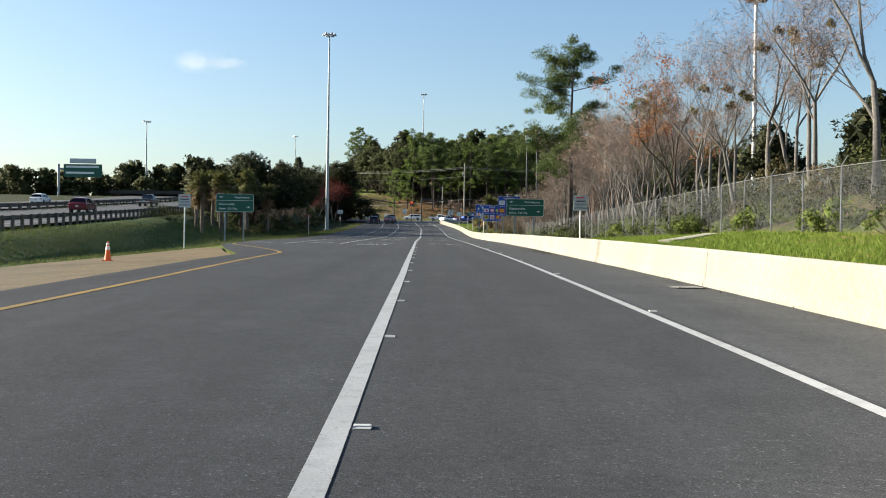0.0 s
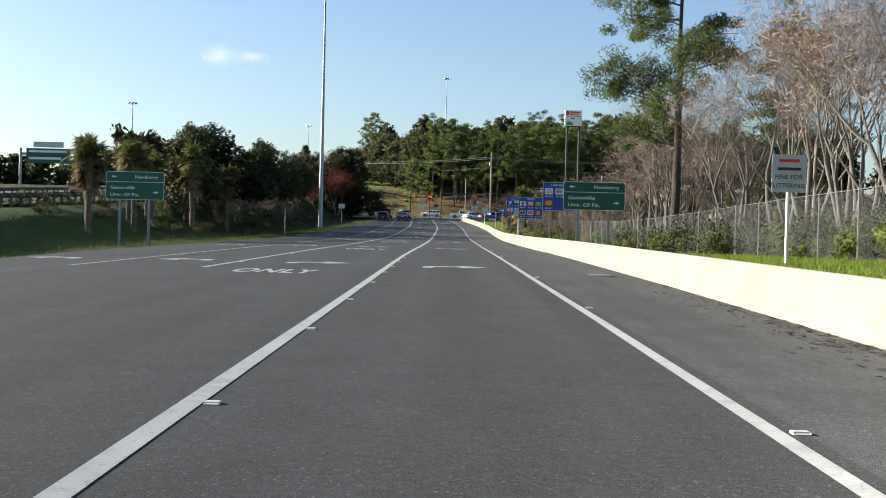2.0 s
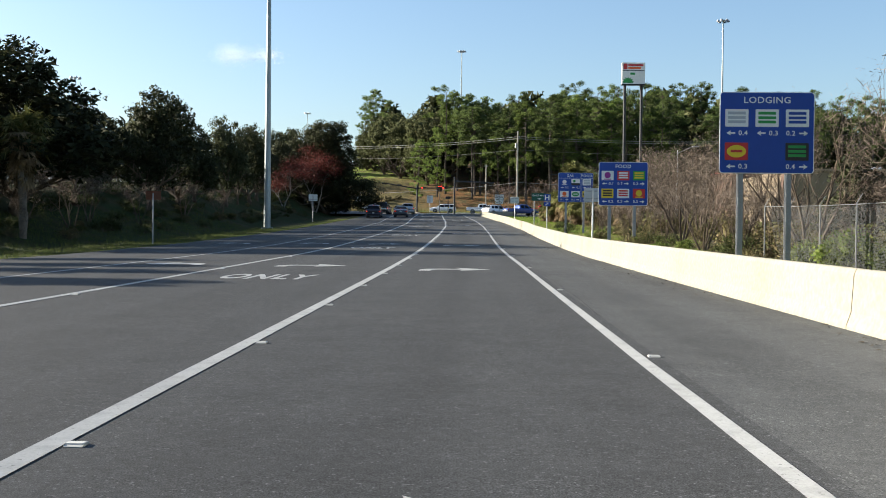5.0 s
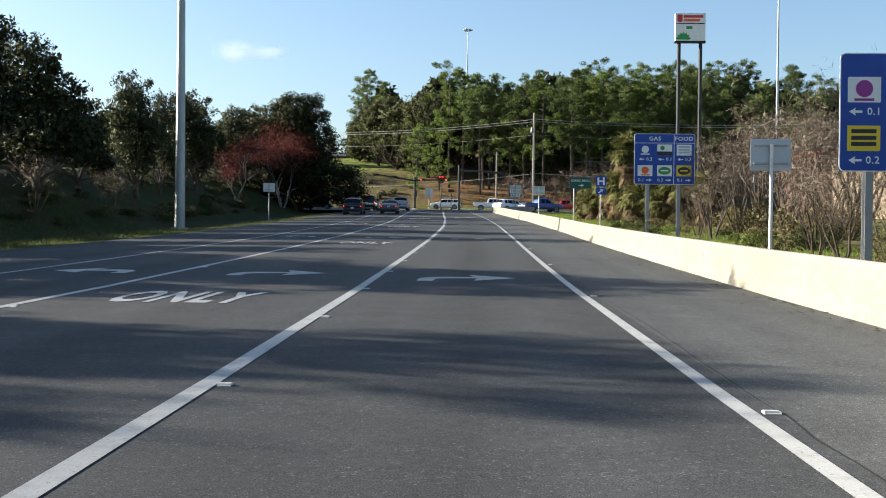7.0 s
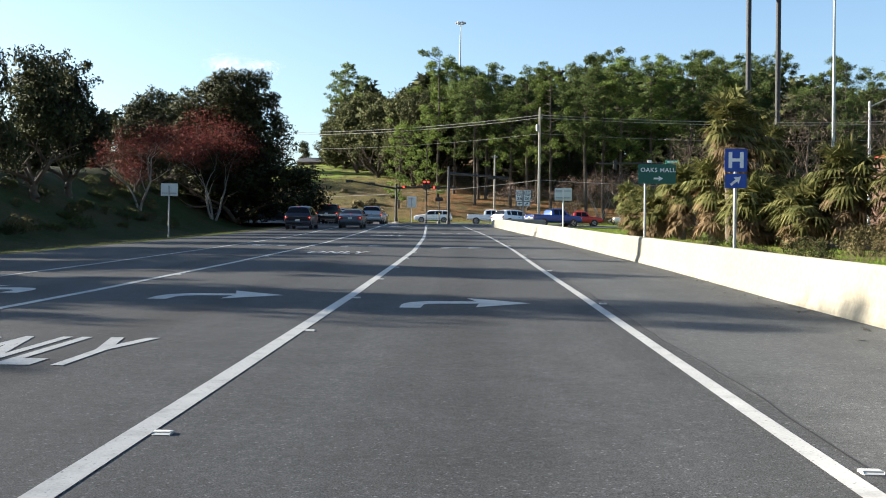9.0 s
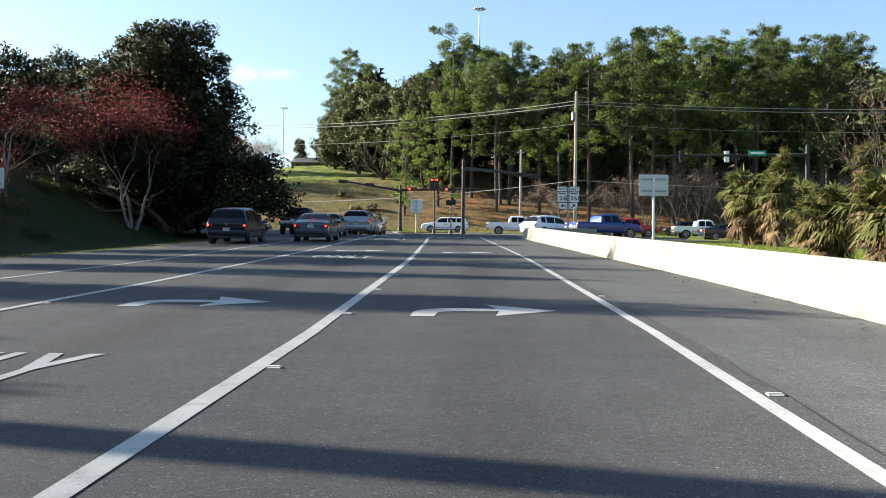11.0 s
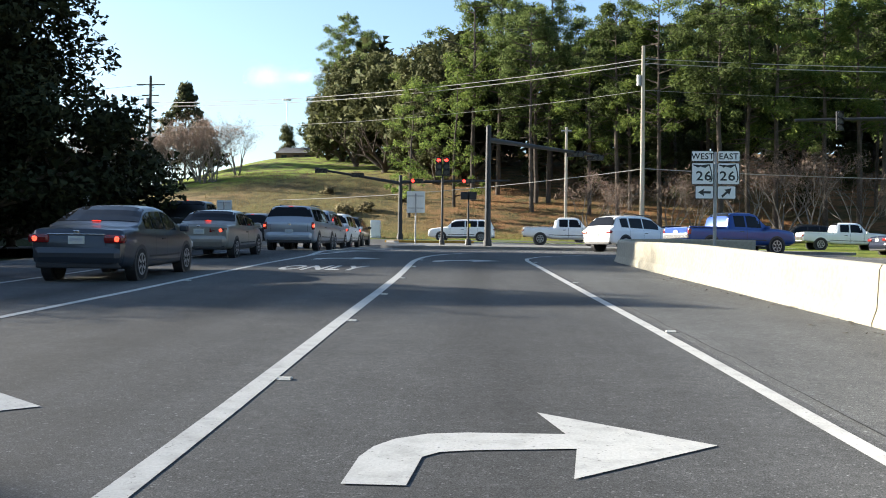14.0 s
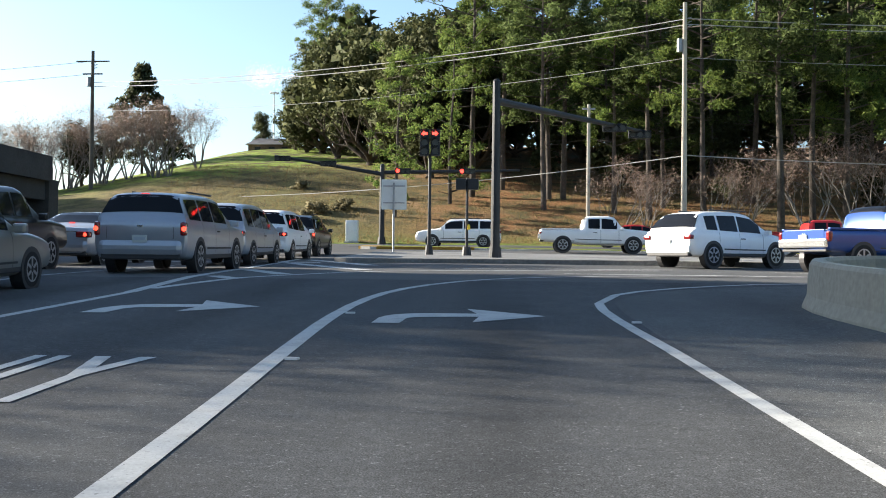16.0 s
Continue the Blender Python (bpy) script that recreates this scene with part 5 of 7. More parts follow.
def palm_kind(seed, h, old=14, spread=1.45, green=34):
    """A cabbage palm: rough trunk, round head of fan fronds, brown skirt."""
    rng = random.Random(seed)
    segs = []
    p = Vector((0, 0, -0.3))
    for i in range(7):
        q = p + Vector((rng.gauss(0, 0.03), rng.gauss(0, 0.03), (h + 0.3) / 7))
        r = 0.17 + 0.05 * (i > 3) + 0.03 * (i % 2)
        segs.append((p, q, r, r + 0.03))
        p = q
    for i in range(40):
        a, z = rng.uniform(0, 6.283), h * rng.uniform(0.5, 1.0)
        s = Vector((0.16 * math.cos(a), 0.16 * math.sin(a), z))
        segs.append((s, s + Vector((math.cos(a) * 0.16, math.sin(a) * 0.16, 0.22)), 0.045, 0.02))
    out = [("trunk", tubes(segs, "trunk", M_palmbark))]

    def fronds(count, lo, hi, name, mat, length, hang):
        verts, faces = [], []
        for _ in range(count):
            a, up = rng.uniform(0, 6.283), rng.uniform(lo, hi)
            d = Vector((math.cos(a) * math.cos(up), math.sin(a) * math.cos(up), math.sin(up)))
            side = d.cross(Vector((0, 0, 1))).normalized()
            nrm = side.cross(d)
            size = length * rng.uniform(0.62, 1.18)
            heart = Vector((rng.gauss(0, 0.1), rng.gauss(0, 0.1), h - rng.random() ** 1.6 * min(hang, 0.8 * h)))
            root = heart + d * rng.uniform(0.6, 0.95) * size * 0.62
            k = len(verts)
            verts.extend([heart - side * 0.02, heart + side * 0.02, root + side * 0.02, root - side * 0.02])
            faces.append((k, k + 1, k + 2, k + 3))
            blades = 19
            for b in range(blades):
                t = (b / (blades - 1) - 0.5) * 4.2
                w = d * math.cos(t) + side * math.sin(t)
                ln = size * 0.62 * (0.62 + 0.38 * math.cos(t * 0.6)) * rng.uniform(0.8, 1.1)
                tip = root + w * ln * 0.94 + nrm * 0.02 - Vector((0, 0, 0.3 * ln * rng.uniform(0.2, 1.8)))
                mid = root + w * ln * 0.55 + nrm * 0.06 - Vector((0, 0, 0.08 * ln))
                x = w.cross(nrm).normalized() * 0.05
                k = len(verts)
                verts.extend([root - x * 0.4, mid - x, tip, mid + x])
                faces.append((k, k + 1, k + 2, k + 3))
        return name, mesh_of(name, verts, faces, mat)
    out.append(fronds(int(green * 1.3), -0.75, 1.4, "crown", M_frond, spread * 1.05, 0.7))
    out.append(fronds(int(old * 1.8), -1.5, -0.2, "dead_skirt", M_dead, spread * 0.9, 1.9))
    return out


def shrub_kind(seed, h, w, mat, per=60, size=0.085, clumps=24):
    rng = random.Random(seed)
    spots, segs = [], []
    for _ in range(clumps):
        a, r = rng.uniform(0, 6.283), w * 0.5 * math.sqrt(rng.random())
        z = h * rng.uniform(0.12, 0.85) * (1 - 0.45 * (r / (w * 0.5)) ** 2)
        spots.append((r * math.cos(a), r * math.sin(a), z, rng.uniform(0.6, 1.2)))
        segs.append((Vector((r * 0.3 * math.cos(a), r * 0.3 * math.sin(a), -0.1)), Vector((r * math.cos(a), r * math.sin(a), z)), 0.025, 0.006))
    return [("stem", tubes(segs, "stem", M_bark)), ("foliage", leaves(rng, spots, per, 0.17 * w + 0.08, size, "foliage", mat, 0.8))]


def cedar_kind(seed, h):
    rng = random.Random(seed)
    spots = []
    for _ in range(210):
        f = rng.random() ** 1.15
        a, r = rng.uniform(0, 6.283), h * 0.48 * (1 - f) * rng.uniform(0.5, 1.05) + 0.1
        spots.append((r * math.cos(a), r * math.sin(a), h * (0.12 + 0.86 * f), rng.uniform(0.5, 1.0)))
    return [("trunk", tubes([(Vector((0, 0, -0.3)), Vector((0, 0, h * 0.95)), 0.16, 0.03)], "trunk", M_bark)), ("crown", leaves(rng, spots, 50, 0.9, 0.24, "crown", M_oakleaf, 0.6, 0.4))]


OAKS = [oak_kind(11, 10, 4.6), oak_kind(12, 10, 5.2), oak_kind(13, 10, 4.2)]
BIG_OAK = oak_kind(17, 14, 6.2, None, 210, 0.105, 0.02, 380, 0.12)
WOODS = [oak_kind(21, 13, 5.0, M_hardleaf, 62, 0.14, 0.04, 150, 0.15), oak_kind(22, 13, 4.4, M_hardleaf, 62, 0.14, 0.04, 150, 0.15), oak_kind(23, 13, 5.6, M_hardleaf, 62, 0.14, 0.04, 160, 0.15)]
FAR_TREES = [oak_kind(24, 13, 5.0, M_hardleaf, 18, 0.34, 0.05, 60, 0.2), oak_kind(25, 13, 4.6, M_hardleaf, 18, 0.34, 0.05, 60, 0.2), oak_kind(26, 13, 5.4, M_hardleaf, 18, 0.34, 0.05, 60, 0.2)]
SLOPE_FAR = oak_kind(27, 13, 5.4, M_oakleaf, 18, 0.34, 0.05, 60, 0.2)
BANK_OAKS = [oak_kind(11 + i, 9, 4.2, None, 34, 0.15, 0.1, 130) for i in range(2)]
PINES = [pine_kind(30 + i, 22, first, wide, 96, None, 0.21, 0.78, 0.2) for i, first, wide in ((1, 0.48, 0.15), (2, 0.36, 0.17), (3, 0.56, 0.16), (4, 0.30, 0.16))]
CANOPY = [pine_kind(130 + i, 22, first, wide, 110, None, 0.22, 0.92, 0.2) for i, first, wide in ((1, 0.30, 0.21), (2, 0.22, 0.22), (3, 0.38, 0.23), (4, 0.26, 0.19))]
NEAR_PINE = pine_kind(37, 18, 0.34, 0.22, 190, None, 0.125, 0.7, 0.18, 0.0155, 8)
M_young_sunlit = leafy("young_and_sunlit_needles", (0.048, 0.086, 0.021), (0.135, 0.172, 0.042), 0.46)
YOUNG_PINE = pine_kind(38, 14, 0.10, 0.18, 84, M_young_sunlit, 0.18, 0.62, 0.2)
# full-grown pines with the young pine's brighter needles, coloured to look sunlit
BRIGHT_PINES = [pine_kind(39, 22, 0.40, 0.18, 100, M_young_sunlit, 0.21, 0.8, 0.2), pine_kind(40, 22, 0.30, 0.19, 100, M_young_sunlit, 0.21, 0.8, 0.2)]
BARES = [bare_kind(41, 10, 4, None, 4, None, 13, 0.17, 0.38, 0.17, 0.55), bare_kind(42, 10, 3, None, 4, None, 15, 0.17, 0.38, 0.15, 0.55), bare_kind(43, 10, 5, None, 4, None, 11, 0.17, 0.36, 0.2, 0.55)]
LONE = [bare_kind(45, 11, 1, None, 5, None, 12, 0.16, 0.5, 0.1, 0.6), bare_kind(46, 11, 2, None, 4, None, 18, 0.17, 0.5, 0.2, 0.6)]
M_greytwig = leafy("grey_twigs", (0.12, 0.095, 0.075), (0.19, 0.155, 0.125), 0.1)


def thin_bare(seed, h, stems, twigs, reach):
    """A leafless tree or shrub of the brush, with sparse grey twigs."""
    kind = bare_kind(seed, h, stems, M_bark, 3, None, twigs, 0.2, cloud=reach)
    kind[1][1].materials.clear()
    kind[1][1].materials.append(M_greytwig)
    return kind


THIN_BARES = [thin_bare(41, 10, 4, 12, 0.8), thin_bare(42, 10, 5, 11, 0.8)]
BARE_SHRUBS = [thin_bare(53, 6, 4, 12, 0.5), thin_bare(54, 6, 5, 10, 0.5)]
RUSTY = bare_kind(47, 10, 2, M_bark, 4, M_rustleaf, 26, 0.05, 0.5, 0.2)
REDS = [bare_kind(48, 9, 2, M_palebark, 5, M_redleaf, 18, 0.055, 0.62, 0.35, 1.05), bare_kind(49, 9, 3, M_palebark, 5, M_redleaf, 18, 0.055, 0.62, 0.4, 1.05)]
MYRTLES = [bare_kind(51, 6, 4, None, 3, None, 20, 0.17, 0.45, 0.4, 0.6), bare_kind(52, 6, 5, None, 3, None, 16, 0.17, 0.45, 0.4, 0.6)]
PALMS = [palm_kind(61, 5.2, 20, 1.5, 44), palm_kind(62, 5.2, 26, 1.4, 42), palm_kind(63, 5.2, 16, 1.5, 44)]
LOW_PALMS = [palm_kind(65, 1.9, 26, 1.35, 50), palm_kind(66, 2.9, 36, 1.35, 46)]
BRUSH = [shrub_kind(71, 2.2, 2.6, M_brush, 84, 0.05, 20), shrub_kind(72, 1.6, 2.2, M_brush, 84, 0.05, 20)]
WEEDS = [shrub_kind(75, 0.8, 1.6, M_weed, 60, 0.055), shrub_kind(76, 1.3, 1.8, M_weed, 80, 0.055)]
THICKET = [shrub_kind(81, 1.7, 3.0, leafy("thicket_leaves", (0.028, 0.042, 0.012), (0.06, 0.065, 0.022), 0.15), 80, 0.055), shrub_kind(82, 1.2, 2.6, leafy("thicket_leaves", (0.028, 0.042, 0.012), (0.06, 0.065, 0.022), 0.15), 80, 0.055)]
TUSSOCK = shrub_kind(78, 1.3, 2.6, leafy("dry_tussock", (0.13, 0.11, 0.06), (0.19, 0.17, 0.10), 0.2), 60, 0.12)
CEDAR = cedar_kind(79, 12)
MISTLETOE = shrub_kind(91, 0.8, 0.8, leafy("mistletoe_leaves", (0.09, 0.08, 0.03), (0.15, 0.125, 0.05), 0.3), 60, 0.06, 12)[1][1]


def plant(kind, name, x, y, scale, label, category="tree", group="", turn=None, tall=1.0, drop=0.0):
    rng = random.Random(int(x * 131 + y * 17))
    ob = new(name)
    ob.location = (x, y, land_z(x, y) - drop)
    ob.rotation_euler = (0, 0, rng.uniform(0, 6.283) if turn is None else radians(turn))
    ob.scale = (scale, scale, scale * tall)
    tagged(ob, label, category, group)
    for part_name, me in kind:
        child = new(part_name, me)
        child.parent = ob
    return ob


# the planted slope between the ramp and the motorway
SLOPE_OAKS = ((-25.3, 137.3, 12.8, 4.8), (-25.5, 149.6, 14.0, 7.2), (-27.0, 161.5, 12.0, 3.8), (-25.6, 174.1, 14.9, 4.8), (-26.0, 184.0, 15.0, 4.6), (-27.0, 192.5, 13.0, 3.2), (-26.0, 201.5, 15.8, 3.3),
              (-26.3, 208.7, 15.2, 1.9), (-26.5, 215.3, 16.1, 4.0), (-27.0, 221.8, 17.2, 3.9), (-27.0, 235.9, 16.3, 3.6), (-28.0, 245.4, 15.8, 3.6), (-29.5, 258.0, 20.5, 4.6), (-31.0, 252.0, 19.5, 4.2), (-28.0, 267.0, 18.0, 4.6), (-33.5, 158.5, 12.5, 3.4), (-31.0, 145.0, 12.0, 3.2))
for i, (x, y, top, wide) in enumerate(SLOPE_OAKS):
    s = wide / 4.7
    plant(OAKS[i % 3], "oak_tree", x, y, s, "dark evergreen oak on the grass slope", "tree", "oaks on the motorway slope", tall=(top - land_z(x, y)) / 9.6 / s)
for i in range(19):
    rng = random.Random(640 + i)
    x, y = -31.5 - rng.uniform(0, 2.0), 139 + i * 5.7
    if 200 < y < 236:
        continue
    plant(SLOPE_FAR, "oak_tree", x, y, 0.62, "dark evergreen oak high on the slope beside the motorway", "tree", "oaks on the motorway slope", tall=(13.0 + (y - 139) * 0.032 - land_z(x, y)) / 8.0)
plant(BIG_OAK, "oak_tree", -22.3, 251.0, 1.3, "large dark dense oak leaning over the verge", "tree", "oaks on the motorway slope", tall=0.86)
plant(OAKS[2], "oak_tree", -21.0, 253.0, 0.72, "low dark oak beside the large one", "tree", "oaks on the motorway slope")
plant(OAKS[1], "oak_tree", -24.6, 253.5, 0.95, "smaller dark oak under the large one", "tree", "oaks on the motorway slope")
for i, (x, y, s, top) in enumerate(((-25.3, 231.5, 1.08, 14.6), (-23.2, 246.0, 1.15, 16.3))):
    plant(REDS[i % 2], "maple_tree", x, y, s, "red-budded maple with pale forked trunk on the verge", "tree", "red maples on the verge", tall=(top - land_z(x, y)) / 9.6 / s)
for i, (x, y, s) in enumerate(((-23.2, 104.8, 1.0), (-23.3, 114.8, 1.1), (-23.9, 134.3, 1.2), (-25.2, 119.5, 1.0), (-24.6, 108.5, 0.85), (-26.0, 127.0, 0.9), (-24.2, 122.5, 0.95), (-22.8, 144.0, 1.1))):
    plant(PALMS[i % 3], "palm_tree", x, y, s, "cabbage palm with green head and brown skirt", "palm tree", "palms on the motorway slope")

for i in range(46):
    rng = random.Random(700 + i)
    y = 106 + i * 3.1
    x = -25.5 - rng.random() * 5.5
    plant(THICKET[i % 2], "undergrowth", x, y, rng.uniform(0.5, 0.95), "dark green undergrowth below the trees of the slope", "shrub", "undergrowth on the motorway slope")

for i in range(60):
    rng = random.Random(1500 + i)
    y = 122 + i * 1.9
    plant((THICKET[0], THICKET[1], BRUSH[1])[i % 3], "undergrowth", -22.2 - rng.random() * 4.0, y, rng.uniform(0.35, 0.7), "dark tangled undergrowth on the grass slope", "shrub", "undergrowth on the motorway slope")
for x, y, s in ((-24.0, 147.0, 0.62), (-23.6, 152.5, 0.7), (-24.6, 158.0, 0.75), (-23.8, 166.0, 0.6), (-24.4, 180.0, 0.65), (-23.6, 189.5, 0.55)):
    plant(BARE_SHRUBS[int(y) % 2], "bare_shrub", x, y, s, "leafless brown shrub on the shaded slope", "shrub", "bare shrubs on the motorway slope")

# trees behind the fence on the bank
for i, (x, y, s) in enumerate(((13.4, 62.5, 0.86), (13.8, 67, 0.95), (13.6, 71, 0.9), (13.9, 75.5, 1.0), (14.4, 80, 1.05), (13.7, 85, 0.95), (17.5, 73, 1.05), (18.5, 82, 1.1), (13.6, 99.5, 1.05), (14.4, 106, 1.1), (13.9, 112.5, 0.95), (16.5, 98, 0.85), (17.0, 104, 0.95), (16.2, 110, 0.95), (18.5, 116, 0.95), (16.0, 122, 0.8), (20.5, 107, 1.0), (13.2, 128, 0.7), (14.5, 135, 0.75), (20, 127, 0.9))):
    plant(BARES[i % 3] if y < 100 or x < 14.45 and y < 115 else THIN_BARES[i % 2], "bare_tree", x, y, s, "leafless pale multi-stemmed tree behind the fence", "tree", "bare trees on the bank")
for kind, x, y, s in ((LONE[0], 13.3, 50.5, 0.86), (LONE[1], 13.3, 44.5, 0.8), (LONE[0], 13.6, 31.6, 1.0), (LONE[1], 17.5, 49.0, 0.95), (LONE[1], 14.6, 39.0, 0.9), (LONE[0], 15.4, 46.5, 0.95), (LONE[1], 14.9, 54.5, 0.9), (LONE[0], 16.6, 58.5, 0.95)):
    tree = plant(kind, "bare_tree", x, y, s, "leafless tree with a forked pale trunk and mistletoe", "tree", "bare trees on the bank")
    rng = random.Random(int(y * 10))
    for k in range(2):
        ball = new("mistletoe", MISTLETOE)
        ball.parent = tree
        a, r = rng.uniform(0, 6.283), rng.uniform(0.4, 1.9)
        ball.location = (r * math.cos(a), r * math.sin(a), rng.uniform(5.2, 8.2))
        ball.scale = (0.55 + 0.15 * k,) * 3
plant(RUSTY, "oak_sapling", 13.3, 56.5, 1.0, "young tree with rust-brown winter leaves behind the fence")
plant(NEAR_PINE, "pine_tree", 12.3, 91.5, 0.97, "tall pine with open crown and long limbs", turn=40)
plant(NEAR_PINE, "pine_tree", 21.0, 99.0, 0.8, "tall pine with open crown behind bare trees", turn=200)
for i, (x, y, s) in enumerate(((19.5, 58, 0.55), (21, 66, 0.62), (22, 51, 0.6), (23, 44, 0.6), (20, 74, 0.62), (21, 82, 0.6), (26, 60, 0.7), (26, 50, 0.7), (19, 88, 0.55), (18, 64, 0.45), (24, 76, 0.7), (20, 95, 0.5), (22, 103, 0.55), (18.5, 36, 0.5), (22, 34, 0.6), (19.8, 141, 0.55), (17.9, 129, 0.42), (26, 118, 0.6), (28, 128, 0.62), (30, 139, 0.62), (31, 149, 0.6), (28, 156, 0.5), (25, 110, 0.55))):
    plant(BANK_OAKS[i % 2], "broadleaf_tree", x, y, s * 1.05, "dense dark evergreen on the bank behind the fence", "tree", "evergreens on the bank")
for i in range(34):
    rng = random.Random(300 + i)
    x, y = rng.uniform(11.75, 13.2), 16 + i * 3.3
    plant(WEEDS[i % 2], "weed_clump", x, y, rng.uniform(0.4, 0.8), "green weeds tangled along the chain-link fence", "weeds", "weeds along the fence")
for i in range(44):
    rng = random.Random(350 + i)
    plant((THICKET[0], WEEDS[1], THICKET[1], WEEDS[1])[i % 4], "undergrowth", rng.uniform(12.0, 13.3), 50 + i * 1.75, rng.uniform(0.7, 1.15), "dense green and brown growth pressed against the fence", "shrub", "undergrowth on the bank")
for i in range(38):
    rng = random.Random(400 + i)
    y = 120 + i * 2.1
    x = 12.5 + rng.uniform(0.0, 9.0)
    plant(BRUSH[i % 2], "brush", x, y, rng.uniform(0.6, 1.15), "tangled dry brush with brown and green leaves", "shrub", "brush behind the barrier")
for i in range(36):
    rng = random.Random(900 + i)
    y = 122 + i * 2.1
    plant((BRUSH + WEEDS + THICKET)[i % 6], "brush", WALL_X(y) + 2.4 + rng.random() * 5.0, y, rng.uniform(0.3, 0.6), "low rough brush and weeds behind the barrier", "shrub", "brush behind the barrier")
for i in range(27):
    rng = random.Random(500 + i)
    y = 126 + i * 2.0
    plant(BARE_SHRUBS[i % 2], "bare_shrub", WALL_X(y) + 4.6 + rng.random() * 8, y, rng.uniform(0.35, 0.75), "leafless tangled shrub in the brush", "shrub", "bare shrubs in the brush")
for i, (x, y, s) in enumerate(((19, 190, 0.9), (22, 196, 0.9), (17, 204, 0.8), (15.5, 210, 0.75), (14.0, 216, 0.7), (24, 188, 0.9), (23, 206, 0.9))):
    plant(THIN_BARES[i % 2], "bare_tree", x, y, s, "leafless grey tree beside the palms", "tree", "bare trees in the brush")
for i, (x, y, s) in enumerate(((13.0, 150, 0.62), (15.5, 157, 0.72), (12.6, 163, 0.62), (16.5, 169, 0.75), (13.6, 175, 0.6), (17.5, 183, 0.7), (20, 176, 0.8), (21, 160, 0.8), (14.8, 143, 0.7))):
    plant(THIN_BARES[i % 2], "bare_tree", x, y, s, "leafless grey tree in the brush", "tree", "bare trees in the brush")
for i, (x, y, s, tall) in enumerate(((11.0, 196.0, 1.0, 1), (12.2, 198.3, 0.95, 1), (11.6, 194.8, 1.05, 0), (10.6, 197.4, 0.95, 0), (12.9, 195.6, 1.0, 0), (13.8, 200.5, 0.85, 1), (9.7, 205.5, 0.85, 0), (10.6, 203.8, 0.95, 0), (9.2, 208.5, 0.75, 0), (10.9, 207.0, 0.8, 0), (12.4, 191.0, 0.9, 0), (13.7, 190.3, 1.0, 0), (13.1, 192.6, 0.95, 0), (15.0, 188.5, 0.9, 0),
                                    (18.4, 246.7, 0.9, 1), (21.5, 240, 0.9, 1), (19.6, 234, 0.75, 0), (11.6, 228.0, 0.9, 0), (13.2, 231.5, 1.0, 0), (12.3, 225.0, 0.8, 0), (14.2, 227.0, 1.05, 0))):
    kind = PALMS[i % 3] if tall else LOW_PALMS[i % 2]
    plant(kind, "palm_tree", x, y, s, "shaggy cabbage palm with hanging brown fronds", "palm tree", "palms behind the barrier")

# the wooded hill beyond the junction
rng = random.Random(77)
SKYLINE = lerp_table([(-40, 0.14), (-30, 0.166), (-25, 0.186), (-19, 0.174), (-13.5, 0.176), (-6.8, 0.193), (-0.5, 0.183), (11, 0.184), (23, 0.197), (38, 0.193), (53, 0.199), (70, 0.19), (130, 0.175)])


def fit_scale(x, y, tall, share):
    """The scale at which a tree of that height reaches its share of the skyline."""
    return max(0.35, (3.9 + (y - 153) * SKYLINE(x) - land_z(x, y)) * share / tall)


woods = [(11.7, 306, "bright", 0.95), (22, 307, "bright", 0.96), (30, 309, "bright", 0.92), (38.5, 309, "bright", 0.86), (-5.5, 319, "bright", 1.03), (6.0, 313, "bright", 0.8), (-11.2, 311, "young", 0.6), (-7.2, 316, "young", 0.62), (16.6, 303.8, "pine", 1.0), (19.5, 306, "pine", 0.94), (-25.8, 356.5, "pine", 1.0), (-22.0, 352, "pine", 0.9), (-28.0, 362, "pine", 0.88), (-3.0, 322, "pine", 1.0), (0.5, 314, "pine", 0.92), (2.2, 318, "pine", 1.0), (8.5, 311, "pine", 0.9), (27, 309, "pine", 0.95), (33, 312, "pine", 1.0), (40, 308, "pine", 0.95)]
for x, y, s in ((-17, 336, 0.95), (-21, 342, 0.9), (-13, 331, 0.95), (-24, 349, 0.8), (-19.5, 347, 0.98), (-10, 327, 0.85), (-15, 343, 1.0), (-27, 355, 0.62), (-9.5, 335, 0.95), (-6, 330, 0.85), (-28.2, 353, 0.5), (-33.5, 358, 0.4), (-26, 350, 0.6), (-11.5, 340, 1.0)):
    woods.append((x, y, "wood", s))
for y0, y1, x0, x1, step, kinds, lo, hi in ((338, 349, -8, 105, 4.6, "canopy canopy wood canopy", 0.92, 1.03), (325, 333, -3, 95, 5.2, "canopy canopy far", 0.74, 0.98), (309, 318, 1, 75, 8.0, "pine canopy pine", 0.66, 0.95), (321, 328, 1, 90, 5.4, "wood far", 0.28, 0.42), (312, 317, 16, 75, 9.0, "far wood", 0.18, 0.28), (338, 346, -10, 100, 4.2, "far", 0.34, 0.5), (350, 358, -14, 110, 5.0, "far", 0.4, 0.6)):
    x = float(x0)
    while x < x1:
        woods.append((x, rng.uniform(y0, y1), rng.choice(kinds.split()), rng.uniform(lo, hi)))
        x += step * rng.uniform(0.75, 1.25) * (1.0 if x < 55 else 1.5)
y = 352.0
while y < 380:
    x = -22 + rng.uniform(0, 5)
    while x < 120:
        woods.append((x + rng.uniform(-2, 2), y + rng.uniform(-3, 3), "far", rng.uniform(0.8, 1.0)))
        x += rng.uniform(7, 10)
    y += 16
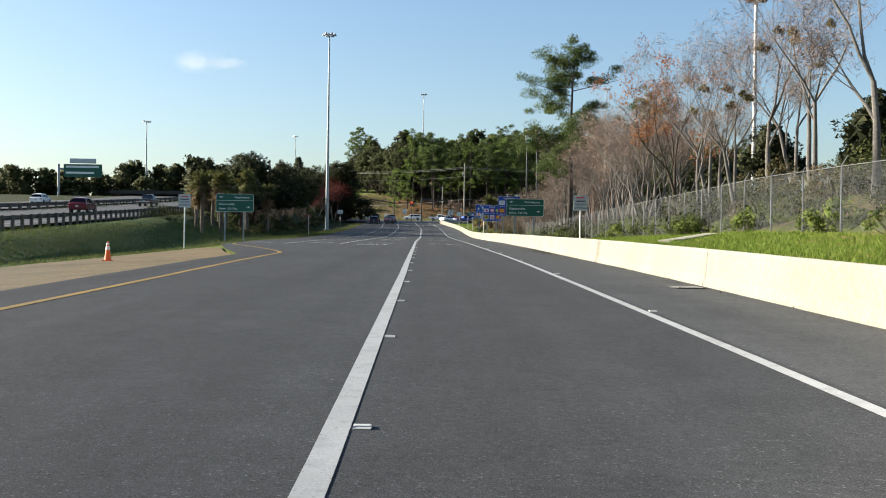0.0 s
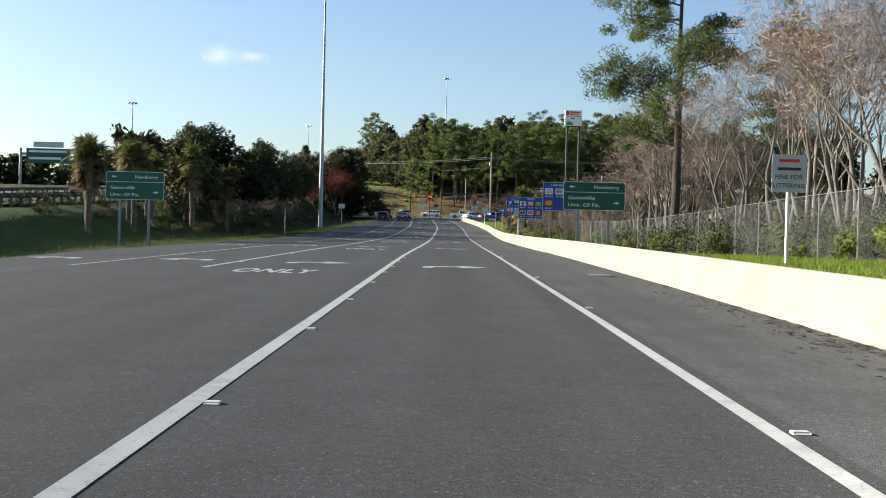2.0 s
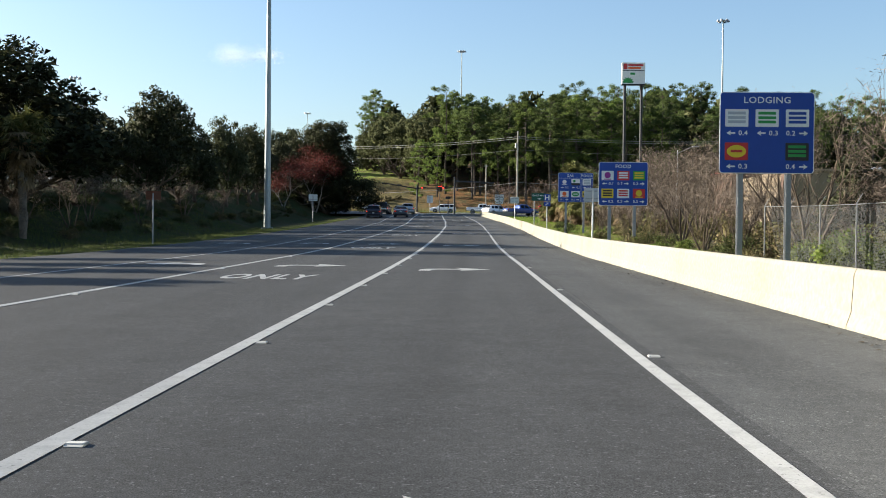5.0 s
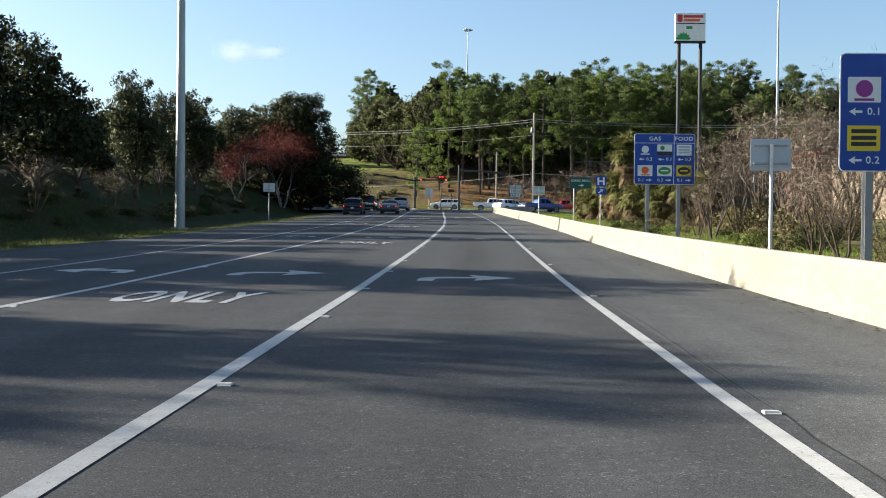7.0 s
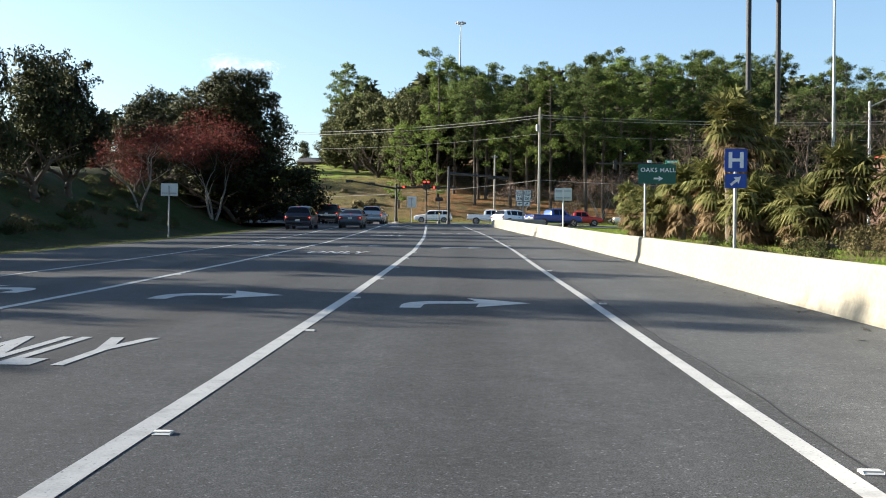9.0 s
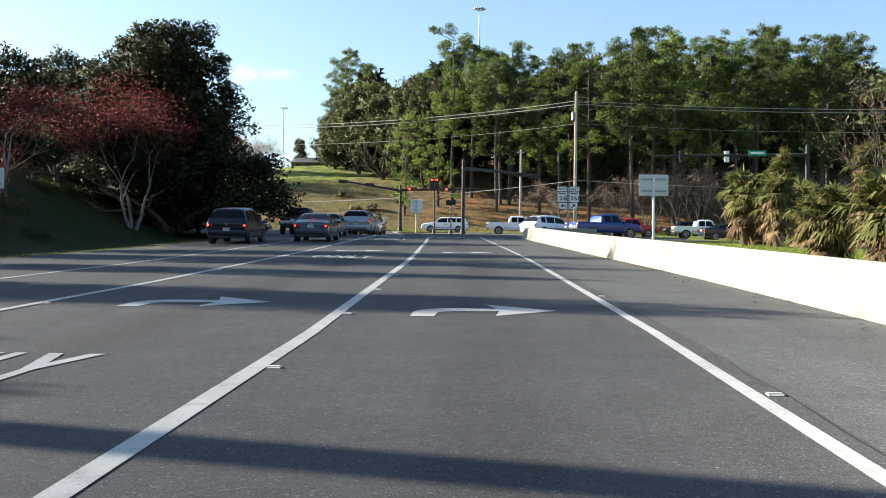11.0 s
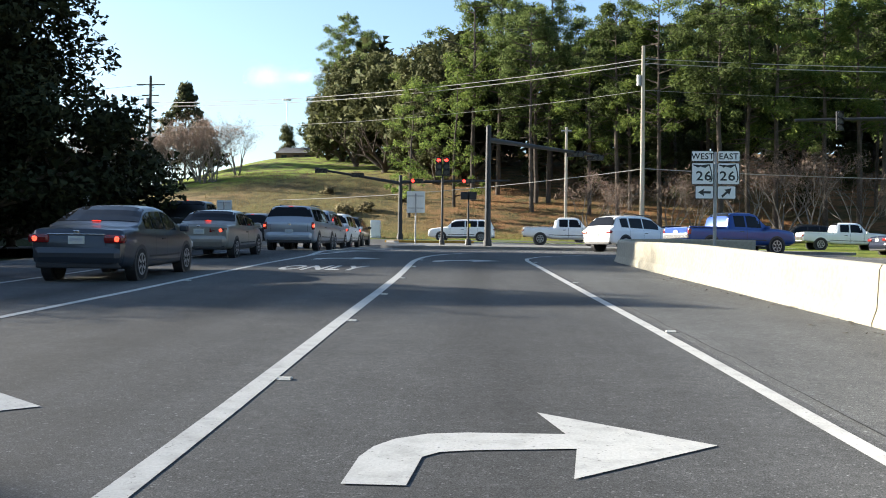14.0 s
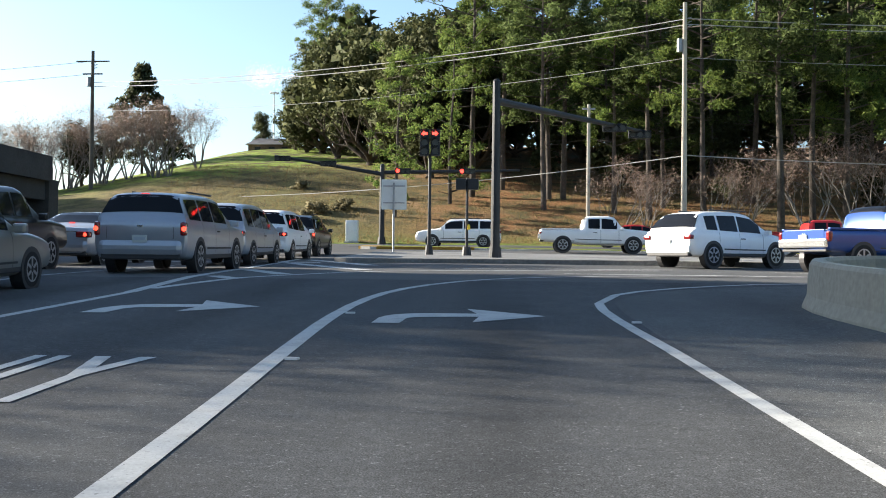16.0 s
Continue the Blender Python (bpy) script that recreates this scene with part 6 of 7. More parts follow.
for i, (x, y, what, s) in enumerate(woods):
    if what == "young":
        plant(YOUNG_PINE, "pine_tree", x, y, fit_scale(x, y, 14, s), "bright young pine low on the hillside", "tree", "trees of the wooded hill")
    elif what == "pine":
        plant(PINES[i % 4], "pine_tree", x, y, fit_scale(x, y, 22.5, s), "tall pine with a bare trunk on the wooded hill", "tree", "trees of the wooded hill")
    elif what == "bright":
        plant(BRIGHT_PINES[i % 2], "pine_tree", x, y, fit_scale(x, y, 22.5, s), "tall pine on the hillside, sunlight put into its brighter needle colour", "tree", "trees of the wooded hill")
    elif what == "canopy":
        plant(CANOPY[i % 4], "pine_tree", x, y, fit_scale(x, y, 22.5, s), "broad dense pine crown on the wooded hill", "tree", "trees of the wooded hill")
    elif what == "far":
        plant(FAR_TREES[i % 3], "broadleaf_tree", x, y, fit_scale(x, y, 13, s), "dense evergreen high on the wooded hill", "tree", "trees of the wooded hill")
    else:
        k = fit_scale(x, y, 13, s * 0.88)
        plant(WOODS[i % 3], "broadleaf_tree", x, y, min(k, 1.15), "dense evergreen broadleaf on the wooded hill", "tree", "trees of the wooded hill", tall=k / min(k, 1.15))
for i in range(22):
    x = 5 + i * 3.3 + rng.uniform(-1.2, 1.2)
    plant(MYRTLES[i % 2], "myrtle_tree", x, 303.0 + rng.uniform(0, 5), rng.uniform(0.85, 1.15) * (1.3 if x > 18 else 1.0), "leafless crape myrtle with pale stems below the pines", "tree", "bare myrtles at the foot of the hill")
for i in range(16):
    x = -53 + i * 1.25
    plant(MYRTLES[i % 2], "myrtle_tree", x, 329 + rng.uniform(0, 6), rng.uniform(1.25, 1.5), "leafless crape myrtle on the grassy hilltop", "tree", "bare myrtles on the hilltop")
plant(CEDAR, "cedar_tree", -44.5, 346, 1.05, "dark conical cedar behind the bridge")
plant(OAKS[0], "oak_tree", -46, 333, 0.7, "dark evergreen oak behind the bridge")
for x, y, s in ((-17.5, 312, 0.8), (-15.6, 313.5, 0.75), (-18.0, 309.5, 0.7), (-12.5, 318, 0.6), (-21, 322, 0.6)):
    plant(TUSSOCK, "grass_tussock", x, y, s, "round dry grass tussock on the slope", "shrub", "tussocks on the slope")

# belts of trees beyond the motorway
rng = random.Random(91)
for i in range(34):
    f = i / 33
    plant(FAR_TREES[i % 3], "broadleaf_tree", -70 - 90 * f + rng.uniform(-3, 3), 330 - 75 * f + rng.uniform(-8, 8), rng.uniform(0.95, 1.25), "dark evergreen tree beyond the motorway", "tree", "trees beyond the motorway")
for i in range(66):
    x, y = 12.2 + rng.random() * 6.5, 20 + i * 1.3
    plant((THICKET + BRUSH)[(0, 1, 2, 0, 1, 3)[i % 6]], "undergrowth", x, y, rng.uniform(0.5, 1.05), "tangled brown and green undergrowth behind the fence", "shrub", "undergrowth on the bank")
for i in range(18):
    x, y = -70 - rng.random() * 130, 120 + rng.random() * 330
    if x > -62 - y * 0.05 or (x > -80 and y < 200):
        x -= 25
    plant(FAR_TREES[i % 3], "broadleaf_tree", x, y, rng.uniform(0.7, 1.05), "dark evergreen tree beyond the motorway", "tree", "trees beyond the motorway")
for i in range(12):
    x, y = 40 + rng.random() * 90, 120 + rng.random() * 170
    if 26 < x < 66 and 205 < y < 300:
        x += 50
    plant(FAR_TREES[i % 3], "broadleaf_tree", x, y, rng.uniform(0.6, 0.95), "evergreen tree behind the shops", "tree", "trees behind the shops")


for x, y, s in ((11.9, 37.5, 0.85), (11.2, 43.6, 0.8), (11.9, 30.0, 0.9), (11.1, 46.0, 0.75), (12.0, 53.0, 0.8)):
    plant(WEEDS[1], "green_bush", x, y, s, "green leafy bush tangled in the fence", "bush", "bushes along the fence")
bm = B()
rings = []
for k in range(7):
    x, y = 8.0 + k * 0.4, 35.0 + k * 0.45
    rings.append([bm.verts.new((x + dx, y + dy, land_z(x, y) + dz)) for dx, dy, dz in ((-0.2, 0.18, -0.1), (-0.2, 0.18, 0.10), (0.2, -0.18, 0.10), (0.2, -0.18, -0.1))])
for u, v in zip(rings[:-1], rings[1:]):
    for k in range(4):
        bm.faces.new((u[k], u[(k + 1) % 4], v[(k + 1) % 4], v[k]))
bm.faces.new(rings[0][::-1])
bm.faces.new(rings[-1])
bmesh.ops.recalc_face_normals(bm, faces=bm.faces[:])
me = bpy.data.meshes.new("drain_slab")
bm.to_mesh(me)
bm.free()
me.materials.append(M_concrete)
solid("drain_slab", me, "pale concrete drainage slab lying on the grass bank", "slab")

# ---- chain-link fence on the bank ----
FENCE_X = 11.6
M_fence = material("dull_galvanised", (0.15, 0.155, 0.155), 0.7, 0.2, 0.2, 2.0, 25.0)
fence = thing("chain_link_fence", (0, 0, 0), "grey chain-link fence with galvanised posts on the bank", "fence")
post_mesh = None
ys = [14 + 3.0 * i for i in range(39)]
tops = []
for y in ys:
    z = land_z(FENCE_X, y)
    if post_mesh is None:
        post_mesh = part("post", rod(rod(B(), (0, 0, -0.3), (0, 0, 1.95), 0.03, 0.026, 8), (0, 0, 1.93), (0.16, 0, 2.2), 0.018, 0.012, 6), M_fence, fence)
        post_mesh.location = (FENCE_X, y, z)
    else:
        p = new("post", post_mesh.data)
        p.parent, p.location = fence, (FENCE_X, y, z)
    tops.append(Vector((FENCE_X, y, z + 1.9)))
for a, b in zip(tops[:-1], tops[1:]):
    part("top_rail", rod(B(), a, b, 0.012, 0.012, 6), M_fence, fence)
verts, faces = [], []
y = 14.0
while y < 126:
    for way in (1.75, -1.75):
        y2 = y + way
        if 14 <= y2 <= 128:
            a, b = land_z(FENCE_X, y) + 0.05, land_z(FENCE_X, y2) + 1.86
            k = len(verts)
            verts.extend([(FENCE_X, y - 0.004, a), (FENCE_X, y + 0.004, a), (FENCE_X, y2 + 0.004, b), (FENCE_X, y2 - 0.004, b)])
            faces.append((k, k + 1, k + 2, k + 3))
    y += 0.07
mesh_ob = new("wire_mesh", mesh_of("wire_mesh", verts, faces, material("dull_wire", (0.075, 0.08, 0.083), 0.7, 0.0, 0.2, 1.5, 20.0)))
mesh_ob.parent = fence


# ---- grass blades on the near verges ----
def blades(count, pick, height, mat, name, label, seed):
    gen = random.Random(seed)
    verts, faces = [], []
    for _ in range(count):
        x, y = pick(gen)
        z = land_z(x, y) - 0.02
        for _ in range(3):
            a, h = gen.uniform(0, 6.283), height * gen.uniform(0.5, 1.3)
            dx, dy = 0.012 * math.cos(a), 0.012 * math.sin(a)
            ox, oy = gen.gauss(0, 0.05), gen.gauss(0, 0.05)
            k = len(verts)
            verts.extend([(x + ox - dx, y + oy - dy, z), (x + ox + dx, y + oy + dy, z), (x + ox + gen.gauss(0, 0.4) * h, y + oy + gen.gauss(0, 0.4) * h, z + h)])
            faces.append((k, k + 1, k + 2))
    return solid(name, mesh_of(name, verts, faces, mat), label, "grass", kind="stuff")


M_blade = leafy("grass_blades", (0.075, 0.13, 0.016), (0.15, 0.18, 0.035), 0.3)
M_blade_dark = leafy("slope_grass_blades", (0.06, 0.09, 0.02), (0.11, 0.12, 0.04), 0.3)


def bank_spot(g):
    y = 10 + 110 * g.random() ** 1.4
    return WALL_X(y) + 0.35 + (11.0 - WALL_X(y)) * g.random(), y


def left_spot(g):
    y = 63 + 167 * g.random()
    return ROAD_LEFT(y) - 0.15 - abs(g.gauss(0, 1.6)), y


def corner_spot(g):
    y = 150 + 94 * g.random()
    return WALL_X(min(y, 241)) + 0.5 + 8 * g.random(), y


blades(25000, bank_spot, 0.13, M_blade, "bank_grass", "green winter grass on the bank above the barrier", 5)
def hill_spot(g):
    return -34 + 62 * g.random(), 301.5 + 34 * g.random() ** 1.3


blades(14000, hill_spot, 0.3, leafy("dry_hill_grass", (0.22, 0.14, 0.07), (0.15, 0.13, 0.05), 0.3), "hill_grass", "dry brown grass and needles on the hillside", 8)
def slope_spot(g):
    y = 40 + 150 * g.random()
    return -17.0 - 9.0 * g.random(), y


blades(16000, slope_spot, 0.22, M_blade_dark, "slope_grass", "long dark green grass on the motorway slope", 9)
blades(14000, left_spot, 0.10, M_blade_dark, "verge_grass", "dark green grass along the road edge", 6)
blades(14000, corner_spot, 0.11, M_blade, "corner_grass", "green grass behind the barrier", 7)


# ---- motorway on its embankment ----
def motorway_strip(name, a, b, y0, y1, mat, lift, label):
    me = strip(name, lambda y: MOTORWAY_X(y) - b, lambda y: MOTORWAY_X(y) - a, y0, y1, 5.0, mat, lift, 4, lambda x, y: MOTORWAY_Z(y))
    return solid(name, me, label, "road", kind="structure")


motorway_strip("motorway", -0.6, 17.5, -40, 261, M_cross, 0.06, "grey asphalt motorway carriageway on the embankment")
motorway_strip("motorway", 22, 40, -40, 261, M_cross, 0.06, "grey asphalt motorway far carriageway")
for off, w in ((1.5, 0.2), (16, 0.2), (23.5, 0.2), (38.5, 0.2)):
    pts = [(MOTORWAY_X(y) - off, y) for y in range(0, 261, 4)]
    solid("lane_line", ribbon("lane_line", pts, w, M_paint, 0.075, lambda x, y: MOTORWAY_Z(y)), "solid white line along the motorway edge", "road marking", "painted lines of the motorway", "structure")


def guardrail(off, y0, y1, gap, label):
    g = thing("guardrail", (0, 0, 0), label, "guardrail", "guardrails of the motorway")
    ys = np.arange(y0, y1, gap)
    prof = [(0.0, 0.47), (-0.05, 0.52), (0.0, 0.60), (-0.05, 0.68), (0.0, 0.75)]
    verts, faces = [], []
    for y in ys:
        x, z = MOTORWAY_X(y) - off, MOTORWAY_Z(y)
        verts.extend([(x + dx, y, z + dz) for dx, dz in prof])
    for i in range(len(ys) - 1):
        for j in range(4):
            faces.append((i * 5 + j, i * 5 + j + 1, i * 5 + j + 6, i * 5 + j + 5))
    rail = new("rail", mesh_of("rail", verts, faces, M_rust))
    rail.parent = g
    first = None
    for y in ys:
        x, z = MOTORWAY_X(y) - off + 0.12, MOTORWAY_Z(y)
        if first is None:
            first = part("post", box(B(), 0, 0, 0.25, 0.18, 0.16, 1.1), M_wood, g)
            first.location = (x, y, z)
        else:
            p = new("post", first.data)
            p.parent, p.location = g, (x, y, z)
    return g


guardrail(-0.9, 44, 232, 1.9, "weathered steel guardrail on timber posts")
guardrail(17.8, 60, 230, 3.8, "steel guardrail along the motorway median")
guardrail(21.6, 60, 230, 3.8, "steel guardrail along the motorway median")

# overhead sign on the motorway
# base colour darkened for the shade over the bridge; the blotches are stains
M_shade_concrete = material("shade_darkened_stained_concrete", (0.06, 0.058, 0.054), 0.9, 0, 0.3, 0.5, 8.0, 0.2)
oz = MOTORWAY_Z(255)
g = thing("gantry_sign", (-87, 258, oz), "large sign panel on a steel gantry over the motorway", "road sign")
part("upright", rod(B(), (-5.8, 0, -3), (-5.8, 0, 7.8), 0.3, 0.3, 12), M_steel, g)
part("beam", box(B(), -0.6, 0.3, 6.6, 10.6, 0.5, 0.5), M_steel, g)
part("panel", box(B(), 0.2, 0, 6.2, 9.5, 0.15, 3.2, 0.02), M_green, g)
part("panel", box(B(), 0.2, -0.02, 8.6, 6.5, 0.15, 1.2, 0.02), M_alu, g)
bars(g, -4, 4.2, 6.9, 0.5, M_white, -0.1)
bars(g, -4, 3.0, 5.4, 0.5, M_white, -0.1)

# the bridge that carries the motorway over the street
bridge = thing("road_bridge", (0, 0, 0), "grey concrete motorway bridge over the cross street", "bridge")
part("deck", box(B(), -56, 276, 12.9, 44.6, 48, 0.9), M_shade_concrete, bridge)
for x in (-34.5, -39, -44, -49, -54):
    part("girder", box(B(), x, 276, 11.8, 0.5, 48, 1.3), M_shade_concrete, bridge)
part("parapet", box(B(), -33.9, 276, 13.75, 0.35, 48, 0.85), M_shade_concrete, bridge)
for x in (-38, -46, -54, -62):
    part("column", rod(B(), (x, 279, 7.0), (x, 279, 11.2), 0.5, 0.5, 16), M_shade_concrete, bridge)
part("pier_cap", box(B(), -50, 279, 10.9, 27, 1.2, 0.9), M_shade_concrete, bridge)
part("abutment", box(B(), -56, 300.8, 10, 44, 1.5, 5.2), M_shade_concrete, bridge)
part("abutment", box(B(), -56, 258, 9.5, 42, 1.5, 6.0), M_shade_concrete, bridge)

# house on the hilltop
hz = land_z(-31, 357) - 2.0
hs = thing("hill_house", (-31.8, 357, hz + 1.0), "low brick-fronted building with a grey roof on the hilltop", "house")
hs.scale = (0.62, 0.62, 0.62)
part("wall", box(B(), 0, 0, 0.9, 9, 6, 2.2), material("brick_wall", (0.30, 0.20, 0.14), 0.9, 0, 0.3, 1.0, 10), hs)
bm = B()
vs = [bm.verts.new(v) for v in ((-5, -3.6, 1.9), (5, -3.6, 1.9), (5, 3.6, 1.9), (-5, 3.6, 1.9), (-3.4, 0, 3.5), (3.4, 0, 3.5))]
for f in ((0, 1, 5, 4), (2, 3, 4, 5), (1, 2, 5), (3, 0, 4), (3, 2, 1, 0)):
    bm.faces.new([vs[i] for i in f])
part("roof", bm, material("grey_shingle", (0.22, 0.22, 0.23), 0.9, 0, 0.3, 1.0, 14), hs)
for x in (-2.6, 0.2, 2.8):
    part("window", box(B(), x, -3.0, 1.0, 1.2, 0.08, 0.9), M_black, hs)

# shop building behind the brush
M_stucco = material("beige_stucco", (0.33, 0.26, 0.18), 0.9, 0, 0.15, 0.6, 12)
M_rooftile = material("brown_roof", (0.28, 0.16, 0.12), 0.9, 0, 0.2, 0.8, 10)
bz = land_z(40, 220)
M_redtrim = plain("red_eave", (0.30, 0.035, 0.02), 0.6)
M_brownwall = material("brown_wall", (0.16, 0.095, 0.07), 0.9, 0, 0.2, 0.8, 10)
sb = thing("shop_building", (50, 224, bz), "beige stucco shop building with flat parapet roof", "building")
part("wall", box(B(), 4, 2, (11.4 - bz) / 2, 30, 22, 11.4 - bz), M_stucco, sb)
part("parapet", box(B(), 4, 2, 11.5 - bz, 30.4, 22.4, 0.35, 0.05), M_stucco, sb)
part("side_wing", box(B(), -12.2, -5, (8.3 - bz) / 2, 2.4, 8, 8.3 - bz), M_stucco, sb)
part("pilaster", box(B(), -11.1, -6.2, (11.6 - bz) / 2, 0.4, 1.2, 11.6 - bz), M_brownwall, sb)
part("rear_wall", box(B(), -4.5, 20.2, (13.0 - bz) / 2, 16, 14, 13.0 - bz), M_brownwall, sb)
part("eave", box(B(), -4.5, 20.2, 13.1 - bz, 16.4, 14.4, 0.25, 0.04), M_redtrim, sb)
for x in (0, 5, 10, 15):
    part("window", box(B(), x, -9.02, 1.8, 3.0, 0.1, 1.8), M_black, sb)
part("sign_band", box(B(), 3, -9.05, 10.2 - bz, 5, 0.1, 0.8), M_white, sb)
bars(sb, 0.8, 5.2, 10.0 - bz, 0.4, M_red, -9.12)
for x in (-8.5, 2, 8):
    part("roof_unit", box(B(), x, 0, 12.1 - bz, 1.6, 1.4, 1.0, 0.05), M_alu, sb)
for x in (-9.6, -9.0, -7.4):
    part("vent_pipe", rod(B(), (x, -3, 11.6 - bz), (x, -3, 13.2 - bz), 0.09, 0.09, 8), M_alu, sb)
low = thing("shop_building", (41, 158, land_z(34, 150) - 1.2), "low beige building behind the bare trees", "building")
part("wall", box(B(), 0, 0, 2.0, 14, 24, 5.0), M_stucco, low)
part("roof", box(B(), 0, 0, 4.65, 15, 25, 0.5, 0.05), M_rooftile, low)



# ---- vehicles ----
M_glass = plain("car_glass", (0.008, 0.009, 0.011), 0.04, 0.0, 0.16, 0.0, None, 0, 0.02)
M_tyre = material("tyre_rubber", (0.018, 0.018, 0.018), 0.85, 0, 0.2, 4, 40)
M_rim = plain("alloy_rim", (0.34, 0.35, 0.36), 0.35, 0.7)
M_trim = plain("black_trim", (0.022, 0.022, 0.024), 0.55)
M_chrome = plain("bright_trim", (0.6, 0.6, 0.6), 0.2, 0.9)
M_brake = plain("lit_tail_lamp", (0.45, 0.01, 0.01), 0.25, 0, 0.5, 0.5, (1.0, 0.06, 0.03), 0.9)
M_high = plain("high_brake_lens", (0.35, 0.01, 0.01), 0.3, 0, 0.4, 0, (1.0, 0.05, 0.03), 0.4)
M_tail = plain("tail_lamp", (0.17, 0.008, 0.008), 0.2, 0, 0.5, 0.6)
M_lamp = plain("clear_lamp", (0.75, 0.75, 0.72), 0.15, 0, 0.5, 0.6)
M_plate = plain("number_plate", (0.5, 0.53, 0.5), 0.5)


def paint(name, col, metal=0.3):
    return plain(name, col, 0.3, metal, 0.4, 0.35, None, 0, 0.05)


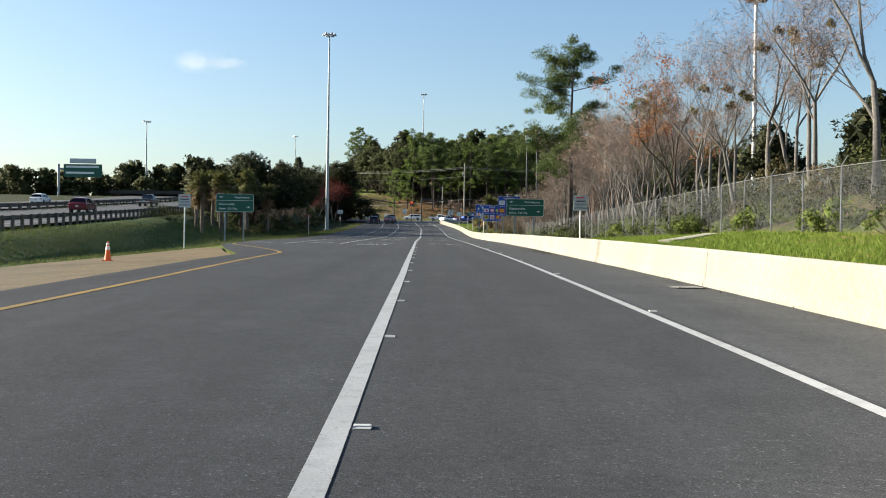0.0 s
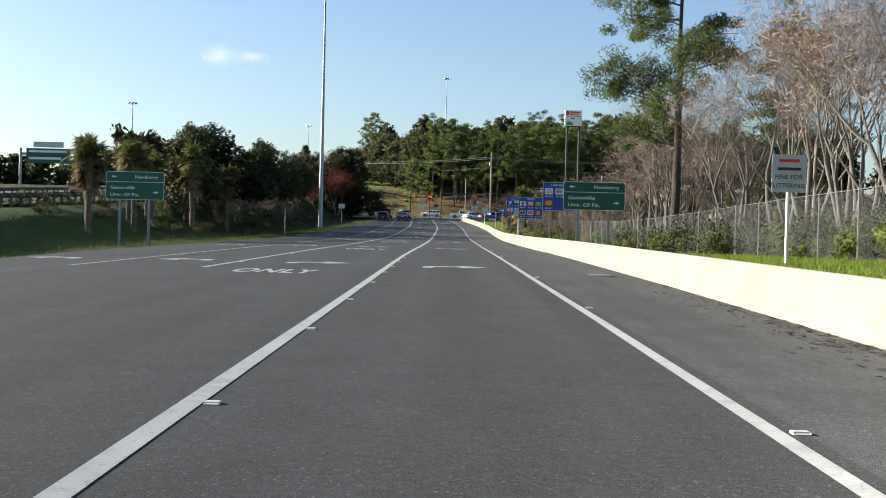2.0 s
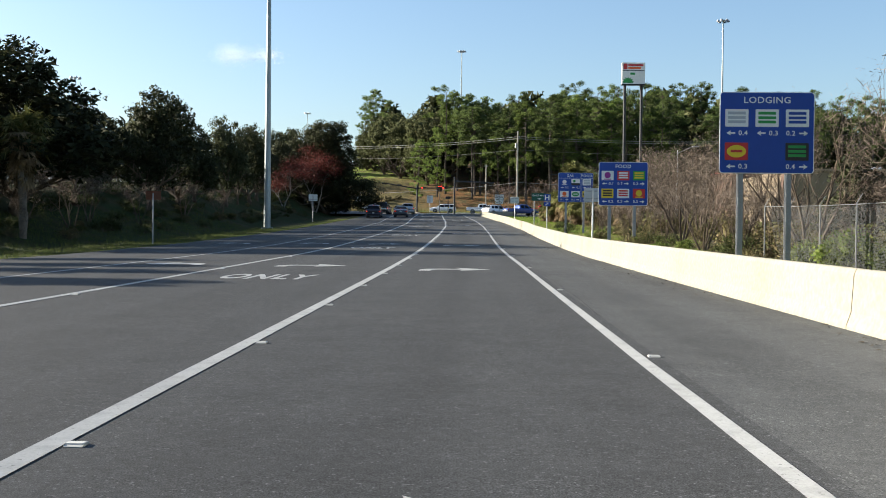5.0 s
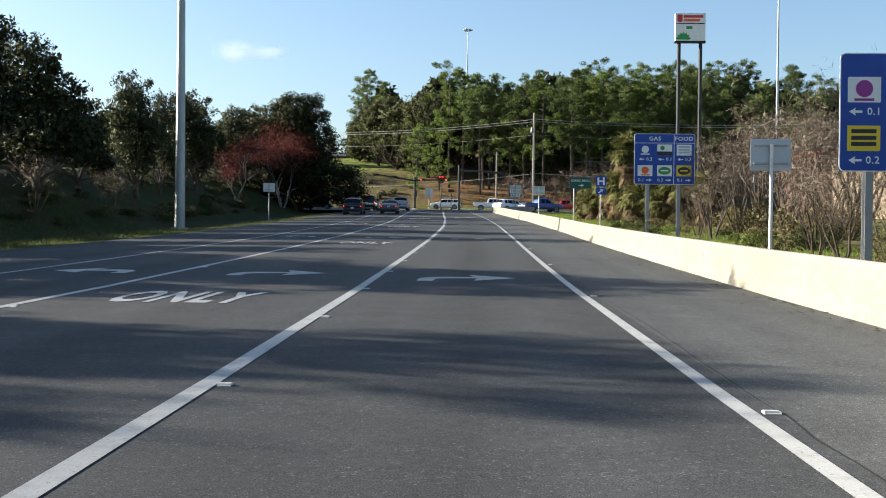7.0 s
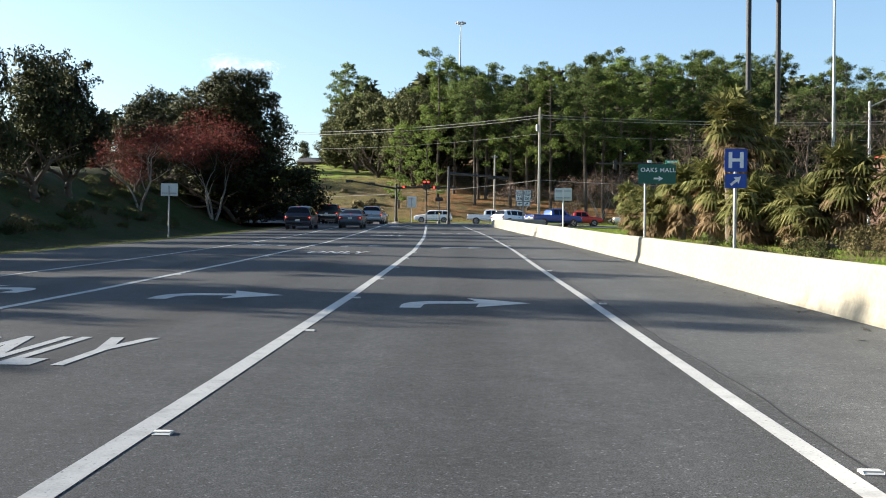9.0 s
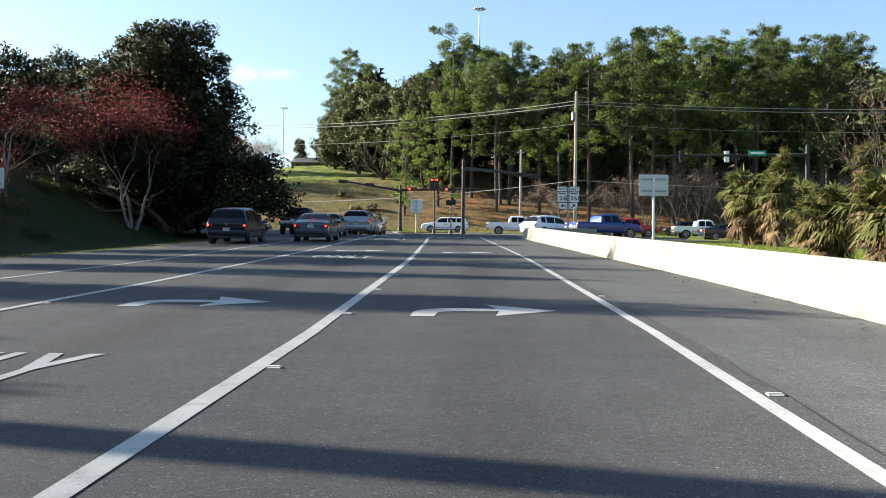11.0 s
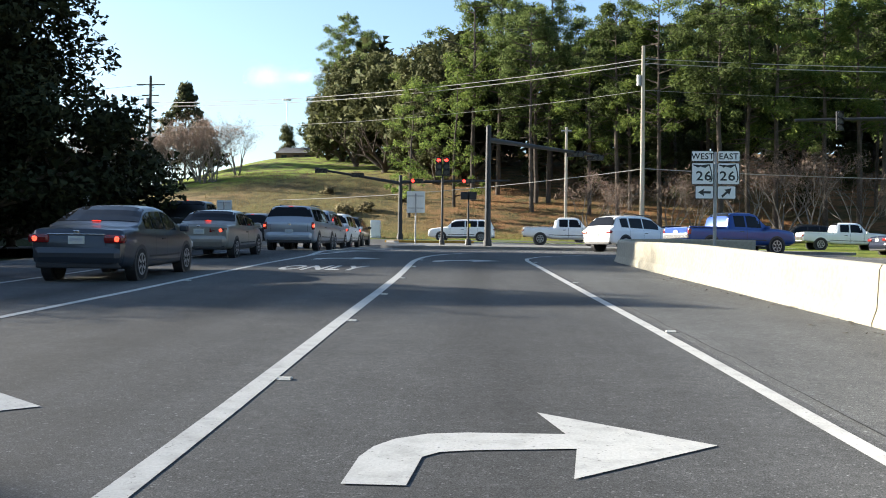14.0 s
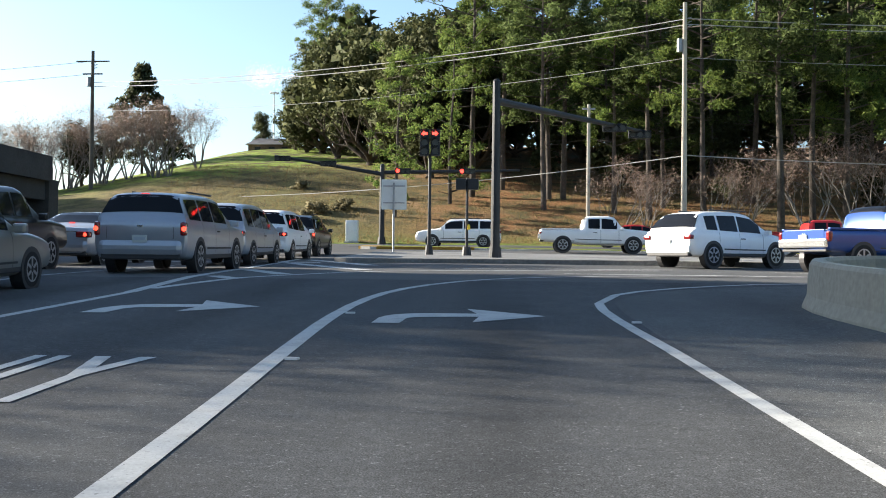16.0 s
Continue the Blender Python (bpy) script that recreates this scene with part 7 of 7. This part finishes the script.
# stations: share of the length from the rear, belt height, top height, half-width share
SHAPES = {
    "sedan": (4.8, 1.84, 0.33, [(0.0, 0.34, 0.86, 0.88, 0.90), (0.02, 0.30, 0.98, 1.0, 0.95), (0.13, 0.24, 1.01, 1.05, 1.0), (0.20, 0.24, 1.0, 1.12, 1.0), (0.36, 0.22, 0.96, 1.43, 1.0), (0.48, 0.22, 0.94, 1.46, 1.0), (0.60, 0.22, 0.93, 1.41, 1.0), (0.75, 0.22, 0.93, 1.02, 1.0), (0.82, 0.24, 0.88, 0.93, 0.99), (0.95, 0.26, 0.74, 0.80, 0.92), (1.0, 0.34, 0.58, 0.60, 0.80)], (0.19, 0.81), (0.215, 0.35), (0.615, 0.74), ((0.27, 0.37), (0.385, 0.52), (0.535, 0.68))),
    "old_sedan": (4.75, 1.76, 0.31, [(0.0, 0.36, 0.90, 0.92, 0.92), (0.015, 0.30, 0.97, 1.0, 0.97), (0.17, 0.26, 0.99, 1.03, 1.0), (0.22, 0.24, 0.97, 1.08, 1.0), (0.33, 0.22, 0.94, 1.38, 1.0), (0.46, 0.22, 0.92, 1.42, 1.0), (0.58, 0.22, 0.91, 1.38, 1.0), (0.72, 0.22, 0.90, 0.98, 1.0), (0.82, 0.24, 0.86, 0.90, 0.99), (0.97, 0.28, 0.72, 0.76, 0.95), (1.0, 0.36, 0.58, 0.60, 0.90)], (0.20, 0.81), (0.225, 0.325), (0.59, 0.71), ((0.29, 0.35), (0.365, 0.50), (0.515, 0.66))),
    "suv": (4.78, 1.94, 0.37, [(0.0, 0.50, 0.98, 1.0, 0.92), (0.02, 0.40, 1.06, 1.10, 0.97), (0.04, 0.34, 1.08, 1.16, 1.0), (0.12, 0.32, 1.08, 1.60, 1.0), (0.20, 0.32, 1.07, 1.67, 1.0), (0.42, 0.30, 1.03, 1.70, 1.0), (0.58, 0.30, 1.01, 1.62, 1.0), (0.73, 0.30, 1.0, 1.12, 1.0), (0.82, 0.32, 0.97, 1.02, 0.99), (0.95, 0.36, 0.84, 0.90, 0.94), (1.0, 0.42, 0.64, 0.68, 0.84)], (0.20, 0.80), (0.045, 0.115), (0.60, 0.72), ((0.15, 0.25), (0.27, 0.44), (0.455, 0.66))),
    "minivan": (5.1, 1.98, 0.34, [(0.0, 0.42, 1.0, 1.03, 0.93), (0.015, 0.34, 1.06, 1.12, 0.98), (0.03, 0.30, 1.07, 1.20, 1.0), (0.085, 0.28, 1.07, 1.64, 1.0), (0.16, 0.26, 1.05, 1.73, 1.0), (0.42, 0.26, 1.0, 1.75, 1.0), (0.62, 0.26, 0.98, 1.68, 1.0), (0.82, 0.26, 0.98, 1.08, 1.0), (0.88, 0.28, 0.92, 0.98, 0.97), (0.97, 0.30, 0.74, 0.80, 0.92), (1.0, 0.36, 0.6, 0.62, 0.82)], (0.19, 0.79), (0.035, 0.085), (0.64, 0.81), ((0.11, 0.24), (0.26, 0.45), (0.465, 0.68))),
    "wagon": (5.1, 1.94, 0.36, [(0.0, 0.44, 1.0, 1.03, 0.96), (0.01, 0.36, 1.08, 1.12, 0.99), (0.02, 0.32, 1.09, 1.2, 1.0), (0.055, 0.30, 1.09, 1.62, 1.0), (0.10, 0.28, 1.08, 1.68, 1.0), (0.40, 0.28, 1.06, 1.71, 1.0), (0.60, 0.28, 1.05, 1.66, 1.0), (0.72, 0.28, 1.04, 1.14, 1.0), (0.85, 0.30, 1.0, 1.05, 0.99), (0.97, 0.34, 0.9, 0.94, 0.96), (1.0, 0.42, 0.7, 0.72, 0.90)], (0.20, 0.80), (0.025, 0.055), (0.61, 0.71), ((0.08, 0.24), (0.26, 0.43), (0.445, 0.65))),
    "pickup": (5.8, 1.98, 0.39, [(0.0, 0.62, 1.08, 1.10, 0.97), (0.01, 0.58, 1.12, 1.14, 0.99), (0.30, 0.46, 1.12, 1.14, 1.0), (0.36, 0.42, 1.12, 1.16, 1.0), (0.375, 0.42, 1.16, 1.66, 1.0), (0.42, 0.40, 1.16, 1.84, 1.0), (0.58, 0.40, 1.14, 1.86, 1.0), (0.64, 0.40, 1.14, 1.80, 1.0), (0.735, 0.40, 1.14, 1.22, 1.0), (0.82, 0.42, 1.12, 1.18, 1.0), (0.97, 0.46, 1.02, 1.08, 0.97), (1.0, 0.5, 0.8, 0.82, 0.92)], (0.20, 0.81), (0.365, 0.41), (0.645, 0.73), ((0.42, 0.52), (0.535, 0.67))),
    "hatch": (4.1, 1.72, 0.31, [(0.0, 0.40, 0.92, 0.95, 0.92), (0.02, 0.32, 1.0, 1.06, 0.97), (0.04, 0.28, 1.02, 1.14, 1.0), (0.15, 0.24, 1.0, 1.48, 1.0), (0.40, 0.22, 0.96, 1.54, 1.0), (0.58, 0.22, 0.94, 1.48, 1.0), (0.78, 0.22, 0.94, 1.02, 1.0), (0.86, 0.24, 0.88, 0.92, 0.98), (0.96, 0.28, 0.74, 0.78, 0.92), (1.0, 0.34, 0.58, 0.6, 0.82)], (0.18, 0.81), (0.05, 0.14), (0.60, 0.765), ((0.19, 0.28), (0.30, 0.45), (0.465, 0.68))),
}


def smooth_line(xs, ys):
    """A curve through the stations that never overshoots them."""
    d = np.diff(ys) / np.diff(xs)
    m = np.concatenate([[d[0]], np.where(d[:-1] * d[1:] > 0, 2 * d[:-1] * d[1:] / (d[:-1] + d[1:] + 1e-9), 0.0), [d[-1]]])

    def at(v):
        i = int(min(len(xs) - 2, max(0, np.searchsorted(xs, v) - 1)))
        h = xs[i + 1] - xs[i]
        t = (v - xs[i]) / h
        return float(ys[i] * (2 * t ** 3 - 3 * t ** 2 + 1) + h * m[i] * (t ** 3 - 2 * t ** 2 + t) + ys[i + 1] * (3 * t ** 2 - 2 * t ** 3) + h * m[i + 1] * (t ** 3 - t ** 2))
    return at


def vehicle(name, shape, x, y, turn, col, label, category, braking=False, lamp="block", group="cars waiting at the junction", surface=None, cap=False):
    """A car with its parts; y is its middle; it heads for +y before the turn."""
    L, W, wr, stations, axles, rear_glass, front_glass, sides = SHAPES[shape]
    st = np.array(stations)
    z = (surface or road_z)(x, y)
    slope = ((surface or road_z)(x - math.sin(radians(turn)), y + math.cos(radians(turn))) - z)
    car = thing(name, (x, y, z), label, category, group, turn=turn)
    car.rotation_euler = (math.atan(slope), 0, radians(turn))

    lines = [smooth_line(st[:, 0], st[:, k]) for k in (1, 2, 3, 4)]

    def ring(f):
        zl, zb, zt, w = (line(f) for line in lines)
        w *= W / 2
        up = zt - zb
        c = w * (0.96 - 0.21 * min(1.0, up / 0.5)) if up > 0.08 else w * 0.80
        return [(0.78 * w, zl), (0.95 * w, zl + 0.05), (w, zl + 0.38 * (zb - zl)), (w * 0.995, zb - 0.10), (w * 0.955, zb), (c + 0.02 * w, zb + up * 0.84), (c * 0.90, zb + up * 0.97), (c * 0.5, zt + 0.015), (0, zt + 0.02)]

    def section(f, u):
        """A point of the rounded half section, and the way it runs."""
        r = ring(f)
        i = min(len(r) - 2, int(u))
        t = u - i
        q = [Vector(r[j]) for j in (max(0, i - 1), i, i + 1, min(len(r) - 1, i + 2))]
        if i + 2 > len(r) - 1:
            q[3] = Vector((-r[-2][0], r[-2][1]))
        m1, m2 = (q[2] - q[0]) * 0.5, (q[3] - q[1]) * 0.5
        lim = (q[2] - q[1]).length
        m1, m2 = (m * min(1.0, lim / max(m.length, 1e-6)) for m in (m1, m2))
        p = q[1] * (2 * t ** 3 - 3 * t ** 2 + 1) + m1 * (t ** 3 - 2 * t ** 2 + t) + q[2] * (3 * t ** 2 - 2 * t ** 3) + m2 * (t ** 3 - t ** 2)
        return p, q[2] - q[1]

    def surf(f, u, side, out=0.0):
        p, d = section(f, u)
        ln = d.length or 1
        return (side * (p.x + out * d.y / ln), (f - 0.5) * L, p.y - out * d.x / ln)

    fs = sorted(set(list(st[:, 0]) + list(np.linspace(0, 1, 41))))
    bm = B()
    rows = []
    for f in fs:
        r = [section(f, u / 3)[0][:] for u in range(25)]
        full = [(px, (f - 0.5) * L, pz) for px, pz in r] + [(-px, (f - 0.5) * L, pz) for px, pz in r[-2::-1]]
        rows.append([bm.verts.new(v) for v in full])
    for a, b in zip(rows[:-1], rows[1:]):
        for i in range(len(a) - 1):
            bm.faces.new((a[i], a[i + 1], b[i + 1], b[i]))
        bm.faces.new((a[-1], a[0], b[0], b[-1]))
    bm.faces.new(rows[0][::-1])
    bm.faces.new(rows[-1])
    bmesh.ops.recalc_face_normals(bm, faces=bm.faces[:])
    for fc in bm.faces:
        fc.smooth = True
    for e in bm.edges:
        if len(e.link_faces) == 2 and e.calc_face_angle(0) > 0.7:
            e.smooth = False
    body = part("body", bm, col, car)

    def patch(pname, f0, f1, u0, u1, mat, both, out=0.008, parent=None, n=3):
        """A pane that lies on the body."""
        for side in ((1,) if both == "right" else (-1,) if both == "left" else (0,)):
            b2 = B()
            if side:
                grid = [[b2.verts.new(surf(f0 + (f1 - f0) * i / n, u0 + (u1 - u0) * j / n, side, out)) for j in range(n + 1)] for i in range(n + 1)]
            else:
                us = [(u0, 1), (u0 + (8 - u0) * 0.4, 1), (7.0, 1), (8.0, 1), (7.0, -1), (u0 + (8 - u0) * 0.4, -1), (u0, -1)]
                grid = [[b2.verts.new(surf(f0 + (f1 - f0) * i / n, u, s, out)) for u, s in us] for i in range(n + 1)]
            for ga, gb in zip(grid[:-1], grid[1:]):
                for i in range(len(ga) - 1):
                    b2.faces.new((ga[i], ga[i + 1], gb[i + 1], gb[i]))
            part(pname, b2, mat, parent or car)

    patch("rear_window", *rear_glass, 5.25, 8, M_glass, "all", 0.012)
    patch("windscreen", *front_glass, 5.25, 8, M_glass, "all", 0.012)
    for a, b in sides:
        for s in ("right", "left"):
            patch("side_window", a, b, 4.12, 4.92, M_glass, s, 0.008)
    for s in ("right", "left"):
        for f in [b + 0.008 for a, b in sides[:-1]] + [sides[-1][1] + 0.015]:
            patch("door_seam", f - 0.0013, f + 0.0013, 1.3, 4.0, M_trim, s, 0.004, None, 6)
        patch("rub_strip", axles[0] + 0.10, axles[1] - 0.10, 1.75, 1.9, M_trim, s, 0.006, None, 4)
    hw, rear = W / 2, -L / 2
    zb0 = float(np.interp(0.02, st[:, 0], st[:, 2]))
    low = float(np.interp(0.05, st[:, 0], st[:, 1]))
    part("bumper", box(B(), 0, rear + (0.02 if shape == "pickup" else 0.07), low + (0.22 if shape == "pickup" else 0.24), W * (0.94 if shape == "pickup" else 0.93), 0.22, 0.24 if shape == "pickup" else 0.34, 0.05 if shape == "pickup" else 0.13), M_chrome if shape == "pickup" else col, car)
    part("valance", box(B(), 0, rear + 0.10, low + 0.06, W * 0.86, 0.2, 0.14, 0.03), M_trim, car)
    tall = shape in ("suv", "minivan", "wagon", "pickup", "hatch")
    for s in (-1, 1):
        if lamp == "wide":
            dims, px, pz = (0.52, 0.10, 0.15), s * (hw * 0.90 - 0.24), zb0 - 0.14
        elif tall:
            dims, px, pz = ((0.14, 0.16, 0.30) if lamp == "tall" else (0.30, 0.18, 0.15)), s * (hw * (0.93 if lamp == "tall" else 0.84)), zb0 - 0.16
        else:
            dims, px, pz = (0.40, 0.20, 0.17), s * (hw * 0.78), zb0 - 0.15
        tl = part("tail_lamp", box(B(), px, rear + 0.05, pz, *dims, 0.018 if lamp == "wide" else 0.06), M_tail, car)
        if braking:
            part("lit_lens", rod(B(), (px + s * dims[0] * 0.16, rear + 0.052 - dims[1] / 2, pz), (px + s * dims[0] * 0.16, rear + 0.035 - dims[1] / 2, pz), 0.052, 0.035, 16), M_brake, tl)
        part("head_lamp", box(B(), s * hw * 0.70, L / 2 - 0.16, float(np.interp(0.96, st[:, 0], st[:, 2])) - 0.10, 0.36, 0.24, 0.16, 0.04), M_lamp, car)
        mf = front_glass[1] - 0.02
        mz = float(np.interp(mf, st[:, 0], st[:, 2]))
        part("mirror", box(B(), s * (hw + 0.09), (mf - 0.5) * L, mz + 0.06, 0.2, 0.14, 0.15, 0.04), col, car)
        part("door_handle", box(B(), s * (hw + 0.005), -0.02 * L, mz - 0.14, 0.03, 0.2, 0.035, 0.01), M_trim, car)
        part("sill", box(B(), s * (hw * 0.93), 0, low + 0.04, 0.1, L * 0.5, 0.10, 0.02), M_trim, car)
    if braking:
        f = rear_glass[1] + 0.01 if tall else rear_glass[0] - 0.005
        q = surf(f, 7.9, 1, 0.0)
        part("high_brake_lamp", box(B(), 0, q[1] - 0.02, q[2] + 0.01, 0.17, 0.03, 0.016, 0.005), M_high, car)
    gate = W * (0.36 if tall else 0.30)
    for s in (-1, 1):
        part("gate_seam", box(B(), s * gate, rear - 0.002, (low + 0.42 + zb0) / 2 - 0.06, 0.008, 0.012, max(0.1, zb0 - low - 0.54)), M_trim, car)
    plate_z = low + 0.38 if shape == "pickup" else low + 0.42 if tall else zb0 - 0.17
    pl = part("number_plate", box(B(), 0, rear - (0.03 if tall else 0.008), plate_z, 0.31, 0.02, 0.15), M_plate, car)
    bars(pl, -0.12, 0.12, plate_z - 0.03, 0.07, M_alu, rear - (0.045 if tall else 0.022))
    if not tall and lamp != "wide":
        part("trim_strip", box(B(), 0, rear + 0.005, zb0 - 0.065, W * 0.60, 0.04, 0.025, 0.008), M_chrome, car)
    part("rear_badge", box(B(), 0, rear + 0.0, zb0 - (0.02 if not tall else 0.10), 0.12, 0.03, 0.05, 0.01), M_chrome, car)
    for f in axles:
        for s in (-1, 1):
            ay = (f - 0.5) * L
            part("wheel_arch", rod(B(), (s * (hw - 0.20), ay, wr), (s * (hw + 0.006), ay, wr), wr * 1.16, wr * 1.16, 24), M_trim, car)
            tb = B()
            rod(tb, (s * (hw - 0.235), ay, wr), (s * (hw + 0.012), ay, wr), wr, wr, 28)
            bmesh.ops.bevel(tb, geom=[e for e in tb.edges if abs(e.verts[0].co.x - e.verts[1].co.x) < 1e-4], offset=0.03, segments=2, affect="EDGES")
            wh = part("wheel", tb, M_tyre, car)
            rb = B()
            rod(rb, (s * (hw - 0.05), ay, wr), (s * (hw + 0.008), ay, wr), wr * 0.30, wr * 0.22, 14)
            for k in range(6):
                a = k * math.pi / 3
                mid = Vector((s * (hw + 0.010), ay + math.sin(a) * wr * 0.4, wr + math.cos(a) * wr * 0.4))
                m = Matrix.Translation(mid) @ Matrix.Rotation(-a, 4, "X") @ Matrix.Diagonal((0.012, wr * 0.15, wr * 0.5, 1))
                bmesh.ops.create_cube(rb, size=1, matrix=m)
            lip = [[rb.verts.new((s * (hw + 0.014), ay + r * math.cos(k * math.pi / 12), wr + r * math.sin(k * math.pi / 12))) for k in range(24)] for r in (wr * 0.66, wr * 0.57)]
            for k in range(24):
                rb.faces.new((lip[0][k], lip[0][(k + 1) % 24], lip[1][(k + 1) % 24], lip[1][k]))
            part("rim", rb, M_rim, wh)
    if shape == "pickup":
        part("bed_liner", box(B(), 0, (0.17 - 0.5) * L, 1.145, W * 0.82, L * 0.30, 0.03), M_trim, car)
        for s in (-1, 1):
            part("bed_rail", box(B(), s * W * 0.455, (0.18 - 0.5) * L, 1.17, 0.1, L * 0.34, 0.06, 0.02), col, car)
        part("tailgate", box(B(), 0, rear + 0.02, 0.95, W * 0.80, 0.06, 0.42, 0.02), col, car)
    if shape in ("suv", "wagon") or cap:
        for s in (-1, 1):
            part("roof_rail", box(B(), s * W * 0.31, -0.08 * L, float(st[:, 3].max()) + 0.03, 0.04, L * 0.36, 0.04, 0.012), M_trim, car)
    return car


P_grey, P_beige, P_silver = paint("grey_paint", (0.040, 0.048, 0.060), 0.4), paint("beige_paint", (0.24, 0.232, 0.21), 0.4), paint("silver_paint", (0.37, 0.39, 0.42), 0.5)
P_white, P_navy, P_black = paint("white_paint", (0.78, 0.78, 0.76), 0.0), paint("navy_paint", (0.006, 0.008, 0.02), 0.1), paint("black_paint", (0.008, 0.008, 0.009), 0.1)
P_blue, P_red, P_sky = paint("blue_paint", (0.012, 0.05, 0.21), 0.2), paint("red_paint", (0.42, 0.02, 0.02), 0.1), paint("bright_blue_paint", (0.02, 0.12, 0.50), 0.3)

vehicle("sedan", "sedan", -9.2, 234.6, 1.5, P_grey, "dark grey sedan with lit brake lamps in the turn lane", "car", True)
vehicle("sedan", "old_sedan", -10.2, 245.2, 1.5, P_beige, "older beige sedan with wide red tail lamps", "car", True, "wide")
vehicle("wagon", "wagon", -9.5, 254.2, 1.0, P_silver, "boxy silver wagon with dark glass and roof rails", "car", True, "tall")
vehicle("minivan", "minivan", -10.1, 261.0, 1.0, P_silver, "silver minivan waiting in the queue", "car", True)
vehicle("minivan", "minivan", -10.5, 268.0, 1.0, P_white, "white minivan waiting in the queue", "car", True)
vehicle("suv", "suv", -10.9, 274.8, 1.0, P_black, "black sport utility car at the head of the queue", "car", True, "tall")
vehicle("minivan", "minivan", -12.7, 231.6, 1.5, P_navy, "dark navy minivan with chrome trim and lit brake lamps", "car", True)
vehicle("pickup", "pickup", -13.5, 252.4, 1.0, P_black, "black pickup truck in the outer lane", "truck", True, "tall")
vehicle("sedan", "sedan", -13.9, 259.8, 1.0, P_silver, "pale silver sedan in the outer lane", "car", True)
vehicle("suv", "suv", -14.2, 266.2, 1.0, P_black, "dark sport utility car in the outer lane", "car", True, "tall")
vehicle("suv", "suv", 4.7, 263.75, -51.7, P_white, "white sport utility car turning onto the street", "car", False)
vehicle("pickup", "pickup", 8.7, 260.8, -64.0, P_blue, "blue pickup truck with chrome bumper at the corner", "truck", False, "tall")
vehicle("sedan", "sedan", 20.0, 268.5, -80.0, P_navy, "dark blue sedan on the street", "car")
vehicle("pickup", "pickup", 2.4, 284.4, -90.0, P_white, "white crew-cab pickup truck crossing the junction", "truck")
vehicle("wagon", "wagon", -5.2, 293.5, 90.0, P_white, "long white sport wagon on the far lanes", "car", cap=True)
vehicle("pickup", "pickup", 21.0, 284.6, -90.0, P_white, "white pickup truck on the street behind the corner", "truck")
vehicle("pickup", "pickup", 13.8, 285.0, -90.0, P_red, "bright red pickup truck on the street", "truck")
vehicle("suv", "suv", 27.8, 288.6, -90.0, P_black, "dark sport utility car on the street", "car")
vehicle("sedan", "sedan", 5.6, 297.2, 90.0, P_red, "low red sedan on the far lanes", "car")
vehicle("sedan", "sedan", 11.2, 296.4, 90.0, P_black, "black sedan on the far lanes", "car")
vehicle("suv", "suv", 21.5, 296.6, 90.0, P_black, "dark sport utility car on the far lanes", "car")
vehicle("sedan", "sedan", 30.0, 296.6, 90.0, P_grey, "grey sedan on the far lanes", "car")
vehicle("pickup", "pickup", -18.0, 289.5, -90.0, P_white, "white pickup truck on the street beyond the queue", "truck")
vehicle("sedan", "sedan", -25.0, 284.5, -90.0, P_black, "dark sedan on the street beyond the queue", "car")
mway = lambda x, y: MOTORWAY_Z(y) + 0.06
vehicle("suv", "suv", -38.6, 115, 3, paint("maroon_paint", (0.13, 0.008, 0.014), 0.2), "dark red sport utility car on the motorway", "car", group="cars on the motorway", surface=mway)
vehicle("pickup", "pickup", -44.5, 163, 2, P_grey, "grey pickup truck on the motorway", "truck", group="cars on the motorway", surface=mway)
vehicle("suv", "suv", -62.5, 166, 2, P_white, "white sport utility car on the far carriageway", "car", group="cars on the motorway", surface=mway)

# faint fair-weather cloud, low over the motorway
gen = np.random.default_rng(12)
spots = np.concatenate([gen.normal(0, 1, (2700, 3)) * (28, 20, 14) + (-690, 3000, 520), gen.normal(0, 1, (1500, 3)) * (26, 16, 9) + (-600, 3000, 518)])
verts, faces = [], []
for spot in spots:
    k = len(verts)
    verts.extend([tuple(spot + gen.normal(0, 0.72, 3)) for _ in range(3)])
    faces.append((k, k + 1, k + 2))
solid("cloud", mesh_of("cloud", verts, faces, leafy("cloud_white", (0.9, 0.9, 0.92), (0.86, 0.87, 0.9), 0.5)), "small faint white cloud low in the sky", "cloud", kind="stuff")
